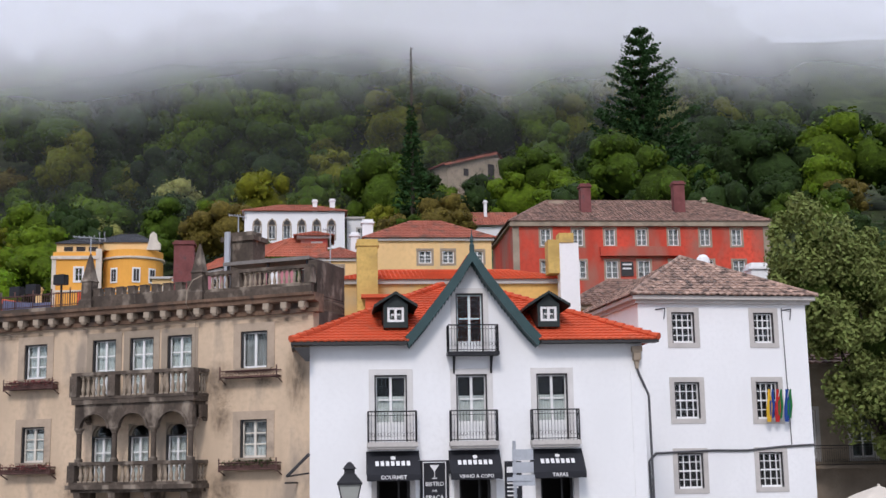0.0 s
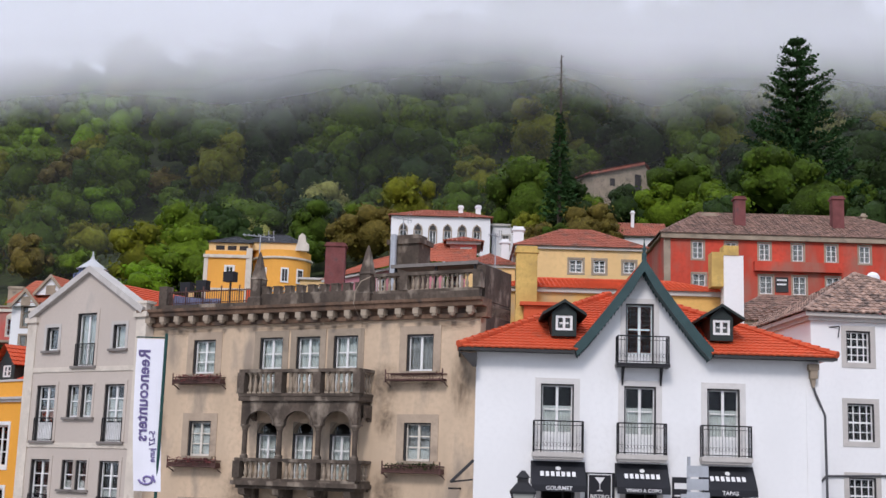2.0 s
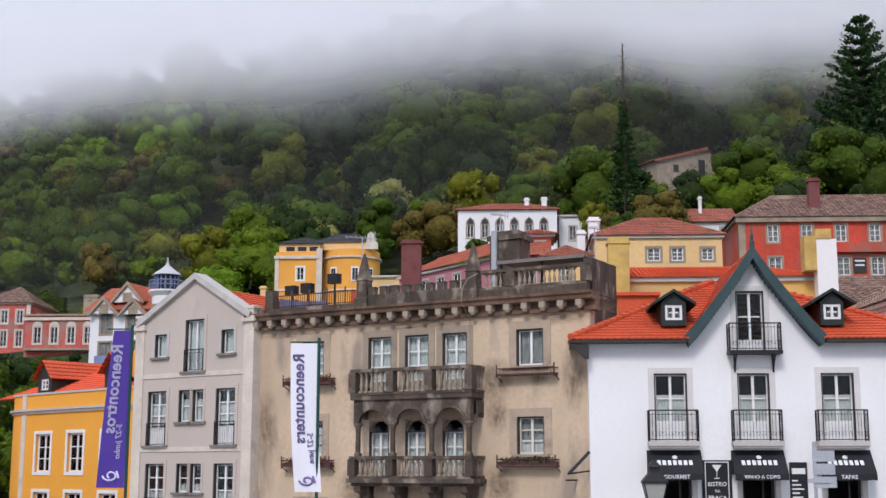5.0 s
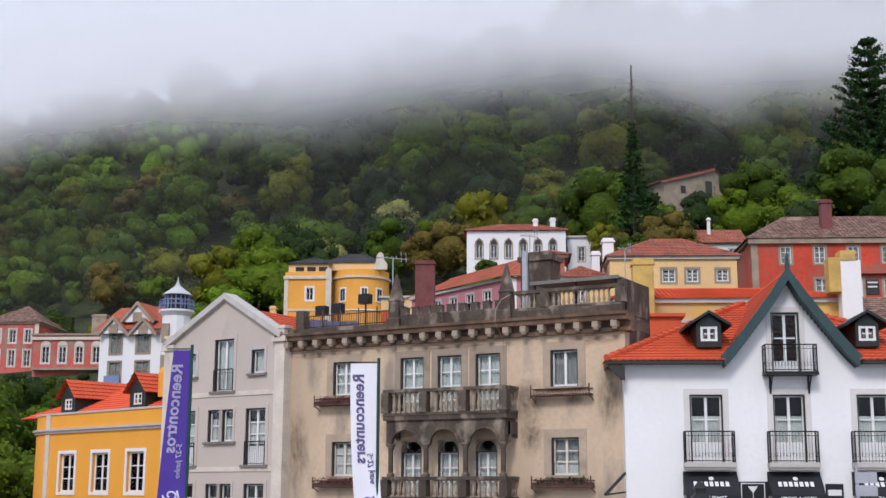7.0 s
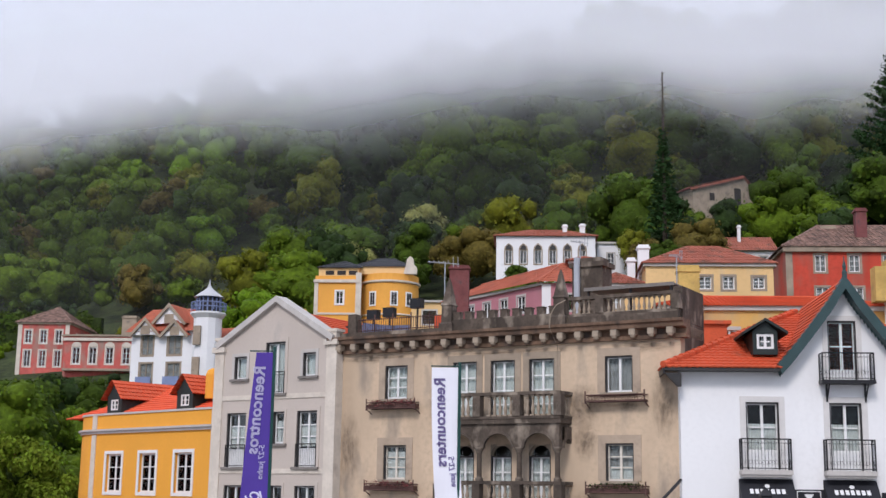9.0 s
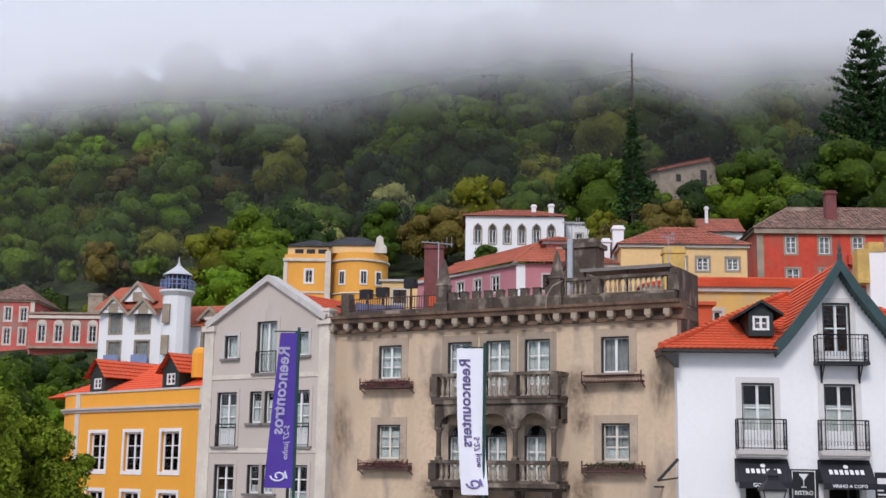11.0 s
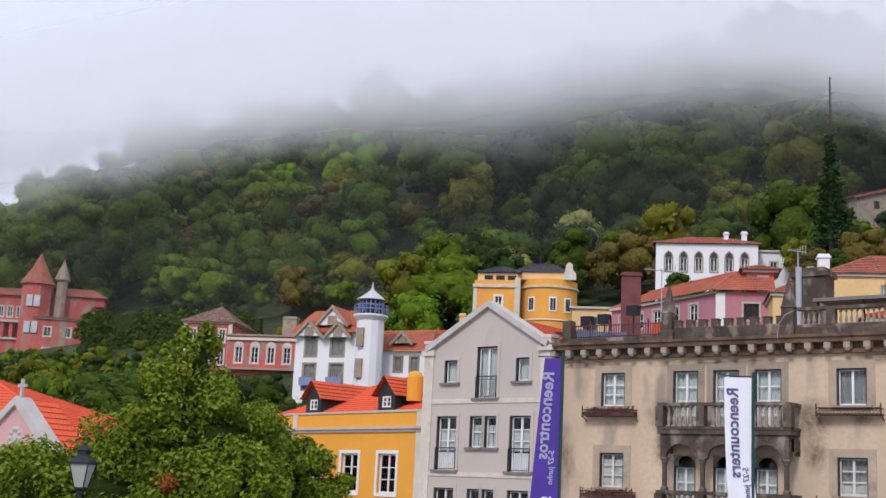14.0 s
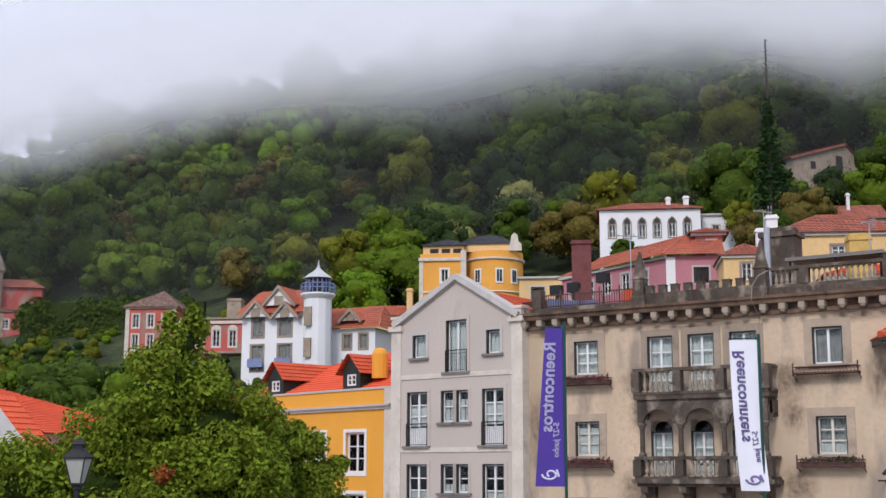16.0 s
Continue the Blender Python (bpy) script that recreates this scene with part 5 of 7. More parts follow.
# orange villa with the drum front
OV = thing("orange_villa", pose(0, 154, 0), "orange villa with a round front and dark slate roof", "house")
ow = [(-29.4, -28.5, 25.6, 27.2)]
part("wall", wall(-32.1, -26.6, 20, 29.2, ow, 0.4), ORANGE_FAR, OV)
window(OV, *ow[0], 2, 2, surround=0.2, surround_mat=WHITEWOOD, deep=0.08, proud=0.06)
dm = bmesh.new()
C, RR = Vector((-22.9, 3.7, 0)), 3.7
lathe(dm, [(RR, 20), (RR, 29.6)], 32, C)
drum = part("drum", dm, ORANGE_FAR, OV)
cb = bmesh.new()
lathe(cb, [(RR + 0.05, 28.4), (RR + 0.25, 28.5), (RR + 0.25, 28.7), (RR + 0.05, 28.75)], 32, C)
lathe(cb, [(RR + 0.05, 24.2), (RR + 0.18, 24.3), (RR + 0.05, 24.45)], 32, C)
box(cb, -32.3, -26.6, -0.25, 0, 28.3, 28.7), box(cb, -32.2, -26.6, -0.12, 0, 24.2, 24.45)
box(cb, -26.9, -26.2, -0.15, 0.3, 20, 29.6), box(cb, -32.2, -31.7, -0.1, 0.1, 20, 28.3)
part("cornice", cb, CREAMSTONE, OV)
part("attic", boxes([(-31.8, -26.6, 0.5, 8, 29.2, 30.3), (-26.599, -20.2, 1.0, 8, 29.6, 30.6)]), CREAM, OV)
# Flat panels, no holes: the shade of the openings is their colour.
part("attic_opening", boxes([(-30.9 + 1.5 * i, -29.8 + 1.5 * i, 0.46, 0.5, 29.4, 29.95) for i in range(3)]), ROOMSHADE, OV)
for t in (-120, -76, -44):
    a = radians(t)
    wbm = boxes([(-0.5, 0.5, -0.08, 0.05, 25.4, 27.3)])
    w = part("window", wbm, WHITEWOOD, OV)
    w.matrix_basis = Matrix.Translation((C.x + RR * math.cos(a), C.y + RR * math.sin(a), 0)) @ Matrix.Rotation(a + math.pi / 2, 4, "Z")
    part("pane", boxes([(-0.33, -0.03, -0.11, -0.081, 25.6, 27.1), (0.03, 0.33, -0.11, -0.081, 25.6, 27.1)]), DARKWOOD, w)
orf = bmesh.new()
hip_roof(orf, -31.9, -26.2, 0.2, 9.0, 30.3, 1.5, 2.7, pitch=0.6, row=0.5, wave=0.02)
hip_roof(orf, -27.4, -20.0, 0.8, 9.0, 30.55, 1.7, 2.6, pitch=0.6, row=0.5, wave=0.02)
part("roof", orf, SLATE, OV, "dark slate roof")
cr = bmesh.new()
prism(cr, [(-20.9, 29.6), (-19.2, 29.6), (-19.2, 30.4), (-19.6, 30.8), (-19.7, 31.6), (-20.1, 31.9), (-20.5, 31.5), (-20.6, 30.8)], 0.6, 1.2)
part("scrolled_pediment", cr, CREAMSTONE, OV)
far_house("low_annex", pose(0, 146, 0), "low pale annex beside the villa", -19.0, -9.5, 5, 14, 24.6, CREAM, TILE_BROWN, 0, [(-17.6, -16.0, 22.0, 23.6), (-14.5, -13.0, 22.0, 23.6)], frame=DARKWOOD)

# pink house
PK = thing("pink_house", facing((-3.7, 106), (0.62, -0.785)), "dusky pink house with red-brown tiled roof", "house")
pw = [(-14.0 + 2.6 * i, -12.9 + 2.6 * i, 18.0, 19.5) for i in range(5)]
part("wall", wall(-15.2, 0, 12, 20.3, pw, 0.4), PINKWALL, PK)
for w_ in pw:
    window(PK, *w_, 2, 2, surround=0.16, surround_mat=TRIMSTONE, deep=0.08)
PE = thing("pink_house_end", pose(-3.7, 106, 0), "dusky pink gable end with white corner and window", "house")
part("wall", wall(0, 4.6, 12, 20.3, [(2.3, 3.6, 17.9, 19.3)], 0.4), PINKWALL, PE)
window(PE, 2.3, 3.6, 17.9, 19.3, 2, 2, surround=0.16, surround_mat=TRIMSTONE, deep=0.08, frame_mat=DARKWOOD)
part("white_corner", boxes([(-0.05, 0.75, -0.06, 0, 12, 20.2)]), PLASTER_FAR, PE)
part("side_wall", boxes([(4.2, 4.6, 0.41, 8, 12, 20.3)]), PINKWALL, PE)
pr = bmesh.new()
inv = PK.matrix_basis.inverted()
e0, e1, e2, r0, r1, r2 = (inv @ Vector(q) for q in ((-13.6, 118.2, 20.35), (-4.1, 105.5, 20.35), (1.3, 105.5, 20.35), (-9.6, 121.4, 22.6), (-1.9, 109.6, 22.6), (1.3, 109.6, 22.6)))
roof(pr, e0, e1, r1, r0, pitch=0.4, row=0.5, wave=0.06)
roof(pr, e1, e2, r2, r1, pitch=0.4, row=0.5, wave=0.06)
for a, b in ((e1, r1), (r0, r1), (r1, r2)):
    bar(pr, a + Vector((0, 0, 0.06)), b + Vector((0, 0, 0.06)), 0.14, 6)
part("roof", pr, TILE_PINKHOUSE, PK)
part("eaves_board", boxes([(-15.4, 0.1, -0.25, 0.0, 20.1, 20.32)]), TRIMSTONE, PK)
far_house("red_attic", pose(0, 108.6, 0), "small red attic with overhanging roof", -1.0, 1.4, 4, 17, 22.5, OLDRED, TILE_BROWN, 0.8, [(0.1, 0.8, 20.9, 22.1)], over=0.6, frame=DARKWOOD)
PC = thing("pink_chimney", pose(0, 106, 0), "broad sooty red chimney", "chimney")
chimney("shaft", PC, -11.9, -10.2, 0, 1.4, 14, 21.9, BRICKRED)

# ochre house right behind the gabled house
YB = far_house("ochre_house", pose(0, 60, 0), "faded ochre house with long orange tiled roof", 1.95, 13.4, 7, -1, 11.2, YELLOW, TILE, 1.0, [(5.0, 5.8, 9.0, 10.2)], over=0.3, pitch=0.24, row=0.36, inset=2.5)
part("lean_to_roof", boxes([(2.9, 5.2, -2.0, 0.0, 10.25, 10.42), (3.1, 5.0, -1.8, 0, 8, 10.25)]), TILE, YB)
YC = thing("lichened_chimney", pose(0, 58.5, 0), "broad yellow chimney with lichen", "chimney")
chimney("shaft", YC, 2.7, 3.75, 0, 0.9, 9, 13.3, LICHEN, 0.06)
WC = thing("tall_white_chimney", pose(0, 59, 0), "tall white plastered chimney with yellow-stained head", "chimney")
part("shaft", boxes([(13.15, 14.15, 0, 0.8, 6, 13.2)]), PLASTER, WC)
part("chimney_head", boxes([(12.55, 13.14, -0.05, 0.9, 11.6, 13.35), (13.14, 13.9, -0.05, 0.9, 13.2, 13.7)]), LICHEN, WC)
far_house("terracotta_annex", pose(0, 66, 0), "low ochre annex with old tiles", 14.5, 22.0, 6, -1, 10.6, YELLOW, TILE_OLD, 1.2, [(17.2, 18.0, 9.2, 10.2)], over=0.3)
RC = thing("round_pot_chimney", pose(0, 62, 0), "pink chimney block with round white pots", "chimney")
part("shaft", boxes([(19.8, 24.0, 0, 1.2, 6, 11.75), (21.2, 22.4, 0, 1.2, 11.75, 12.4)]), PINKWALL, RC)
for x, z in ((20.25, 11.75), (21.8, 12.35)):
    pb = bmesh.new()
    lathe(pb, [(0.36, z), (0.38, z + 0.4), (0.34, z + 0.62), (0.2, z + 0.78), (0.05, z + 0.83)], 12, (x, 0.6, 0))
    part("pot", pb, PLASTER, RC)
W5 = thing("white_chimney", pose(0, 60, 0), "white plastered chimney with a cap", "chimney", "white chimneys")
chimney("shaft", W5, 23.6, 24.5, 0, 0.9, 6, 12.3, PLASTER, 0.12)

# house with the lookout tower
LH = thing("tower_house", facing((-52.0, 143), (0.97, -0.24)), "white house with lookout tower, red roofs and grey window shutters", "house")
lw = [(1.4, 2.9, 17.6, 20.0), (4.9, 6.6, 17.6, 20.0), (1.3, 2.9, 13.6, 16.6), (4.9, 6.6, 13.6, 16.6)]
part("wall", wall(0, 8.2, 9, 20.4, lw, 0.4), PLASTER_FAR, LH)
for w_ in lw:
    window(LH, *w_, 2, 3, surround=0.2, surround_mat=GREYSTONE, frame_mat=GREYSTONE, deep=0.08, curtain=CURTAIN_GREY)
for a, b in ((1.1, 3.1), (4.7, 6.8)):
    part("balcony", boxes([(a, b, -0.6, 0, 14.0, 14.15), (a, b, -0.6, -0.55, 14.15, 15.0)]), BLUEWOOD, LH)
part("side_wall", boxes([(0, 0.4, 0.41, 9, 9, 20.4), (16.1, 16.5, 2.41, 9, 9, 18.4)]), PLASTER_FAR, LH)
rwn = [(12.4, 13.4, 16.0, 17.7), (14.5, 15.5, 16.0, 17.7), (12.4, 13.4, 12.6, 14.6), (14.5, 15.5, 12.6, 14.6)]
part("rear_wall", wall(8.2, 16.5, 9, 18.4, rwn, 0.4, 2.0), PLASTER_FAR, LH)
for w_ in rwn:
    window(LH, *w_, 2, 3, y=2.0, surround=0.2, surround_mat=GREYSTONE, frame_mat=GREYSTONE, deep=0.08, curtain=CURTAIN_GREY)
lr = bmesh.new()
roof(lr, (-0.6, -0.6, 20.3), (8.6, -0.6, 20.3), (8.2, 4, 23.6), (0.2, 4, 23.6), pitch=0.4, row=0.5, wave=0.06)
roof(lr, (8.0, 1.4, 18.4), (17.2, 1.4, 18.4), (16.0, 5.5, 21.3), (8.0, 5.5, 21.3), pitch=0.4, row=0.5, wave=0.06)
roof(lr, (17.2, 1.4, 18.4), (17.2, 9.5, 18.4), (16.0, 5.6, 21.3), (16.0, 5.5, 21.3), pitch=0.4, row=0.5, wave=0.06)
for c, r, h, y in ((2.1, 1.7, 21.9, -0.8), (4.9, 2.0, 23.6, -0.3), (6.0, 1.6, 21.6, -0.8), (13.4, 1.2, 20.7, 1.5)):
    for s in (-1, 1):
        pts = [(c + s * (r + 0.3), y, h - r * 1.15), (c + s * (r + 0.3), y + 4, h - r * 1.15), (c, y + 4, h), (c, y, h)]
        roof(lr, *(pts if s > 0 else (pts[1], pts[0], pts[3], pts[2])), pitch=0.4, row=0.5, wave=0.06)
part("roof", lr, TILE_PINKHOUSE, LH)
for c, r, h, y in ((2.1, 1.7, 21.9, -0.6), (4.9, 2.0, 23.6, -0.1), (6.0, 1.6, 21.6, -0.6), (13.4, 1.2, 20.7, 1.7)):
    gb_ = bmesh.new()
    prism(gb_, [(c - r, h - r * 1.15), (c + r, h - r * 1.15), (c, h - 0.15)], y, y + 0.3)
    part("gable", gb_, PLASTER_FAR, LH)
    tb = bmesh.new()
    for s in (-1, 1):
        prism(tb, [(c, h + 0.1), (c, h - 0.35), (c + s * (r + 0.15), h - r * 1.15 - 0.3), (c + s * (r + 0.4), h - r * 1.15 - 0.1)][::s], y - 0.3, y - 0.1)
    part("gable_trim", tb, GREYSTONE, LH)
    part("gable_window", boxes([(c - 0.6, c + 0.6, y - 0.06, y, h - r * 1.15 + 0.05, h - r * 1.15 + 1.1)]), GREYSTONE, LH)
tw = bmesh.new()
lathe(tw, [(1.7, 9), (1.62, 21.6), (2.05, 22.1), (2.05, 22.3), (1.35, 22.3)], 12, (10.3, -0.6, 0))
T = part("tower", tw, PLASTER_FAR, LH)
tp = bmesh.new()
lathe(tp, [(1.3, 22.3), (1.3, 24.2)], 8, (10.3, -0.6, 0))
part("lantern_room", tp, DARKWOOD, T, "dark glazed lantern room")
tp = bmesh.new()
for k in range(16):
    a = 2 * math.pi * k / 16
    bar(tp, (10.3 + 1.4 * math.cos(a), -0.6 + 1.4 * math.sin(a), 22.3), (10.3 + 1.4 * math.cos(a), -0.6 + 1.4 * math.sin(a), 24.2), 0.09, 4)
    bar(tp, (10.3 + 2.0 * math.cos(a), -0.6 + 2.0 * math.sin(a), 22.5), (10.3 + 2.0 * math.cos(a), -0.6 + 2.0 * math.sin(a), 23.4), 0.06, 4)
    b2 = 2 * math.pi * (k + 1) / 16
    for z in (23.4, 22.9):
        bar(tp, (10.3 + 2.0 * math.cos(a), -0.6 + 2.0 * math.sin(a), z), (10.3 + 2.0 * math.cos(b2), -0.6 + 2.0 * math.sin(b2), z), 0.07, 4)
part("gallery_rail", tp, BLUEWOOD, T)
tp = bmesh.new()
lathe(tp, [(1.8, 24.1), (1.35, 24.45), (0.65, 24.95), (0.25, 25.3), (0.12, 25.7), (0.03, 26.3)], 12, (10.3, -0.6, 0))
part("tower_cap", tp, LEAD, T, "pale pointed metal cap")
for z in (14.8, 18.4):
    part("tower_window", boxes([(9.5, 10.4, -2.55, -2.3, z, z + 2.2)]), GREYSTONE, T)
RB = far_house("red_tiled_outbuilding", pose(0, 150, 0), "ochre outbuilding with orange roof behind the tower", -41.5, -31.0, 6, 10, 20.6, CREAM, TILE_PINKHOUSE, 1.6, [(-35.0, -34.0, 18.3, 19.6)], over=0.4)
chimney("chimney", RB, -33.2, -32.5, 0, 0.8, 20, 24.3, CREAM)

# red ruin
KR = far_house("faded_red_villa", facing((-74.9, 165), (1.0, 0.04)), "faded red villa with pale window trim and mossy roof", 0, 7.0, 12, 14, 24.2, OLDRED, TILE_OLD, 3.0,
               [(0.95 + 2.1 * i, 1.85 + 2.1 * i, 21.6, 23.4) for i in range(3)] + [(0.95 + 2.1 * i, 1.85 + 2.1 * i, 18.4, 20.6) for i in range(3)], over=0.4, sur=CREAMSTONE)
for x in (-0.06, 6.5):
    part("corner_strip", boxes([(x, x + 0.56, -0.08, 0, 14, 24.2)]), CREAMSTONE, KR)
part("side_window", boxes([(7.0, 7.06, 3.0, 4.0, 21.6, 23.4), (7.0, 7.06, 7.0, 8.0, 21.6, 23.4)]), CREAMSTONE, KR)
KW = far_house("faded_red_wing", pose(0, 163, 0), "long low faded red wing with arched balcony doors", -67.6, -52.0, 8, 10, 22.3, OLDRED, TILE_OLD, 0, [(-66.4 + 2.3 * i, -65.4 + 2.3 * i, 18.6, 20.8) for i in range(6)] + [(-66.4 + 2.3 * i, -65.4 + 2.3 * i, 14.8, 16.6) for i in range(6)], sur=CREAMSTONE)
part("balcony", boxes([(-67.4, -54, -0.9, 0, 17.6, 17.9)]), GREYSTONE, KW)
part("cornice", boxes([(-67.7, -51.8, -0.25, 0.0, 21.7, 22.1)]), CREAMSTONE, KW)
for i in range(6):
    ah = bmesh.new()
    xm = -65.9 + 2.3 * i
    prism(ah, [(xm + 0.68 * math.cos(t), 20.95 + 0.6 * math.sin(t)) for t in (math.pi * k / 8 for k in range(9))][::-1], -0.07, 0.0)
    part("arched_head", ah, CREAMSTONE, KW)
chimney("chimney", KW, -60.8, -58.8, 3, 4.5, 22, 25.6, GREYSTONE)
# turreted mansion
CA = thing("turreted_mansion", facing((-124.0, 190), (0.97, 0.24)), "red mansion with conical tiled turrets and stone arcades", "mansion")
part("wall", wall(0, 12, 18, 31.6, [(1.6 + 1.5 * i, 2.4 + 1.5 * i, 28.0, 29.8) for i in range(6)] + [(1.2 + 1.5 * i, 2.1 + 1.5 * i, 24.6, 27.0) for i in range(6)], 0.4), OLDRED, CA)
for i in range(6):
    window(CA, 1.6 + 1.5 * i, 2.4 + 1.5 * i, 28.0, 29.8, 2, 2, surround=0.15, surround_mat=CREAMSTONE, deep=0.08)
part("arcade_band", boxes([(0.4, 10.4, -0.4, 0, 27.1, 27.5), (0.4, 10.4, -0.4, 0, 24.2, 24.5)]), TRIMSTONE, CA)
part("side_wall", boxes([(0, 0.4, 0.41, 10, 18, 31.6), (0.4, 12, 3, 3.1, 18, 31)]), OLDRED, CA)
mr = bmesh.new()
roof(mr, (-0.4, -0.5, 31.6), (12, -0.5, 31.6), (12, 4, 33.4), (0.5, 4, 33.4), pitch=0.5, row=0.6, wave=0.06)
part("roof", mr, TILE_BROWN, CA)
for x, y, r, z, h in ((2.3, 0.2, 1.9, 32.0, 36.8), (12.4, -0.8, 2.6, 33.8, 39.0)):
    tb = bmesh.new()
    lathe(tb, [(r, 18), (r, z)], 8, (x, y, 0), math.pi / 8)
    t = part("turret", tb, OLDRED, CA)
    tb = bmesh.new()
    lathe(tb, [(r + 0.5, z - 0.3), (r * 0.55, z + (h - z) * 0.45), (0.05, h)], 8, (x, y, 0), math.pi / 8)
    part("cone_roof", tb, TILE_BROWN, t, "steep conical tiled roof")
    for zz in (z - 4.2, z - 8.6):
        part("turret_window", boxes([(x - r * 0.42, x - 0.12, y - r - 0.06, y - r + 0.4, zz, zz + 1.9), (x + 0.12, x + r * 0.42, y - r - 0.06, y - r + 0.4, zz, zz + 1.9)]), LEAD, t)
CB = far_house("mansion_wing", facing((-110.5, 190), (0.94, 0.34)), "red mansion wing on a rough stone base", 0, 13.0, 9, 16, 27.6, OLDRED, TILE_BROWN, 0.9,
               [(1.5 + 3.2 * i, 2.6 + 3.2 * i, 24.8, 26.3) for i in range(4)] + [(1.5 + 3.2 * i, 2.7 + 3.2 * i, 20.9, 22.8) for i in range(4)], over=0.5, sur=CREAMSTONE)
part("upper_block", boxes([(1.5, 10.5, 3, 8, 27.6, 32.0)]), OLDRED, CB)
ur = bmesh.new()
hip_roof(ur, 1.0, 11.0, 2.5, 8.5, 32.0, 1.6, 2.5, pitch=0.5, row=0.6, wave=0.05)
part("upper_roof", ur, TILE_BROWN, CB)
tb = bmesh.new()
lathe(tb, [(0.9, 26), (0.9, 34.2), (1.3, 34.6), (1.0, 35.6), (0.2, 37.6), (0.05, 38.2)], 10, (3.4, 2.2, 0))
part("stone_turret", tb, GREYSTONE, CB)
part("corner_stone", boxes([(4.0, 5.0, -0.12, 0, 16, 27)]), GREYSTONE, CB)
tb = bmesh.new()
prism(tb, [(6.0, 15), (9.0, 15), (9.0, 17.6), (8.2, 18.8), (7.5, 19.1), (6.8, 18.8), (6.0, 17.6)], -0.15, 0.0)
# A flat panel on the wall, painted with the passage's shade.
part("arched_passage", tb, ROOMSHADE, CB)
tw = thing("terrace_wall", pose(0, 182, 0), "long grey stone terrace wall below the mansion", "wall", kind="structure")
part("wall_face", boxes([(-99, -72, 0, 1.5, 12, 21.5), (-99, -72, -0.2, 1.7, 21.5, 22.0)]), GREYSTONE, tw)
# stone hut in the woods
HC = thing("hillside_cottage", facing((20.6, 191.5), (0.9, 0.42)), "ruined stone cottage with old red roof in the woods", "cottage")
hc = bmesh.new()
prism(hc, [(0, 42), (11.5, 42), (11.5, 50.2), (9.2, 52.6), (0, 50.0)], 0, 0.4)
part("gable_wall", hc, GREYSTONE, HC)
part("side_wall", boxes([(0, 0.4, 0.401, 7, 42, 49.9), (11.1, 11.5, 0.401, 7, 42, 50.1), (0.4, 11.1, 6.6, 7, 42, 49.9)]), GREYSTONE, HC)
hc = bmesh.new()
roof(hc, (-0.7, 7.4, 49.8), (-0.7, -0.5, 49.8), (9.2, -0.5, 52.7), (9.2, 7.4, 52.7), pitch=0.4, row=0.5, wave=0.06, lift=0.12)
roof(hc, (12.2, -0.5, 49.9), (12.2, 7.4, 49.9), (9.2, 7.4, 52.7), (9.2, -0.5, 52.7), pitch=0.4, row=0.5, wave=0.06)
prism(hc, [(-0.7, 49.75), (-0.7, 49.4), (9.2, 52.3), (9.2, 52.7)][::-1], -0.5, -0.3)
part("roof", hc, TILE_BROWN, HC)
# Door and window are flat panels painted with the shade of an opening.
part("door_opening", boxes([(7.6, 8.8, -0.03, 0.0, 47.5, 50.6)]), ROOMSHADE, HC)
part("window_opening", boxes([(3.0, 3.9, -0.03, 0.0, 48.2, 49.4)]), ROOMSHADE, HC)

# church
CM = facing((-35.9, 46), (0.93, -0.36))
CH = thing("pink_church", CM, "pale pink church gable with white coping and stone cross", "church")
cw = bmesh.new()
prism(cw, [(-4.6, -1), (2.75, -1), (2.75, 2.1), (0, 4.65), (-4.6, 0.9)], 0, 0.5)
part("wall", cw, CHURCHPINK, CH)
for pts in ([(0, 4.6), (0, 4.98), (-5.0, 0.92), (-4.8, 0.55)], [(0, 4.98), (0, 4.6), (2.9, 1.85), (3.1, 2.15)]):
    cb = bmesh.new()
    prism(cb, pts, -0.18, 0.7)
    part("coping", cb, TRIMSTONE, CH, "white stone gable coping")
cb = boxes([(-0.06, 0.06, 0.1, 0.22, 4.95, 5.75), (-0.24, 0.24, 0.1, 0.22, 5.4, 5.52)])
part("cross", cb, TRIMSTONE, CH, "pale stone cross")
cb = bmesh.new()
for k in range(10):
    a = 2 * math.pi * k / 10
    lathe(cb, [(0.14, 0), (0.08, 0.06), (0.02, 0.08)], 6, (0.3 * math.cos(a), 0.42 * math.sin(a), 0))
lathe(cb, [(0.2, 0), (0.16, 0.08), (0.05, 0.1)], 8)
o = part("medallion", cb, TRIMSTONE, CH, "carved stone medallion")
o.matrix_basis = Matrix.Translation((0.05, 0, 3.15)) @ Matrix.Rotation(radians(90), 4, "X")
cb = bmesh.new()
prism(cb, [(-0.72, -0.6), (0.72, -0.6), (0.72, 1.3), (0.35, 1.75), (0, 2.0), (-0.35, 1.75), (-0.72, 1.3)], -0.06, 0)
o = part("window_surround", cb, TRIMSTONE, CH)
cb = bmesh.new()
prism(cb, [(-0.5, -0.5), (0.5, -0.5), (0.5, 1.05), (0.25, 1.35), (0, 1.42), (-0.25, 1.35), (-0.5, 1.05)], -0.075, -0.06)
# A panel in near-black paints the shade behind the bars.
part("window_opening", cb, ROOMSHADE, o)
part("window_bars", boxes([(-0.5 + 0.2 * i - 0.012, -0.5 + 0.2 * i + 0.012, -0.09, -0.076, -0.5, 1.0 + 0.3 * (i in (2, 3)) + 0.1) for i in range(1, 5)] + [(-0.5, 0.5, -0.09, -0.076, z, z + 0.025) for z in (-0.1, 0.4, 0.9)]), GREYMETAL, o)
cr = bmesh.new()
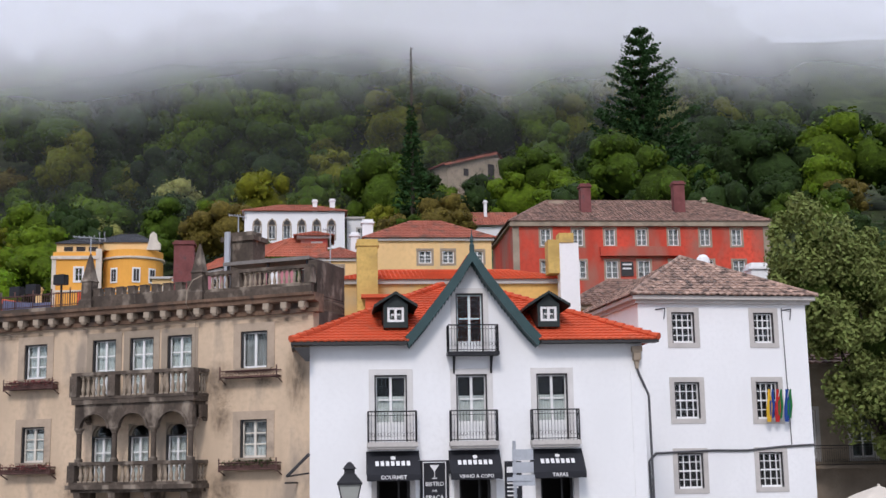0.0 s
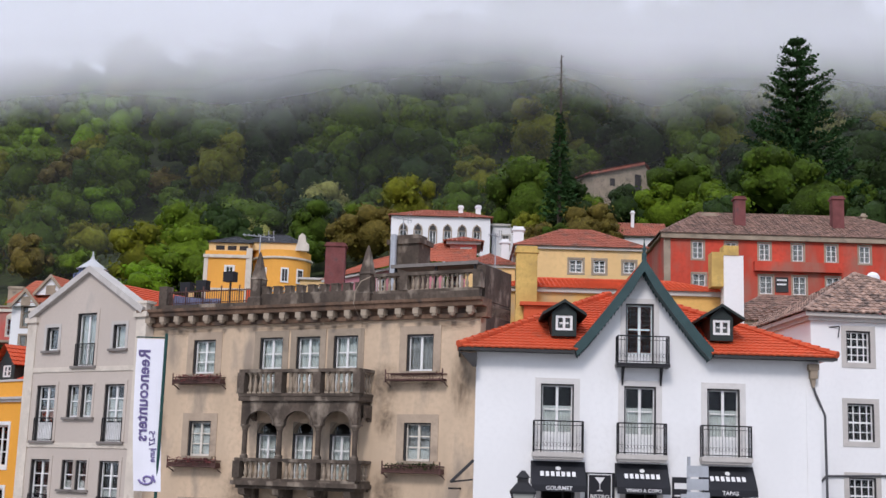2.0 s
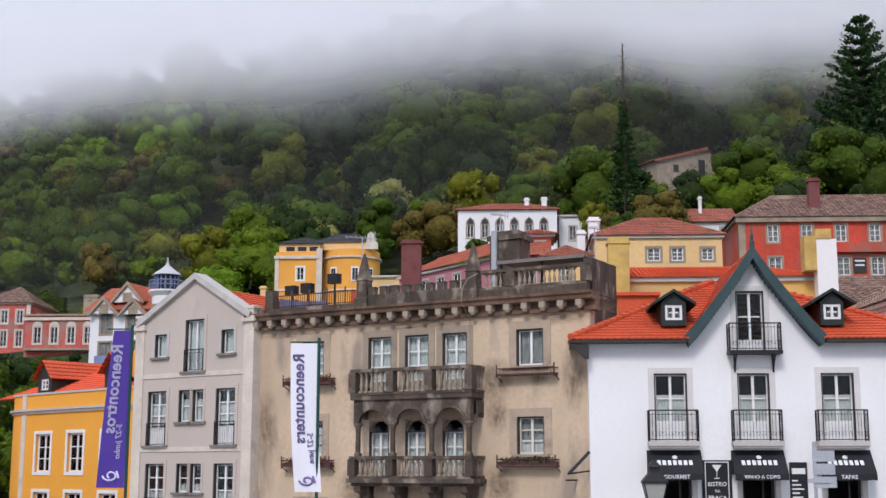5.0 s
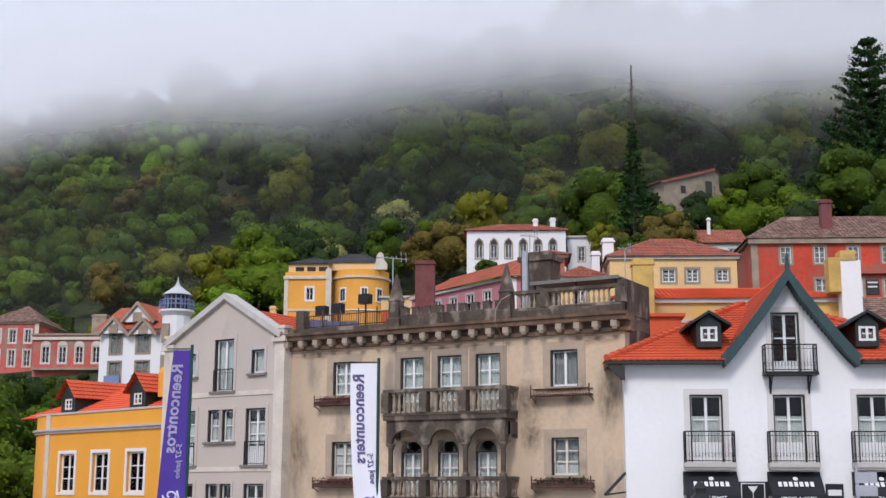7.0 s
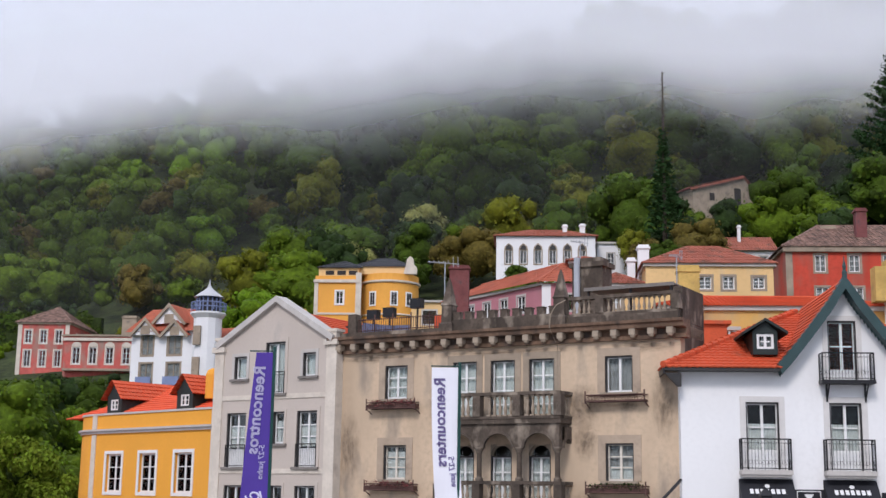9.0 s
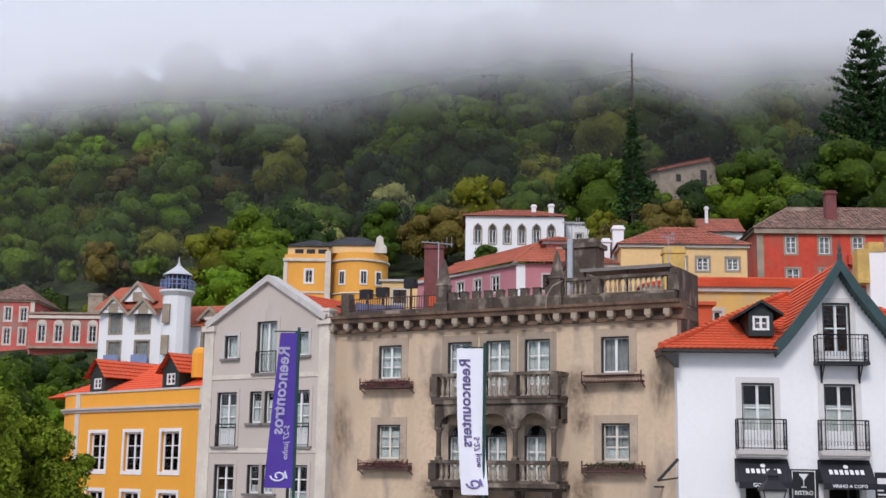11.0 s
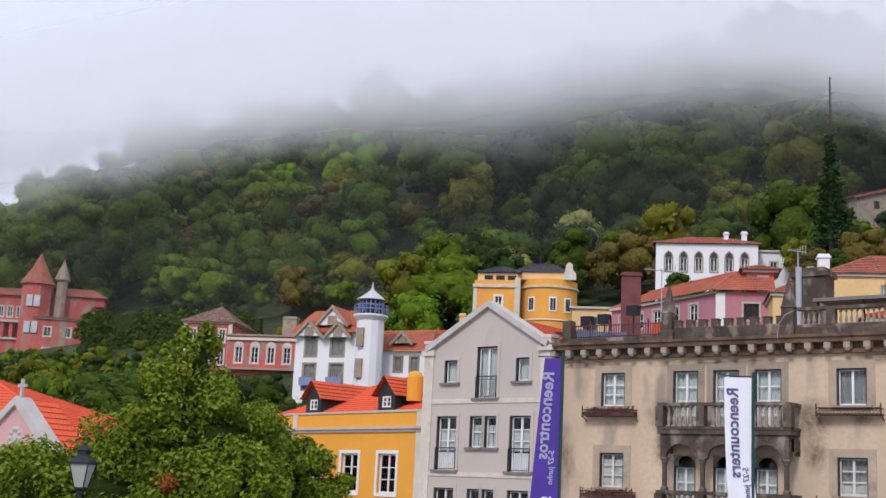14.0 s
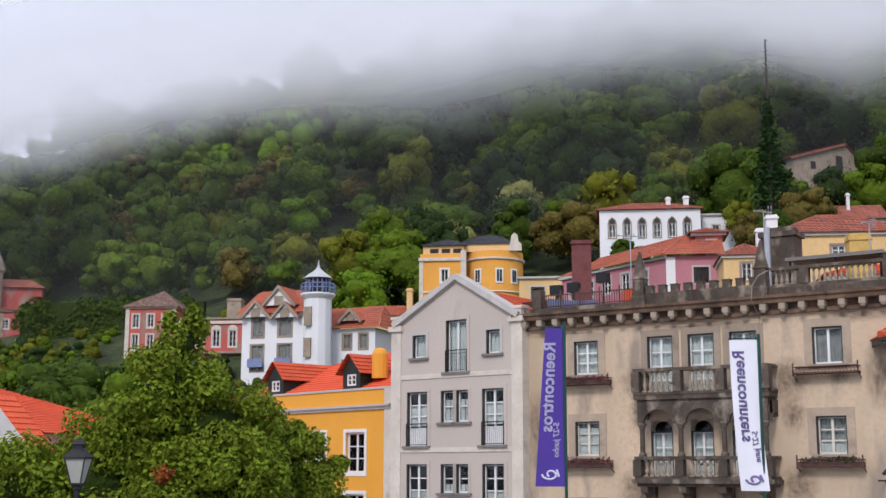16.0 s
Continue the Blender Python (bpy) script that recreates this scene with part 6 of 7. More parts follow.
roof(cr, (-5.2, 0.7, 0.9), (-5.2, 2.2, 0.9), (0, 2.2, 4.85), (0, 0.7, 4.85))
roof(cr, (3.0, 2.2, 2.1), (3.0, 0.7, 2.1), (0, 0.7, 4.85), (0, 2.2, 4.85))
part("roof", cr, TILE_BRIGHT, CH, "bright orange tiled roof")
NV = thing("church_nave", facing((-37.0, 53), (0.98, -0.2)), "pink church nave with bright orange hip roof", "church")
part("wall", boxes([(-25, 1.0, 0, 12, -1, 3.2), (-25.2, 1.2, -0.2, 12.2, 3.2, 3.4)]), CHURCHPINK, NV)
cr = bmesh.new()
hip_roof(cr, -25.5, 1.5, -0.5, 12.5, 3.4, 3.7, 12.0)
part("roof", cr, TILE_BRIGHT, NV)

# ---- street things ----
def banner(name, at, turn, w0, z0, z1, cloth, ink, big, small, label, lean=0.0, flare=0.0, tall=0.42):
    """A tall banner on a pole, seen from behind, so that its print reads mirrored."""
    b = thing(name, Matrix.Translation((at[0], at[1], 0)) @ Matrix.Rotation(radians(turn), 4, "Z"), label, "banner", "banners of the square")
    pb = bmesh.new()
    bar(pb, (0.03, 0, -1), (0.03, 0, z1 + 0.12), 0.035, 8)
    part("pole", pb, GREENPOLE, b, "green metal pole")
    arm = bmesh.new()
    bar(arm, (0.03, 0, z1 + 0.03), (-w0 - 0.02, 0, z1 + 0.03), 0.015, 5)
    part("arm", arm, GREENPOLE, b)
    cl = bmesh.new()
    nx, nz = 8, 40

    def spot(u, v, off=0.0):
        x = -w0 * u * (1 + flare * (v - 0.5)) + lean * v * v
        return Vector((x, 0.05 * math.sin(3 * u + 4 * v) * v + off, z1 - (z1 - z0) * v))

    rows = [[cl.verts.new(spot(i / nx, j / nz)) for i in range(nx + 1)] for j in range(nz + 1)]
    for r, s in zip(rows, rows[1:]):
        for i in range(nx):
            cl.faces.new((r[i], s[i], s[i + 1], r[i + 1]))
    part("cloth", cl, cloth, b)
    h = z1 - z0
    for text, size, u, v in ((big, tall, 0.68, 0.375), (small, 0.17, 0.3, 0.71)):
        # turned to read downwards, and mirrored as print is from its back
        t = words(text, Matrix.Identity(4), size, ink, b, "print", 0.001, 0.026)
        for vv in t.data.vertices:
            lx, ly = vv.co.x, vv.co.y
            q = spot(u, v + lx / h, -0.012)
            vv.co = (q.x - ly, q.y, q.z)
    cur = bmesh.new()
    pts = [spot(0.5 + 0.3 * math.cos(k * 0.62) * (1 - k / 16), 0.925 + 0.035 * math.sin(k * 0.62) * (1 - k / 20), -0.012) for k in range(13)]
    for p, q in zip(pts, pts[1:]):
        bar(cur, p, q, 0.022, 4)
    bar(cur, spot(0.28, 0.895, -0.012), spot(0.2, 0.94, -0.012), 0.025, 4)
    part("emblem", cur, ink, b, "scroll emblem")
    return b


banner("white_banner", (-6.32, 22, 0), 0, 0.58, 1.18, 4.33, WHITECLOTH, VIOLETPRINT, "Reencounters", "5-27 june", "white vertical festival banner with violet print on a green pole", 0.14, 0.0, 0.34)
banner("purple_banner", (-10.42, 22, 0), 0, 0.5, 1.26, 4.63, PURPLE, PALEPRINT, "Reencontros", "5-27 junho", "purple vertical festival banner with pale print on a green pole", 0.0, 0.5, 0.37)


def street_lamp(at, top, k):
    """A four-sided lantern on an iron post."""
    L = thing("street_lamp", pose(at[0], at[1], 0), "black iron street lamp with a four-sided frosted lantern", "street lamp", "lanterns of the square")
    pb = bmesh.new()
    lathe(pb, [(0.16, -1), (0.16, -0.7), (0.09, -0.6), (0.06, -0.2), (0.05, top - 1.0 * k), (0.08 * k, top - 0.97 * k), (0.08 * k, top - 0.93 * k), (0.04 * k, top - 0.9 * k)], 8)
    part("post", pb, IRON, L)
    q = math.pi / 4
    pb = bmesh.new()
    lathe(pb, [(0.13 * k, top - 0.86 * k), (0.27 * k, top - 0.4 * k)], 4, (0, 0, 0), q)
    part("lantern_glass", pb, LAMPGLASS, L)
    pb = bmesh.new()
    lathe(pb, [(0.31 * k, top - 0.4 * k), (0.31 * k, top - 0.36 * k), (0.2 * k, top - 0.26 * k), (0.13 * k, top - 0.2 * k), (0.13 * k, top - 0.13 * k), (0.17 * k, top - 0.12 * k), (0.1 * k, top - 0.05 * k), (0.04 * k, top)], 4, (0, 0, 0), q)
    lathe(pb, [(0.05 * k, top - 0.95 * k), (0.14 * k, top - 0.88 * k), (0.14 * k, top - 0.85 * k)], 4, (0, 0, 0), q)
    for c in range(4):
        a = q + c * math.pi / 2
        bar(pb, (0.135 * k * math.cos(a), 0.135 * k * math.sin(a), top - 0.86 * k), (0.28 * k * math.cos(a), 0.28 * k * math.sin(a), top - 0.39 * k), 0.014 * k, 4)
    part("lantern_cap", pb, IRON, L)


street_lamp((1.72, 30.5), 1.92, 1.55)
street_lamp((-19.1, 17.0), 2.15, 0.95)
SP = thing("sign_post", pose(0, 33.5, 0), "grey post with a stack of blank direction boards seen from behind", "sign post")
pb = bmesh.new()
bar(pb, (6.75, 0, -1), (6.75, 0, 2.5), 0.05, 8)
part("post", pb, GREYMETAL, SP)
for i in range(3):
    part("board", boxes([(6.68, 7.32 + 0.03 * (i == 2), -0.06, -0.03, 1.92 - 0.38 * i, 2.24 - 0.38 * i)]), GREYMETAL, SP)
part("cross_board", boxes([(6.5, 7.2, -0.1, -0.07, 1.3, 1.42)]), GREYMETAL, SP)


def antenna(name, at, z0, z1, w):
    A = thing(name, pose(at[0], at[1], 0), "thin metal television aerial on a mast", "aerial", "roof aerials")
    b = bmesh.new()
    bar(b, (0, 0, z0), (0, 0, z1), 0.025, 5)
    part("mast", b, GREYMETAL, A)
    b = bmesh.new()
    bar(b, (-w * 0.6, 0, z1), (w * 0.5, 0, z1 - 0.1), 0.02, 4)
    for k in range(7):
        x = -w * 0.55 + w * k / 6
        bar(b, (x, -0.25, z1 - 0.02 + 0.16 * (k > 4)), (x, 0.25, z1 - 0.02 - 0.16 * (k > 4)), 0.014, 3)
        bar(b, (x, 0, z1 - 0.15 * (k > 4) - 0.05), (x, 0, z1 + 0.15 * (k > 4) + 0.05), 0.014, 3)
    part("dipoles", b, GREYMETAL, A)


antenna("television_aerial", (-8.3, 46.5), 7.9, 11.2, 1.2)
antenna("television_aerial", (-2.6, 49), 7.9, 12.6, 0.7)
antenna("television_aerial", (1.3, 47), 7.9, 11.6, 0.5)
for x, up in ((-10.9, 0.0), (-10.1, 0.05), (-8.75, 0.35)):
    fl_ = thing("terrace_floodlight", SM @ pose(x, 0.9, up), "dark floodlight on a short stand", "floodlight", "terrace floodlights")
    part("stand", boxes([(-0.03, 0.03, -0.03, 0.03, 7.9, 8.9)]), IRON, fl_)
    part("head", boxes([(-0.25, 0.25, -0.2, 0.12, 8.9, 9.3)]), IRON, fl_)
PA = thing("terrace_chair", SM @ pose(-7.5, 0.9, 7.9), "orange-red plastic chair on the roof terrace", "chair")
part("seat", boxes([(-0.25, 0.25, -0.25, 0.25, 0.42, 0.46)]), TILE_BRIGHT, PA)
part("backrest", boxes([(-0.27, 0.27, -0.28, -0.24, 0.46, 0.95)]), TILE_BRIGHT, PA)
for x in (-0.22, 0.22):
    for y in (-0.22, 0.22):
        part("leg", boxes([(x - 0.02, x + 0.02, y - 0.02, y + 0.02, 0, 0.42)]), TILE_BRIGHT, PA)
DR = thing("hung_cloth", SM @ pose(0, 0, 0), "faded blue cloth hung along the terrace fence", "cloth")
db_ = bmesh.new()
dn = 24
dl = [[db_.verts.new((-10.9 + 2.3 * i / dn, 0.04 + 0.03 * math.sin(i * 1.9), z + (0.22 * (1 - i / dn) ** 2 if z > 8.4 else 0))) for i in range(dn + 1)] for z in (8.24, 8.45)]
for i in range(dn):
    db_.faces.new((dl[0][i], dl[0][i + 1], dl[1][i + 1], dl[1][i]))
part("cloth", db_, BLUEWOOD, DR)


SH = far_house("shaded_house", pose(0, 58, 0), "grey house in the shade of the trees with an iron balcony", 22.5, 36, 6, -1, 6.5, GREYSTONE, TILE_OLD, 1.5, [(24.6, 25.8, 2.0, 4.4), (27.6, 28.8, 2.0, 4.4)], curtain=CURTAIN_GREY)
railing("balcony_rail", SH, 24.2, 29.2, -0.8, -0.01, 1.6, 2.6)
part("balcony_slab", boxes([(24.1, 29.3, -0.85, 0, 1.45, 1.6)]), GREYSTONE, SH)
for px, py in ((21.6, 41.5), (24.4, 42.5)):
    um = thing("cafe_parasol", pose(px, py, 0), "cream cafe parasol over the terrace", "parasol", "parasols of the cafe")
    pb = bmesh.new()
    lathe(pb, [(1.7, 0.05), (1.7, 0.2), (0.9, 0.55), (0.06, 0.82), (0.04, 0.9)], 8)
    part("canopy", pb, CREAMSTONE, um)
    pb = bmesh.new()
    bar(pb, (0, 0, -1), (0, 0, 0.5), 0.03, 6)
    part("pole", pb, WHITEWOOD, um)


# ---- trees ----
def leaves(bm, rnd, centre, radii, count, size, mat_index=0, hollow=0.55, cards=None):
    """Leaf blades scattered through the outer part of a lobe."""
    for _ in range(count):
        d = Vector((rnd.gauss(0, 1), rnd.gauss(0, 1), rnd.gauss(0, 1)))
        if d.length < 1e-4:
            continue
        d.normalize()
        r = hollow + (1 - hollow) * rnd.random() ** 0.6
        p = Vector((centre[0] + d.x * radii[0] * r, centre[1] + d.y * radii[1] * r, centre[2] + d.z * radii[2] * r))
        nrm = (d + Vector((rnd.uniform(-1, 1), rnd.uniform(-1, 1), rnd.uniform(-0.4, 1)))).normalized()
        q = nrm.to_track_quat("Z", "Y") @ Euler((0, 0, rnd.uniform(0, 6.3))).to_quaternion()
        s = size * rnd.uniform(0.6, 1.3)
        f = bm.faces.new([bm.verts.new(p + q @ Vector(v)) for v in ((-s, 0, 0), (0, -s * 0.55, 0.1 * s), (s, 0, 0), (0, s * 0.55, 0.1 * s))])
        f.material_index = mat_index


def tree(name, at, lobes, count, size, leaf, label, trunk=0.2, seed=1):
    """A tapered trunk, a limb to each lobe and a crown of single leaves around dark cores."""
    rnd = random.Random(seed)
    t = thing(name, pose(*at), label, "tree")
    bm = bmesh.new()
    low = min(l[2] - l[5] * 0.6 for l in lobes)
    fork = Vector((0, 0, max(0.8, low + 0.3)))
    bar(bm, (0, 0, -0.3), fork, trunk, 8, trunk * 0.75)
    for l in lobes:
        c = Vector(l[:3])
        mid = fork.lerp(c, 0.55) + Vector((rnd.uniform(-0.1, 0.1), rnd.uniform(-0.1, 0.1), 0.05))
        bar(bm, fork, mid, trunk * 0.5, 6, trunk * 0.3), bar(bm, mid, c, trunk * 0.3, 5, trunk * 0.08)
    part("trunk", bm, BARK, t)
    bm = bmesh.new()
    vol = sum(l[3] * l[4] + l[4] * l[5] for l in lobes)
    for l in lobes:
        n = int(count * (l[3] * l[4] + l[4] * l[5]) / vol)
        for k in range(20):
            d = Vector((rnd.gauss(0, 1), rnd.gauss(0, 1), rnd.gauss(0, 1))).normalized()
            rr = rnd.uniform(0.22, 0.52)
            s = 1.12 - rr * 0.75
            c = (l[0] + d.x * l[3] * s, l[1] + d.y * l[4] * s, l[2] + d.z * l[5] * s)
            leaves(bm, rnd, c, (l[3] * rr, l[4] * rr, l[5] * rr), n // 20, size * rnd.uniform(0.85, 1.2), 0, 0.3)
    # Solid cores whose darker green paints the shade inside the crown.
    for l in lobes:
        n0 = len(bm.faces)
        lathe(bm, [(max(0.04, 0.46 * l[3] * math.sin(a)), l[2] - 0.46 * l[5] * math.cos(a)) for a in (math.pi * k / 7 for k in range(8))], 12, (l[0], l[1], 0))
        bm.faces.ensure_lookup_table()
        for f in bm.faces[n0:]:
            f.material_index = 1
    part("crown", bm, [leaf, SHADECORE], t)
    return t


PT = tree("plane_tree", (-18.8, 21.5, -1), [(0.1, 0, 5.3, 0.55, 0.6, 0.8), (-0.2, 0, 4.3, 1.2, 1.2, 1.0), (0.7, 0.2, 3.5, 1.5, 1.3, 1.1), (-1.1, 0.2, 3.4, 1.3, 1.3, 1.0), (1.2, 0, 2.3, 1.2, 1.2, 1.2), (-1.6, -0.2, 2.2, 1.5, 1.3, 1.2), (0.2, -0.2, 2.2, 1.6, 1.3, 1.2), (-3.2, -0.2, 2.1, 1.4, 1.2, 1.2), (-4.6, -0.1, 1.4, 1.4, 1.2, 1.1), (-5.8, 0, 1.2, 1.4, 1.2, 1.0)],
     82000, 0.062, NEARLEAF, "leafy green plane tree with an uneven pointed crown", 0.22, 5)
wl = bmesh.new()
leaves(wl, random.Random(4), (0.25, -1.5, 2.5), (0.24, 0.2, 0.2), 130, 0.075, 0, 0.1)
part("withered_leaves", wl, RUSTLEAF, PT, "rust-brown withered leaves")
tree("young_plane_tree", (-16.95, 24.6, -0.9), [(0, 0, 2.9, 0.8, 0.8, 0.8), (-0.6, 0, 2.1, 0.9, 0.9, 0.9), (0.6, 0, 2.0, 0.95, 0.9, 0.9), (0, 0, 1.2, 1.1, 1.0, 0.8)],
     32000, 0.062, NEARLEAF, "young leafy plane tree", 0.12, 9)
tree("silver_lime_tree", (28.0, 54, -1), [(-3.3, 0, 12.9, 2.0, 2.0, 2.7), (-3.7, -0.5, 10.6, 2.0, 2.0, 2.0), (-1.6, -0.5, 11.2, 2.2, 2.0, 2.2), (0.9, 0, 11.6, 2.3, 2.2, 2.6), (4.3, 0, 11.0, 2.8, 2.4, 3.0), (-1.3, -1, 8.4, 2.5, 2.2, 2.3), (2.2, -1, 8.4, 3.0, 2.4, 2.6), (5.4, -0.5, 7.4, 2.8, 2.4, 2.8), (-0.7, -1, 5.6, 2.6, 2.2, 2.2), (2.8, -1, 5.2, 3.2, 2.4, 2.6), (1.6, -1, 3.0, 2.6, 2.0, 1.8), (5.4, -1, 3.4, 2.6, 2.0, 2.2)],
     88000, 0.13, SILVERLEAF, "tall lime tree with dense silvery-green leaves", 0.4, 12)

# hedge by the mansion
# The box is a core; shade between the leaves is in its colour.
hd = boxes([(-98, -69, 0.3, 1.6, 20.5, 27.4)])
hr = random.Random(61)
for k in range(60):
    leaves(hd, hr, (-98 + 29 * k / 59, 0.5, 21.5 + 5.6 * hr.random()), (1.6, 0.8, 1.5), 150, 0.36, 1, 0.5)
HG = part("clipped_hedge", hd, [SHADECORE, GREENS[0]])
HG.matrix_basis = pose(0, 181, 0)
tagged(HG, "long dark green hedge along the terrace wall", "hedge", kind="stuff")

# pine with tiered boughs
rnd = random.Random(21)
AR = thing("norfolk_pine", pose(45.6, 165, 0), "tall dark tiered pine on the hillside", "tree")
bm = bmesh.new()
bar(bm, (0, 0, 33), (0, 0, 63), 0.5, 8, 0.06)
part("trunk", bm, BARK, AR)
bm = bmesh.new()
for k in range(19):
    z = 62.4 - k * 1.45
    t = k / 18
    reach = 0.9 + 10.0 * t ** 0.78
    for j in range(6 + k // 4):
        a = 2 * math.pi * (j + rnd.random() * 0.6) / (6 + k // 4)
        rr = reach * rnd.uniform(0.75, 1.15)
        n = int(8 + rr * 4)
        for i in range(n):
            s = (i + 1) / n
            lift = 0.3 * rr * s ** 2.2 - 0.2 * rr * s * t
            p = Vector((rr * s * math.cos(a), rr * s * math.sin(a), z + lift))
            for _ in range(6):
                q = p + Vector((rnd.gauss(0, 0.3), rnd.gauss(0, 0.3), rnd.gauss(0, 0.12) + 0.25 * s))
                d = [Vector((rnd.uniform(-1, 1), rnd.uniform(-1, 1), rnd.uniform(-0.2, 0.9))).normalized() * 0.5 for _ in range(2)]
                bm.faces.new([bm.verts.new(v) for v in (q - d[0] * 0.5, q + d[1] * 0.5, q + d[0] * 0.5, q - d[1] * 0.4)])
part("foliage", bm, NEEDLE, AR)
# half-dead spire
SPR = thing("dying_spruce", pose(12.8, 160, 0), "half-dead spruce with a bare pointed top", "tree")
bm = bmesh.new()
bar(bm, (0, 0, 30), (0, 0, 58.2), 0.35, 6, 0.08)
for k in range(60):
    z = 57.8 - k * 0.25
    r = 0.2 + 0.02 * k + rnd.uniform(0, 0.3)
    a = rnd.uniform(0, 6.3)
    bar(bm, (0, 0, z), (r * math.cos(a), r * math.sin(a), z + 0.15), 0.06, 3, 0.03)
part("trunk", bm, BARK, SPR)
bm = bmesh.new()
for k in range(1300):
    t = rnd.random() ** 0.6
    z = 50.5 - 14.5 * t
    r = (0.25 + 2.3 * t) * rnd.uniform(0.3, 1.1)
    a = rnd.uniform(0, 6.3)
    p = Vector((r * math.cos(a), r * math.sin(a), z))
    d = [Vector((rnd.uniform(-1, 1), rnd.uniform(-1, 1), rnd.uniform(-0.6, 0.4))).normalized() * 0.45 for _ in range(2)]
    bm.faces.new([bm.verts.new(v) for v in (p - d[0], p + d[1] * 0.5, p + d[0], p - d[1] * 0.5)])
part("foliage", bm, NEEDLE, SPR)

# ---- the wooded hillside ----
HOUSES = [(17, 46, 100, 126), (-1, 15, 94, 108), (-11, 10, 158, 172), (-34, -8, 144, 164), (-55, -29, 138, 158), (-78, -50, 156, 176), (-128, -95, 180, 202), (19, 32, 190, 199),
          (-15, 3, 98, 112), (19, 30, 157, 168), (-100, -71, 179, 186)]


def crown_template(seed, lobes, cards):
    """Unit crown: lumpy tufts with a fringe of blades. Returns blade quads, and the tufts' points and faces."""
    r = np.random.RandomState(seed)
    cs = [(0, 0, 0.05, 0.72)]
    for _ in range(lobes):
        a, e, k = r.uniform(0, 2 * np.pi), r.uniform(-0.5, 1.35), r.uniform(0.5, 0.8)
        cs.append((k * np.cos(a) * np.cos(e), k * np.sin(a) * np.cos(e), 1.1 * k * np.sin(e), r.uniform(0.16, 0.4)))
    quads, pts, faces = [], [], []
    K, M = 7, 4
    for c in cs:
        n = int(cards * (2.2 if c[3] > 0.6 else 0.45 + 2.2 * c[3]))
        d = r.normal(size=(n, 3))
        d /= np.linalg.norm(d, axis=1)[:, None]
        p = np.array(c[:3]) + d * c[3] * r.uniform(0.86, 1.3, (n, 1)) * [1, 1, 0.85]
        nn = d + [0, 0, 0.35] + r.normal(size=(n, 3)) * 0.5
        nn /= np.linalg.norm(nn, axis=1)[:, None]
        u = np.cross(nn, r.normal(size=(n, 3)))
        u /= np.linalg.norm(u, axis=1)[:, None] + 1e-6
        v = np.cross(nn, u)
        s = r.uniform(0.026, 0.062, (n, 1))
        quads.append(np.stack([p - u * s, p - v * s * 0.75, p + u * s, p + v * s * 0.75], 1))
        o = len(pts)
        for i in range(M + 1):
            th = np.pi * (0.04 + 0.92 * i / M)
            for j in range(K):
                ph = 2 * np.pi * (j + 0.5 * (i % 2)) / K
                q = c[3] * r.uniform(0.72, 1.06)
                pts.append((c[0] + q * np.sin(th) * np.cos(ph), c[1] + q * np.sin(th) * np.sin(ph), c[2] + 0.85 * q * np.cos(th)))
        for i in range(M):
            for j in range(K):
                faces.append((o + i * K + j, o + (i + 1) * K + j, o + (i + 1) * K + (j + 1) % K, o + i * K + (j + 1) % K))
    return np.concatenate(quads), np.array(pts), np.array(faces)


TEMPL = [crown_template(100 + i, 13 + i % 5, 50) for i in range(7)] + [crown_template(200 + i, 4, 44) for i in range(2)]
rnd = random.Random(77)
blocks, loops_, mats_, smooth_, total = [], [], [], [], 0


def plant(x, y, size, tall, mi, tmpl, z=None):
    global total
    z = hill(x, y) + tall if z is None else z
    a = rnd.uniform(0, 6.3)
    ca, sa = math.cos(a), math.sin(a)
    rot = np.array([[ca, -sa, 0], [sa, ca, 0], [0, 0, 1]])
    grow = [size, size, size * rnd.uniform(0.85, 1.3)]
    quads, pts, faces = TEMPL[tmpl]
    for co, idx, m, sm in ((quads.reshape(-1, 3), np.arange(len(quads) * 4).reshape(-1, 4), mi, False), (pts, faces, mi + 7, True)):
        blocks.append((co @ rot.T) * grow + [x, y, z])
        loops_.append((idx + total).ravel())
        mats_.extend([m] * len(idx))
        smooth_.extend([sm] * len(idx))
        total += len(co)


# what is kept clear below each house, so that it looks out over the square: x range, y, height of the lowest open part
OUTLOOK = [(-124, -97, 190, 20.5), (-75.5, -52, 163, 17.5), (-53, -33, 141, 12.0), (-33, -19, 153, 22.5), (-10, 9.5, 161, 31.5), (22, 30, 192, 48.3), (20, 28, 159, 30.5), (-20, 16, 96, 14.0), (18, 45, 112, 17.0)]


def blocks_view(x, y, r, z):
    for a, b, d, low in OUTLOOK:
        if y < d:
            k = (d + 5.5) / (y + 5.5)
            if a - r * k * 0.8 < -5 + (x + 5) * k < b + r * k * 0.8 and 1.5 + (z + r * 0.9 - 1.5) * k > low:
                return True
    return False


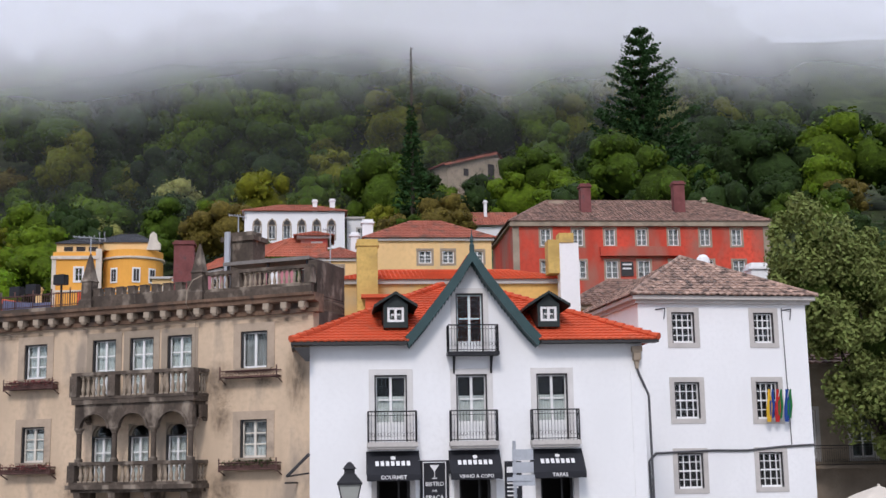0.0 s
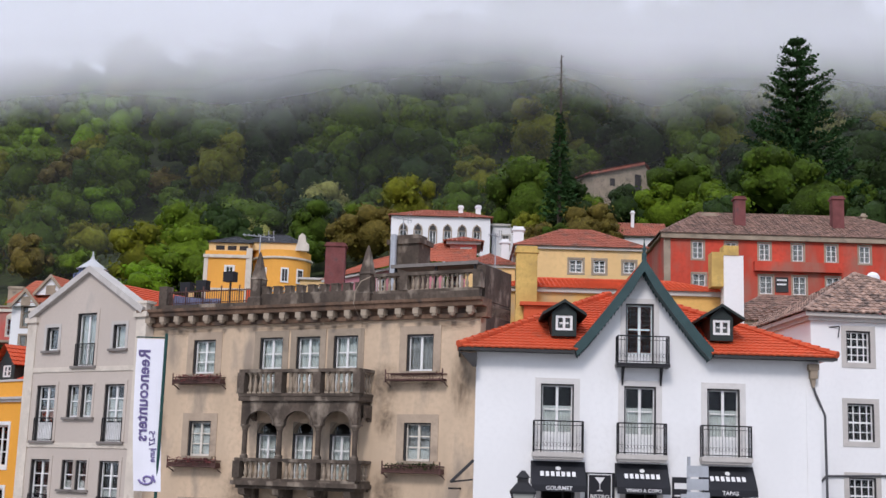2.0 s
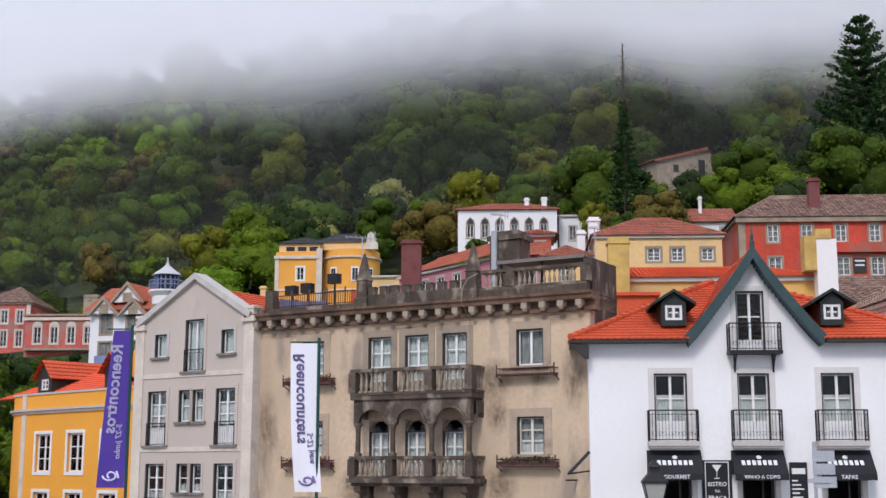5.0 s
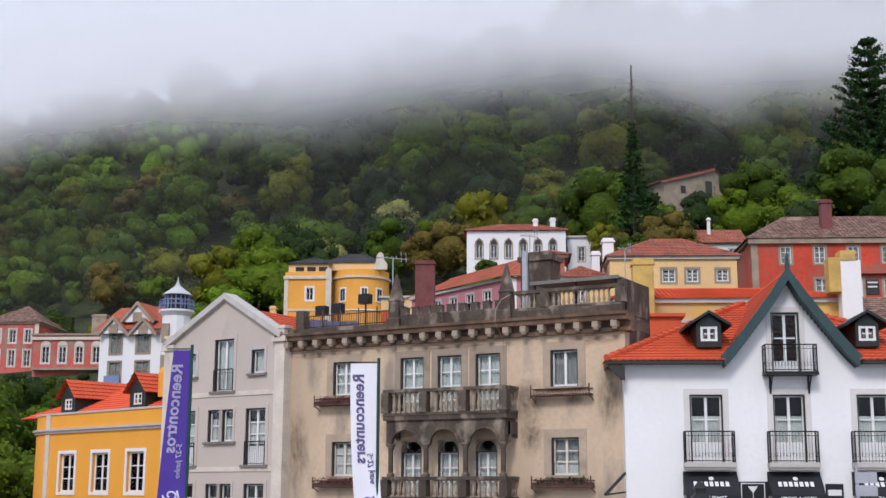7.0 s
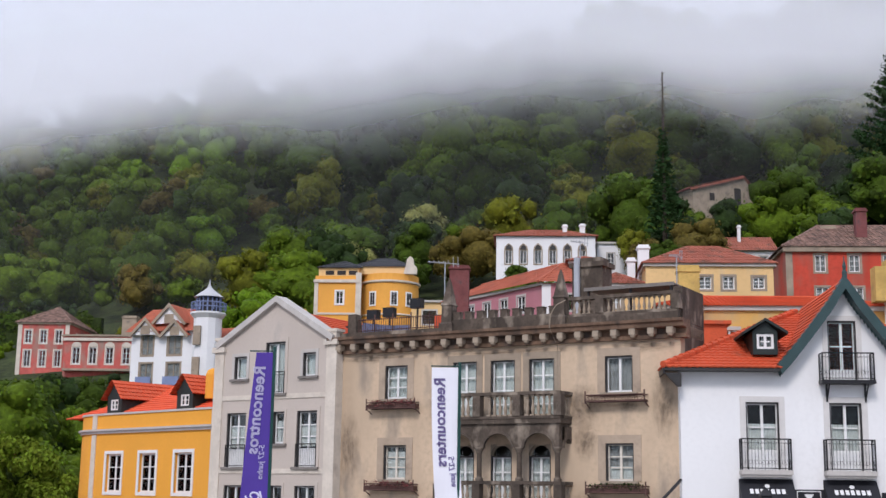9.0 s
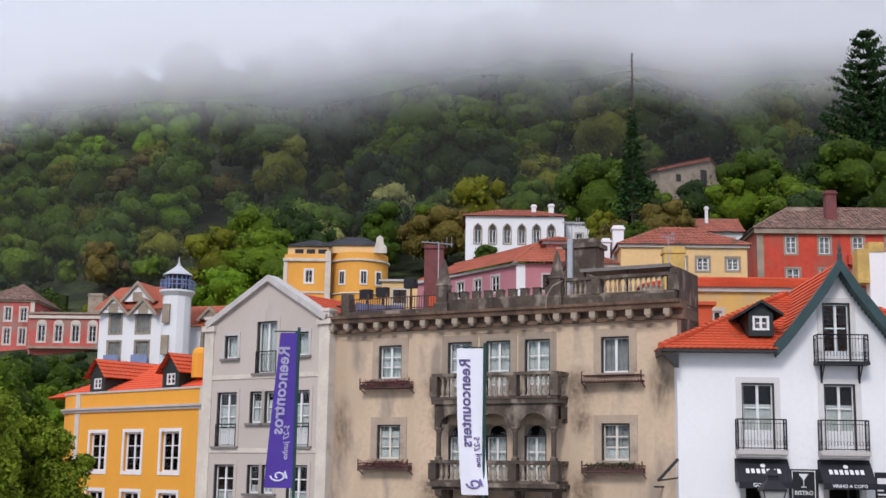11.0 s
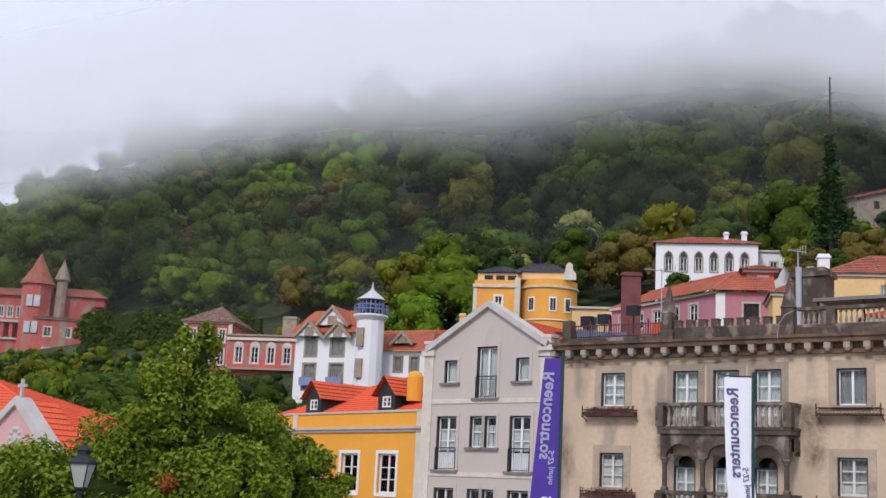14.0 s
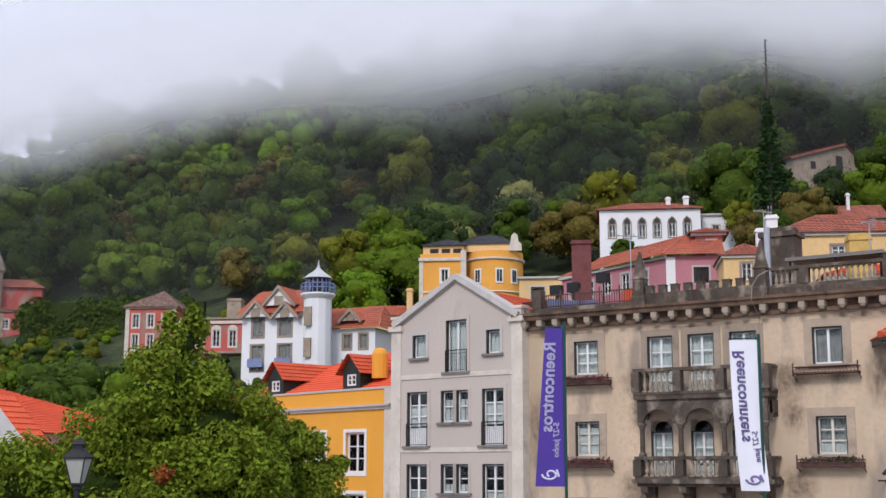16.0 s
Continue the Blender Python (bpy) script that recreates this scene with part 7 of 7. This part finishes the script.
y = 66.0
while y < 288:
    x = -190.0 + rnd.uniform(0, 5)
    while x < 92:
        px, py = x + rnd.uniform(-2, 2), y + rnd.uniform(-2, 2)
        x += rnd.uniform(5.6, 8.4) * (0.9 + y / 600)
        if abs(px + 3) > 0.62 * (py + 6) * 0.62 + 60 and px > 0:
            continue
        if px < -0.78 * (py + 6) - 14:
            continue
        if any(a - 3 < px < b + 3 and c - 4 < py < d + 3 for a, b, c, d in HOUSES):
            continue
        if py < 128 and -46 < px < 47:
            continue
        if px > 47 and py < 84:
            continue
        v = noise.noise((px * 0.03, py * 0.03, 7.0)) + rnd.uniform(-0.45, 0.45)
        if px > 6 and py < 200:
            v -= 0.35 if px < 34 else 0.65
        mi = 4 if v < -0.38 else 0 if v < -0.06 else 1 if v < 0.3 else 2 if v < 0.52 else 3
        if rnd.random() < 0.02:
            mi = 5
        size = rnd.choice((2.6, 3.4, 4.2, 5.0, 6.2)) * rnd.uniform(0.85, 1.15) * (1.0 + max(0, py - 140) / 420)
        if py < 125:
            size *= 0.8
        if px > 40 and py < 150:
            size *= 0.7
        up = size * rnd.uniform(0.7, 1.35) + 1.0
        for shrink in (1.0, 0.7, 0.48, 0.33):
            if not blocks_view(px, py, size * shrink, hill(px, py) + up * shrink):
                break
        else:
            continue
        size, up = size * shrink, up * shrink
        plant(px, py, size, up, mi, rnd.randrange(7))
    y += 6.6
# low growth along the crest, under the crowns
for k in range(64):
    plant(-215 + 4.2 * k, 289.5 + rnd.uniform(-1.5, 1.5), rnd.uniform(3.8, 5.2), 1.2, rnd.choice((0, 1, 1, 4)), k % 7)
    plant(-213 + 4.2 * k, 280 + rnd.uniform(-1.5, 1.5), rnd.uniform(3.2, 4.4), 1.0, rnd.choice((0, 1, 4)), (k + 3) % 7)
# trees with a look of their own: pale blossom, russet crowns, a light green lime by the tower
for px, py, s, up, mi in ((-36, 178, 4.6, 6.5, 6), (-30, 176, 4.0, 6.5, 6), (-22, 196, 5.2, 6, 6), (20, 232, 7.5, 6, 6), (29, 236, 6.0, 7, 6), (62, 205, 5.0, 9, 6), (-64, 182, 4.2, 6, 5),
                          (-12, 172, 5.2, 5.5, 5), (-15, 174, 4.5, 5, 5), (16, 158, 5.0, 4.0, 5), (17.6, 157, 3.6, 3.4, 5), (10, 155, 3.4, 3.0, 5), (29, 172, 5.2, 4.0, 1), (34, 175, 4.4, 4.5, 1), (-40, 158, 4.8, 5.0, 3), (-44, 160, 3.6, 4.8, 3), (-33, 163, 3.4, 4.0, 1),
                          (-57, 150, 2.2, 1.0, 4), (-97, 188, 3, 2, 4), (-93, 189, 3, 2, 0), (-89, 188, 3.2, 2, 4), (-85, 189, 3, 2, 0), (-81, 188, 3, 2, 4), (-77, 189, 3.4, 2, 4), (38, 70, 4.5, 5.5, 4), (46, 74, 5, 6, 0), (54, 78, 5, 6, 4), (34, 78, 4.5, 8, 0), (42, 86, 5.5, 9, 4), (52, 92, 6, 9, 0), (62, 96, 6, 9, 4), (37, 64, 3.5, 3, 4), (44, 66, 4, 3, 4), (31, 72, 3.5, 3.5, 4), (0, 154, 2.2, 1.0, 4), (-6.6, 152, 1.9, 4.2, 0), (-4.6, 152.5, 1.7, 3.4, 0), (9, 162, 2.6, 5.0, 2)):
    plant(px, py, s, up, mi, rnd.randrange(7))
# scrub on the slopes between the houses
for k in range(820):
    px, py = rnd.uniform(-132, -36), rnd.uniform(66, 184)
    if px < -0.78 * (py + 6) - 10 or any(a - 1.5 < px < b + 1.5 and c - 0.5 < py < d for a, b, c, d in HOUSES) or (px > -46 and py < 62):
        continue
    s = rnd.uniform(0.9, 1.9)
    plant(px, py, s, s * 0.35, rnd.choice((0, 1, 1, 3, 4, 2)), 7 + k % 2)
# bushes just below the villas
for a, b, c, low in ((-128, -94, 182, 20.5), (-80, -49, 157, 17.5), (-57, -30, 138, 12.0), (-72, -40, 128, 9.0), (-110, -74, 168, 14.0), (-140, -112, 166, 14.0)):
    for k in range(90):
        px, py = rnd.uniform(a, b), c - 1.0 - 15 * rnd.random() ** 1.4
        s = rnd.uniform(1.1, 2.2)
        if any(e - 1 < px < f + 1 and g - 0.5 < py < h for e, f, g, h in HOUSES) or hill(px, py) < -5:
            continue
        if blocks_view(px, py, s * 0.35, hill(px, py) + s * 0.2):
            s = 1.5
            plant(px, py, s, -0.35, rnd.choice((0, 1, 4, 4, 0, 2)), 7 + k % 2)
            continue
        plant(px, py, s, s * 0.3, rnd.choice((0, 1, 4, 4, 0, 2)), 7 + k % 2)
# young trees on the slope above the church
for k in range(90):
    px, py = rnd.uniform(-78, -34), rnd.uniform(66, 128)
    s = rnd.uniform(1.9, 3.4)
    if px < -0.78 * (py + 6) - 10 or blocks_view(px, py, s, hill(px, py) + s * 0.8):
        continue
    plant(px, py, s, s * 0.8, rnd.choice((0, 1, 1, 4, 3, 1)), k % 7)
verts = np.concatenate(blocks)
nq = len(mats_)
me = bpy.data.meshes.new("woodland")
me.vertices.add(len(verts))
me.vertices.foreach_set("co", verts.astype(np.float32).ravel())
me.loops.add(nq * 4)
me.loops.foreach_set("vertex_index", np.concatenate(loops_).astype(np.int32))
me.polygons.add(nq)
me.polygons.foreach_set("loop_start", np.arange(0, nq * 4, 4, dtype=np.int32))
me.polygons.foreach_set("material_index", np.array(mats_, dtype=np.int32))
me.polygons.foreach_set("use_smooth", np.array(smooth_, dtype=bool))
me.update(calc_edges=True)
for g in GREENS + CLUMPS:
    me.materials.append(g)
tagged(new("woodland", me), "dense mixed woodland covering the hillside", "woods", kind="stuff")

# ---- low cloud lying on the hill ----
def cloud_mat(name, base, depth, seed, high, swirl, thick):
    """White mist: thin below, closed above, with torn edges."""
    m = bpy.data.materials.new(name)
    m.use_nodes = True
    n, k = m.node_tree.nodes, m.node_tree.links
    n.clear()
    out, tr, df, tl, mx, mix = (n.new("ShaderNode" + s) for s in ("OutputMaterial", "BsdfTransparent", "BsdfDiffuse", "BsdfTranslucent", "MixShader", "MixShader"))
    df.inputs[0].default_value = tl.inputs[0].default_value = (0.93, 0.94, 0.97, 1)
    mx.inputs[0].default_value = 0.5
    k.new(df.outputs[0], mx.inputs[1]), k.new(tl.outputs[0], mx.inputs[2])
    tc, mp, nz, sp = n.new("ShaderNodeTexCoord"), n.new("ShaderNodeMapping"), n.new("ShaderNodeTexNoise"), n.new("ShaderNodeSeparateXYZ")
    mp.inputs["Location"].default_value = (seed * 13.0, 0, seed * 5.0)
    mp.inputs["Scale"].default_value = (0.024, 0.012, 0.024)
    nz.inputs["Scale"].default_value, nz.inputs["Detail"].default_value = 1.0, 3
    k.new(tc.outputs["Object"], mp.inputs[0]), k.new(mp.outputs[0], nz.inputs["Vector"]), k.new(tc.outputs["Object"], sp.inputs[0])
    wob = ramp2(n, k, nz.outputs["Fac"], 0.25, 0.75, -swirl, swirl)
    add = n.new("ShaderNodeMath")
    add.operation = "ADD"
    low = n.new("ShaderNodeMath")
    low.operation = "ADD"
    bend = n.new("ShaderNodeMath")
    bend.operation = "ADD"
    k.new(ramp2(n, k, sp.outputs[0], -128, -85, 10, 0), bend.inputs[0]), k.new(ramp2(n, k, sp.outputs[0], -85, -5, 8, 0), bend.inputs[1])
    k.new(sp.outputs[2], low.inputs[0]), k.new(bend.outputs[0], low.inputs[1])
    k.new(low.outputs[0], add.inputs[0]), k.new(wob, add.inputs[1])
    r = n.new("ShaderNodeMapRange")
    r.interpolation_type = "SMOOTHSTEP"
    for i, v in enumerate((base, base + depth, 0.011, thick)):
        r.inputs[i + 1].default_value = v
    k.new(add.outputs[0], r.inputs[0])
    top = ramp2(n, k, low.outputs[0], high, high + 32, 1.0, 0.15)
    mul = n.new("ShaderNodeMath")
    mul.operation = "MULTIPLY"
    k.new(r.outputs[0], mul.inputs[0]), k.new(top, mul.inputs[1])
    k.new(mul.outputs[0], mix.inputs[0]), k.new(tr.outputs[0], mix.inputs[1]), k.new(mx.outputs[0], mix.inputs[2])
    k.new(mix.outputs[0], out.inputs[0])
    return m


for i, (yy, base, dep, top, swirl, thick) in enumerate(((178, 56, 17, 70, 5, 0.66), (182, 59, 16, 72, 7, 0.7), (186, 57, 20, 70, 5, 0.66), (350, 40, 60, 120, 8, 0.12))):
    bm = bmesh.new()
    cols, rws = 40, 24
    g = [[bm.verts.new((-420 + 840 * a / cols, yy + 1.5 * math.sin(a * 0.9 + i) + (0.4 * max(0, 204 * b / rws - 46) if yy < 300 else 0), 6 + 204 * b / rws)) for a in range(cols + 1)] for b in range(rws + 1)]
    for a, b in zip(g, g[1:]):
        for j in range(cols):
            bm.faces.new((a[j], a[j + 1], b[j + 1], b[j]))
    tagged(part("low_cloud", bm, cloud_mat("cloud_mist", base, dep, i + 1, top, swirl, thick)), "pale grey low cloud drifting over the hilltop", "cloud", kind="stuff")
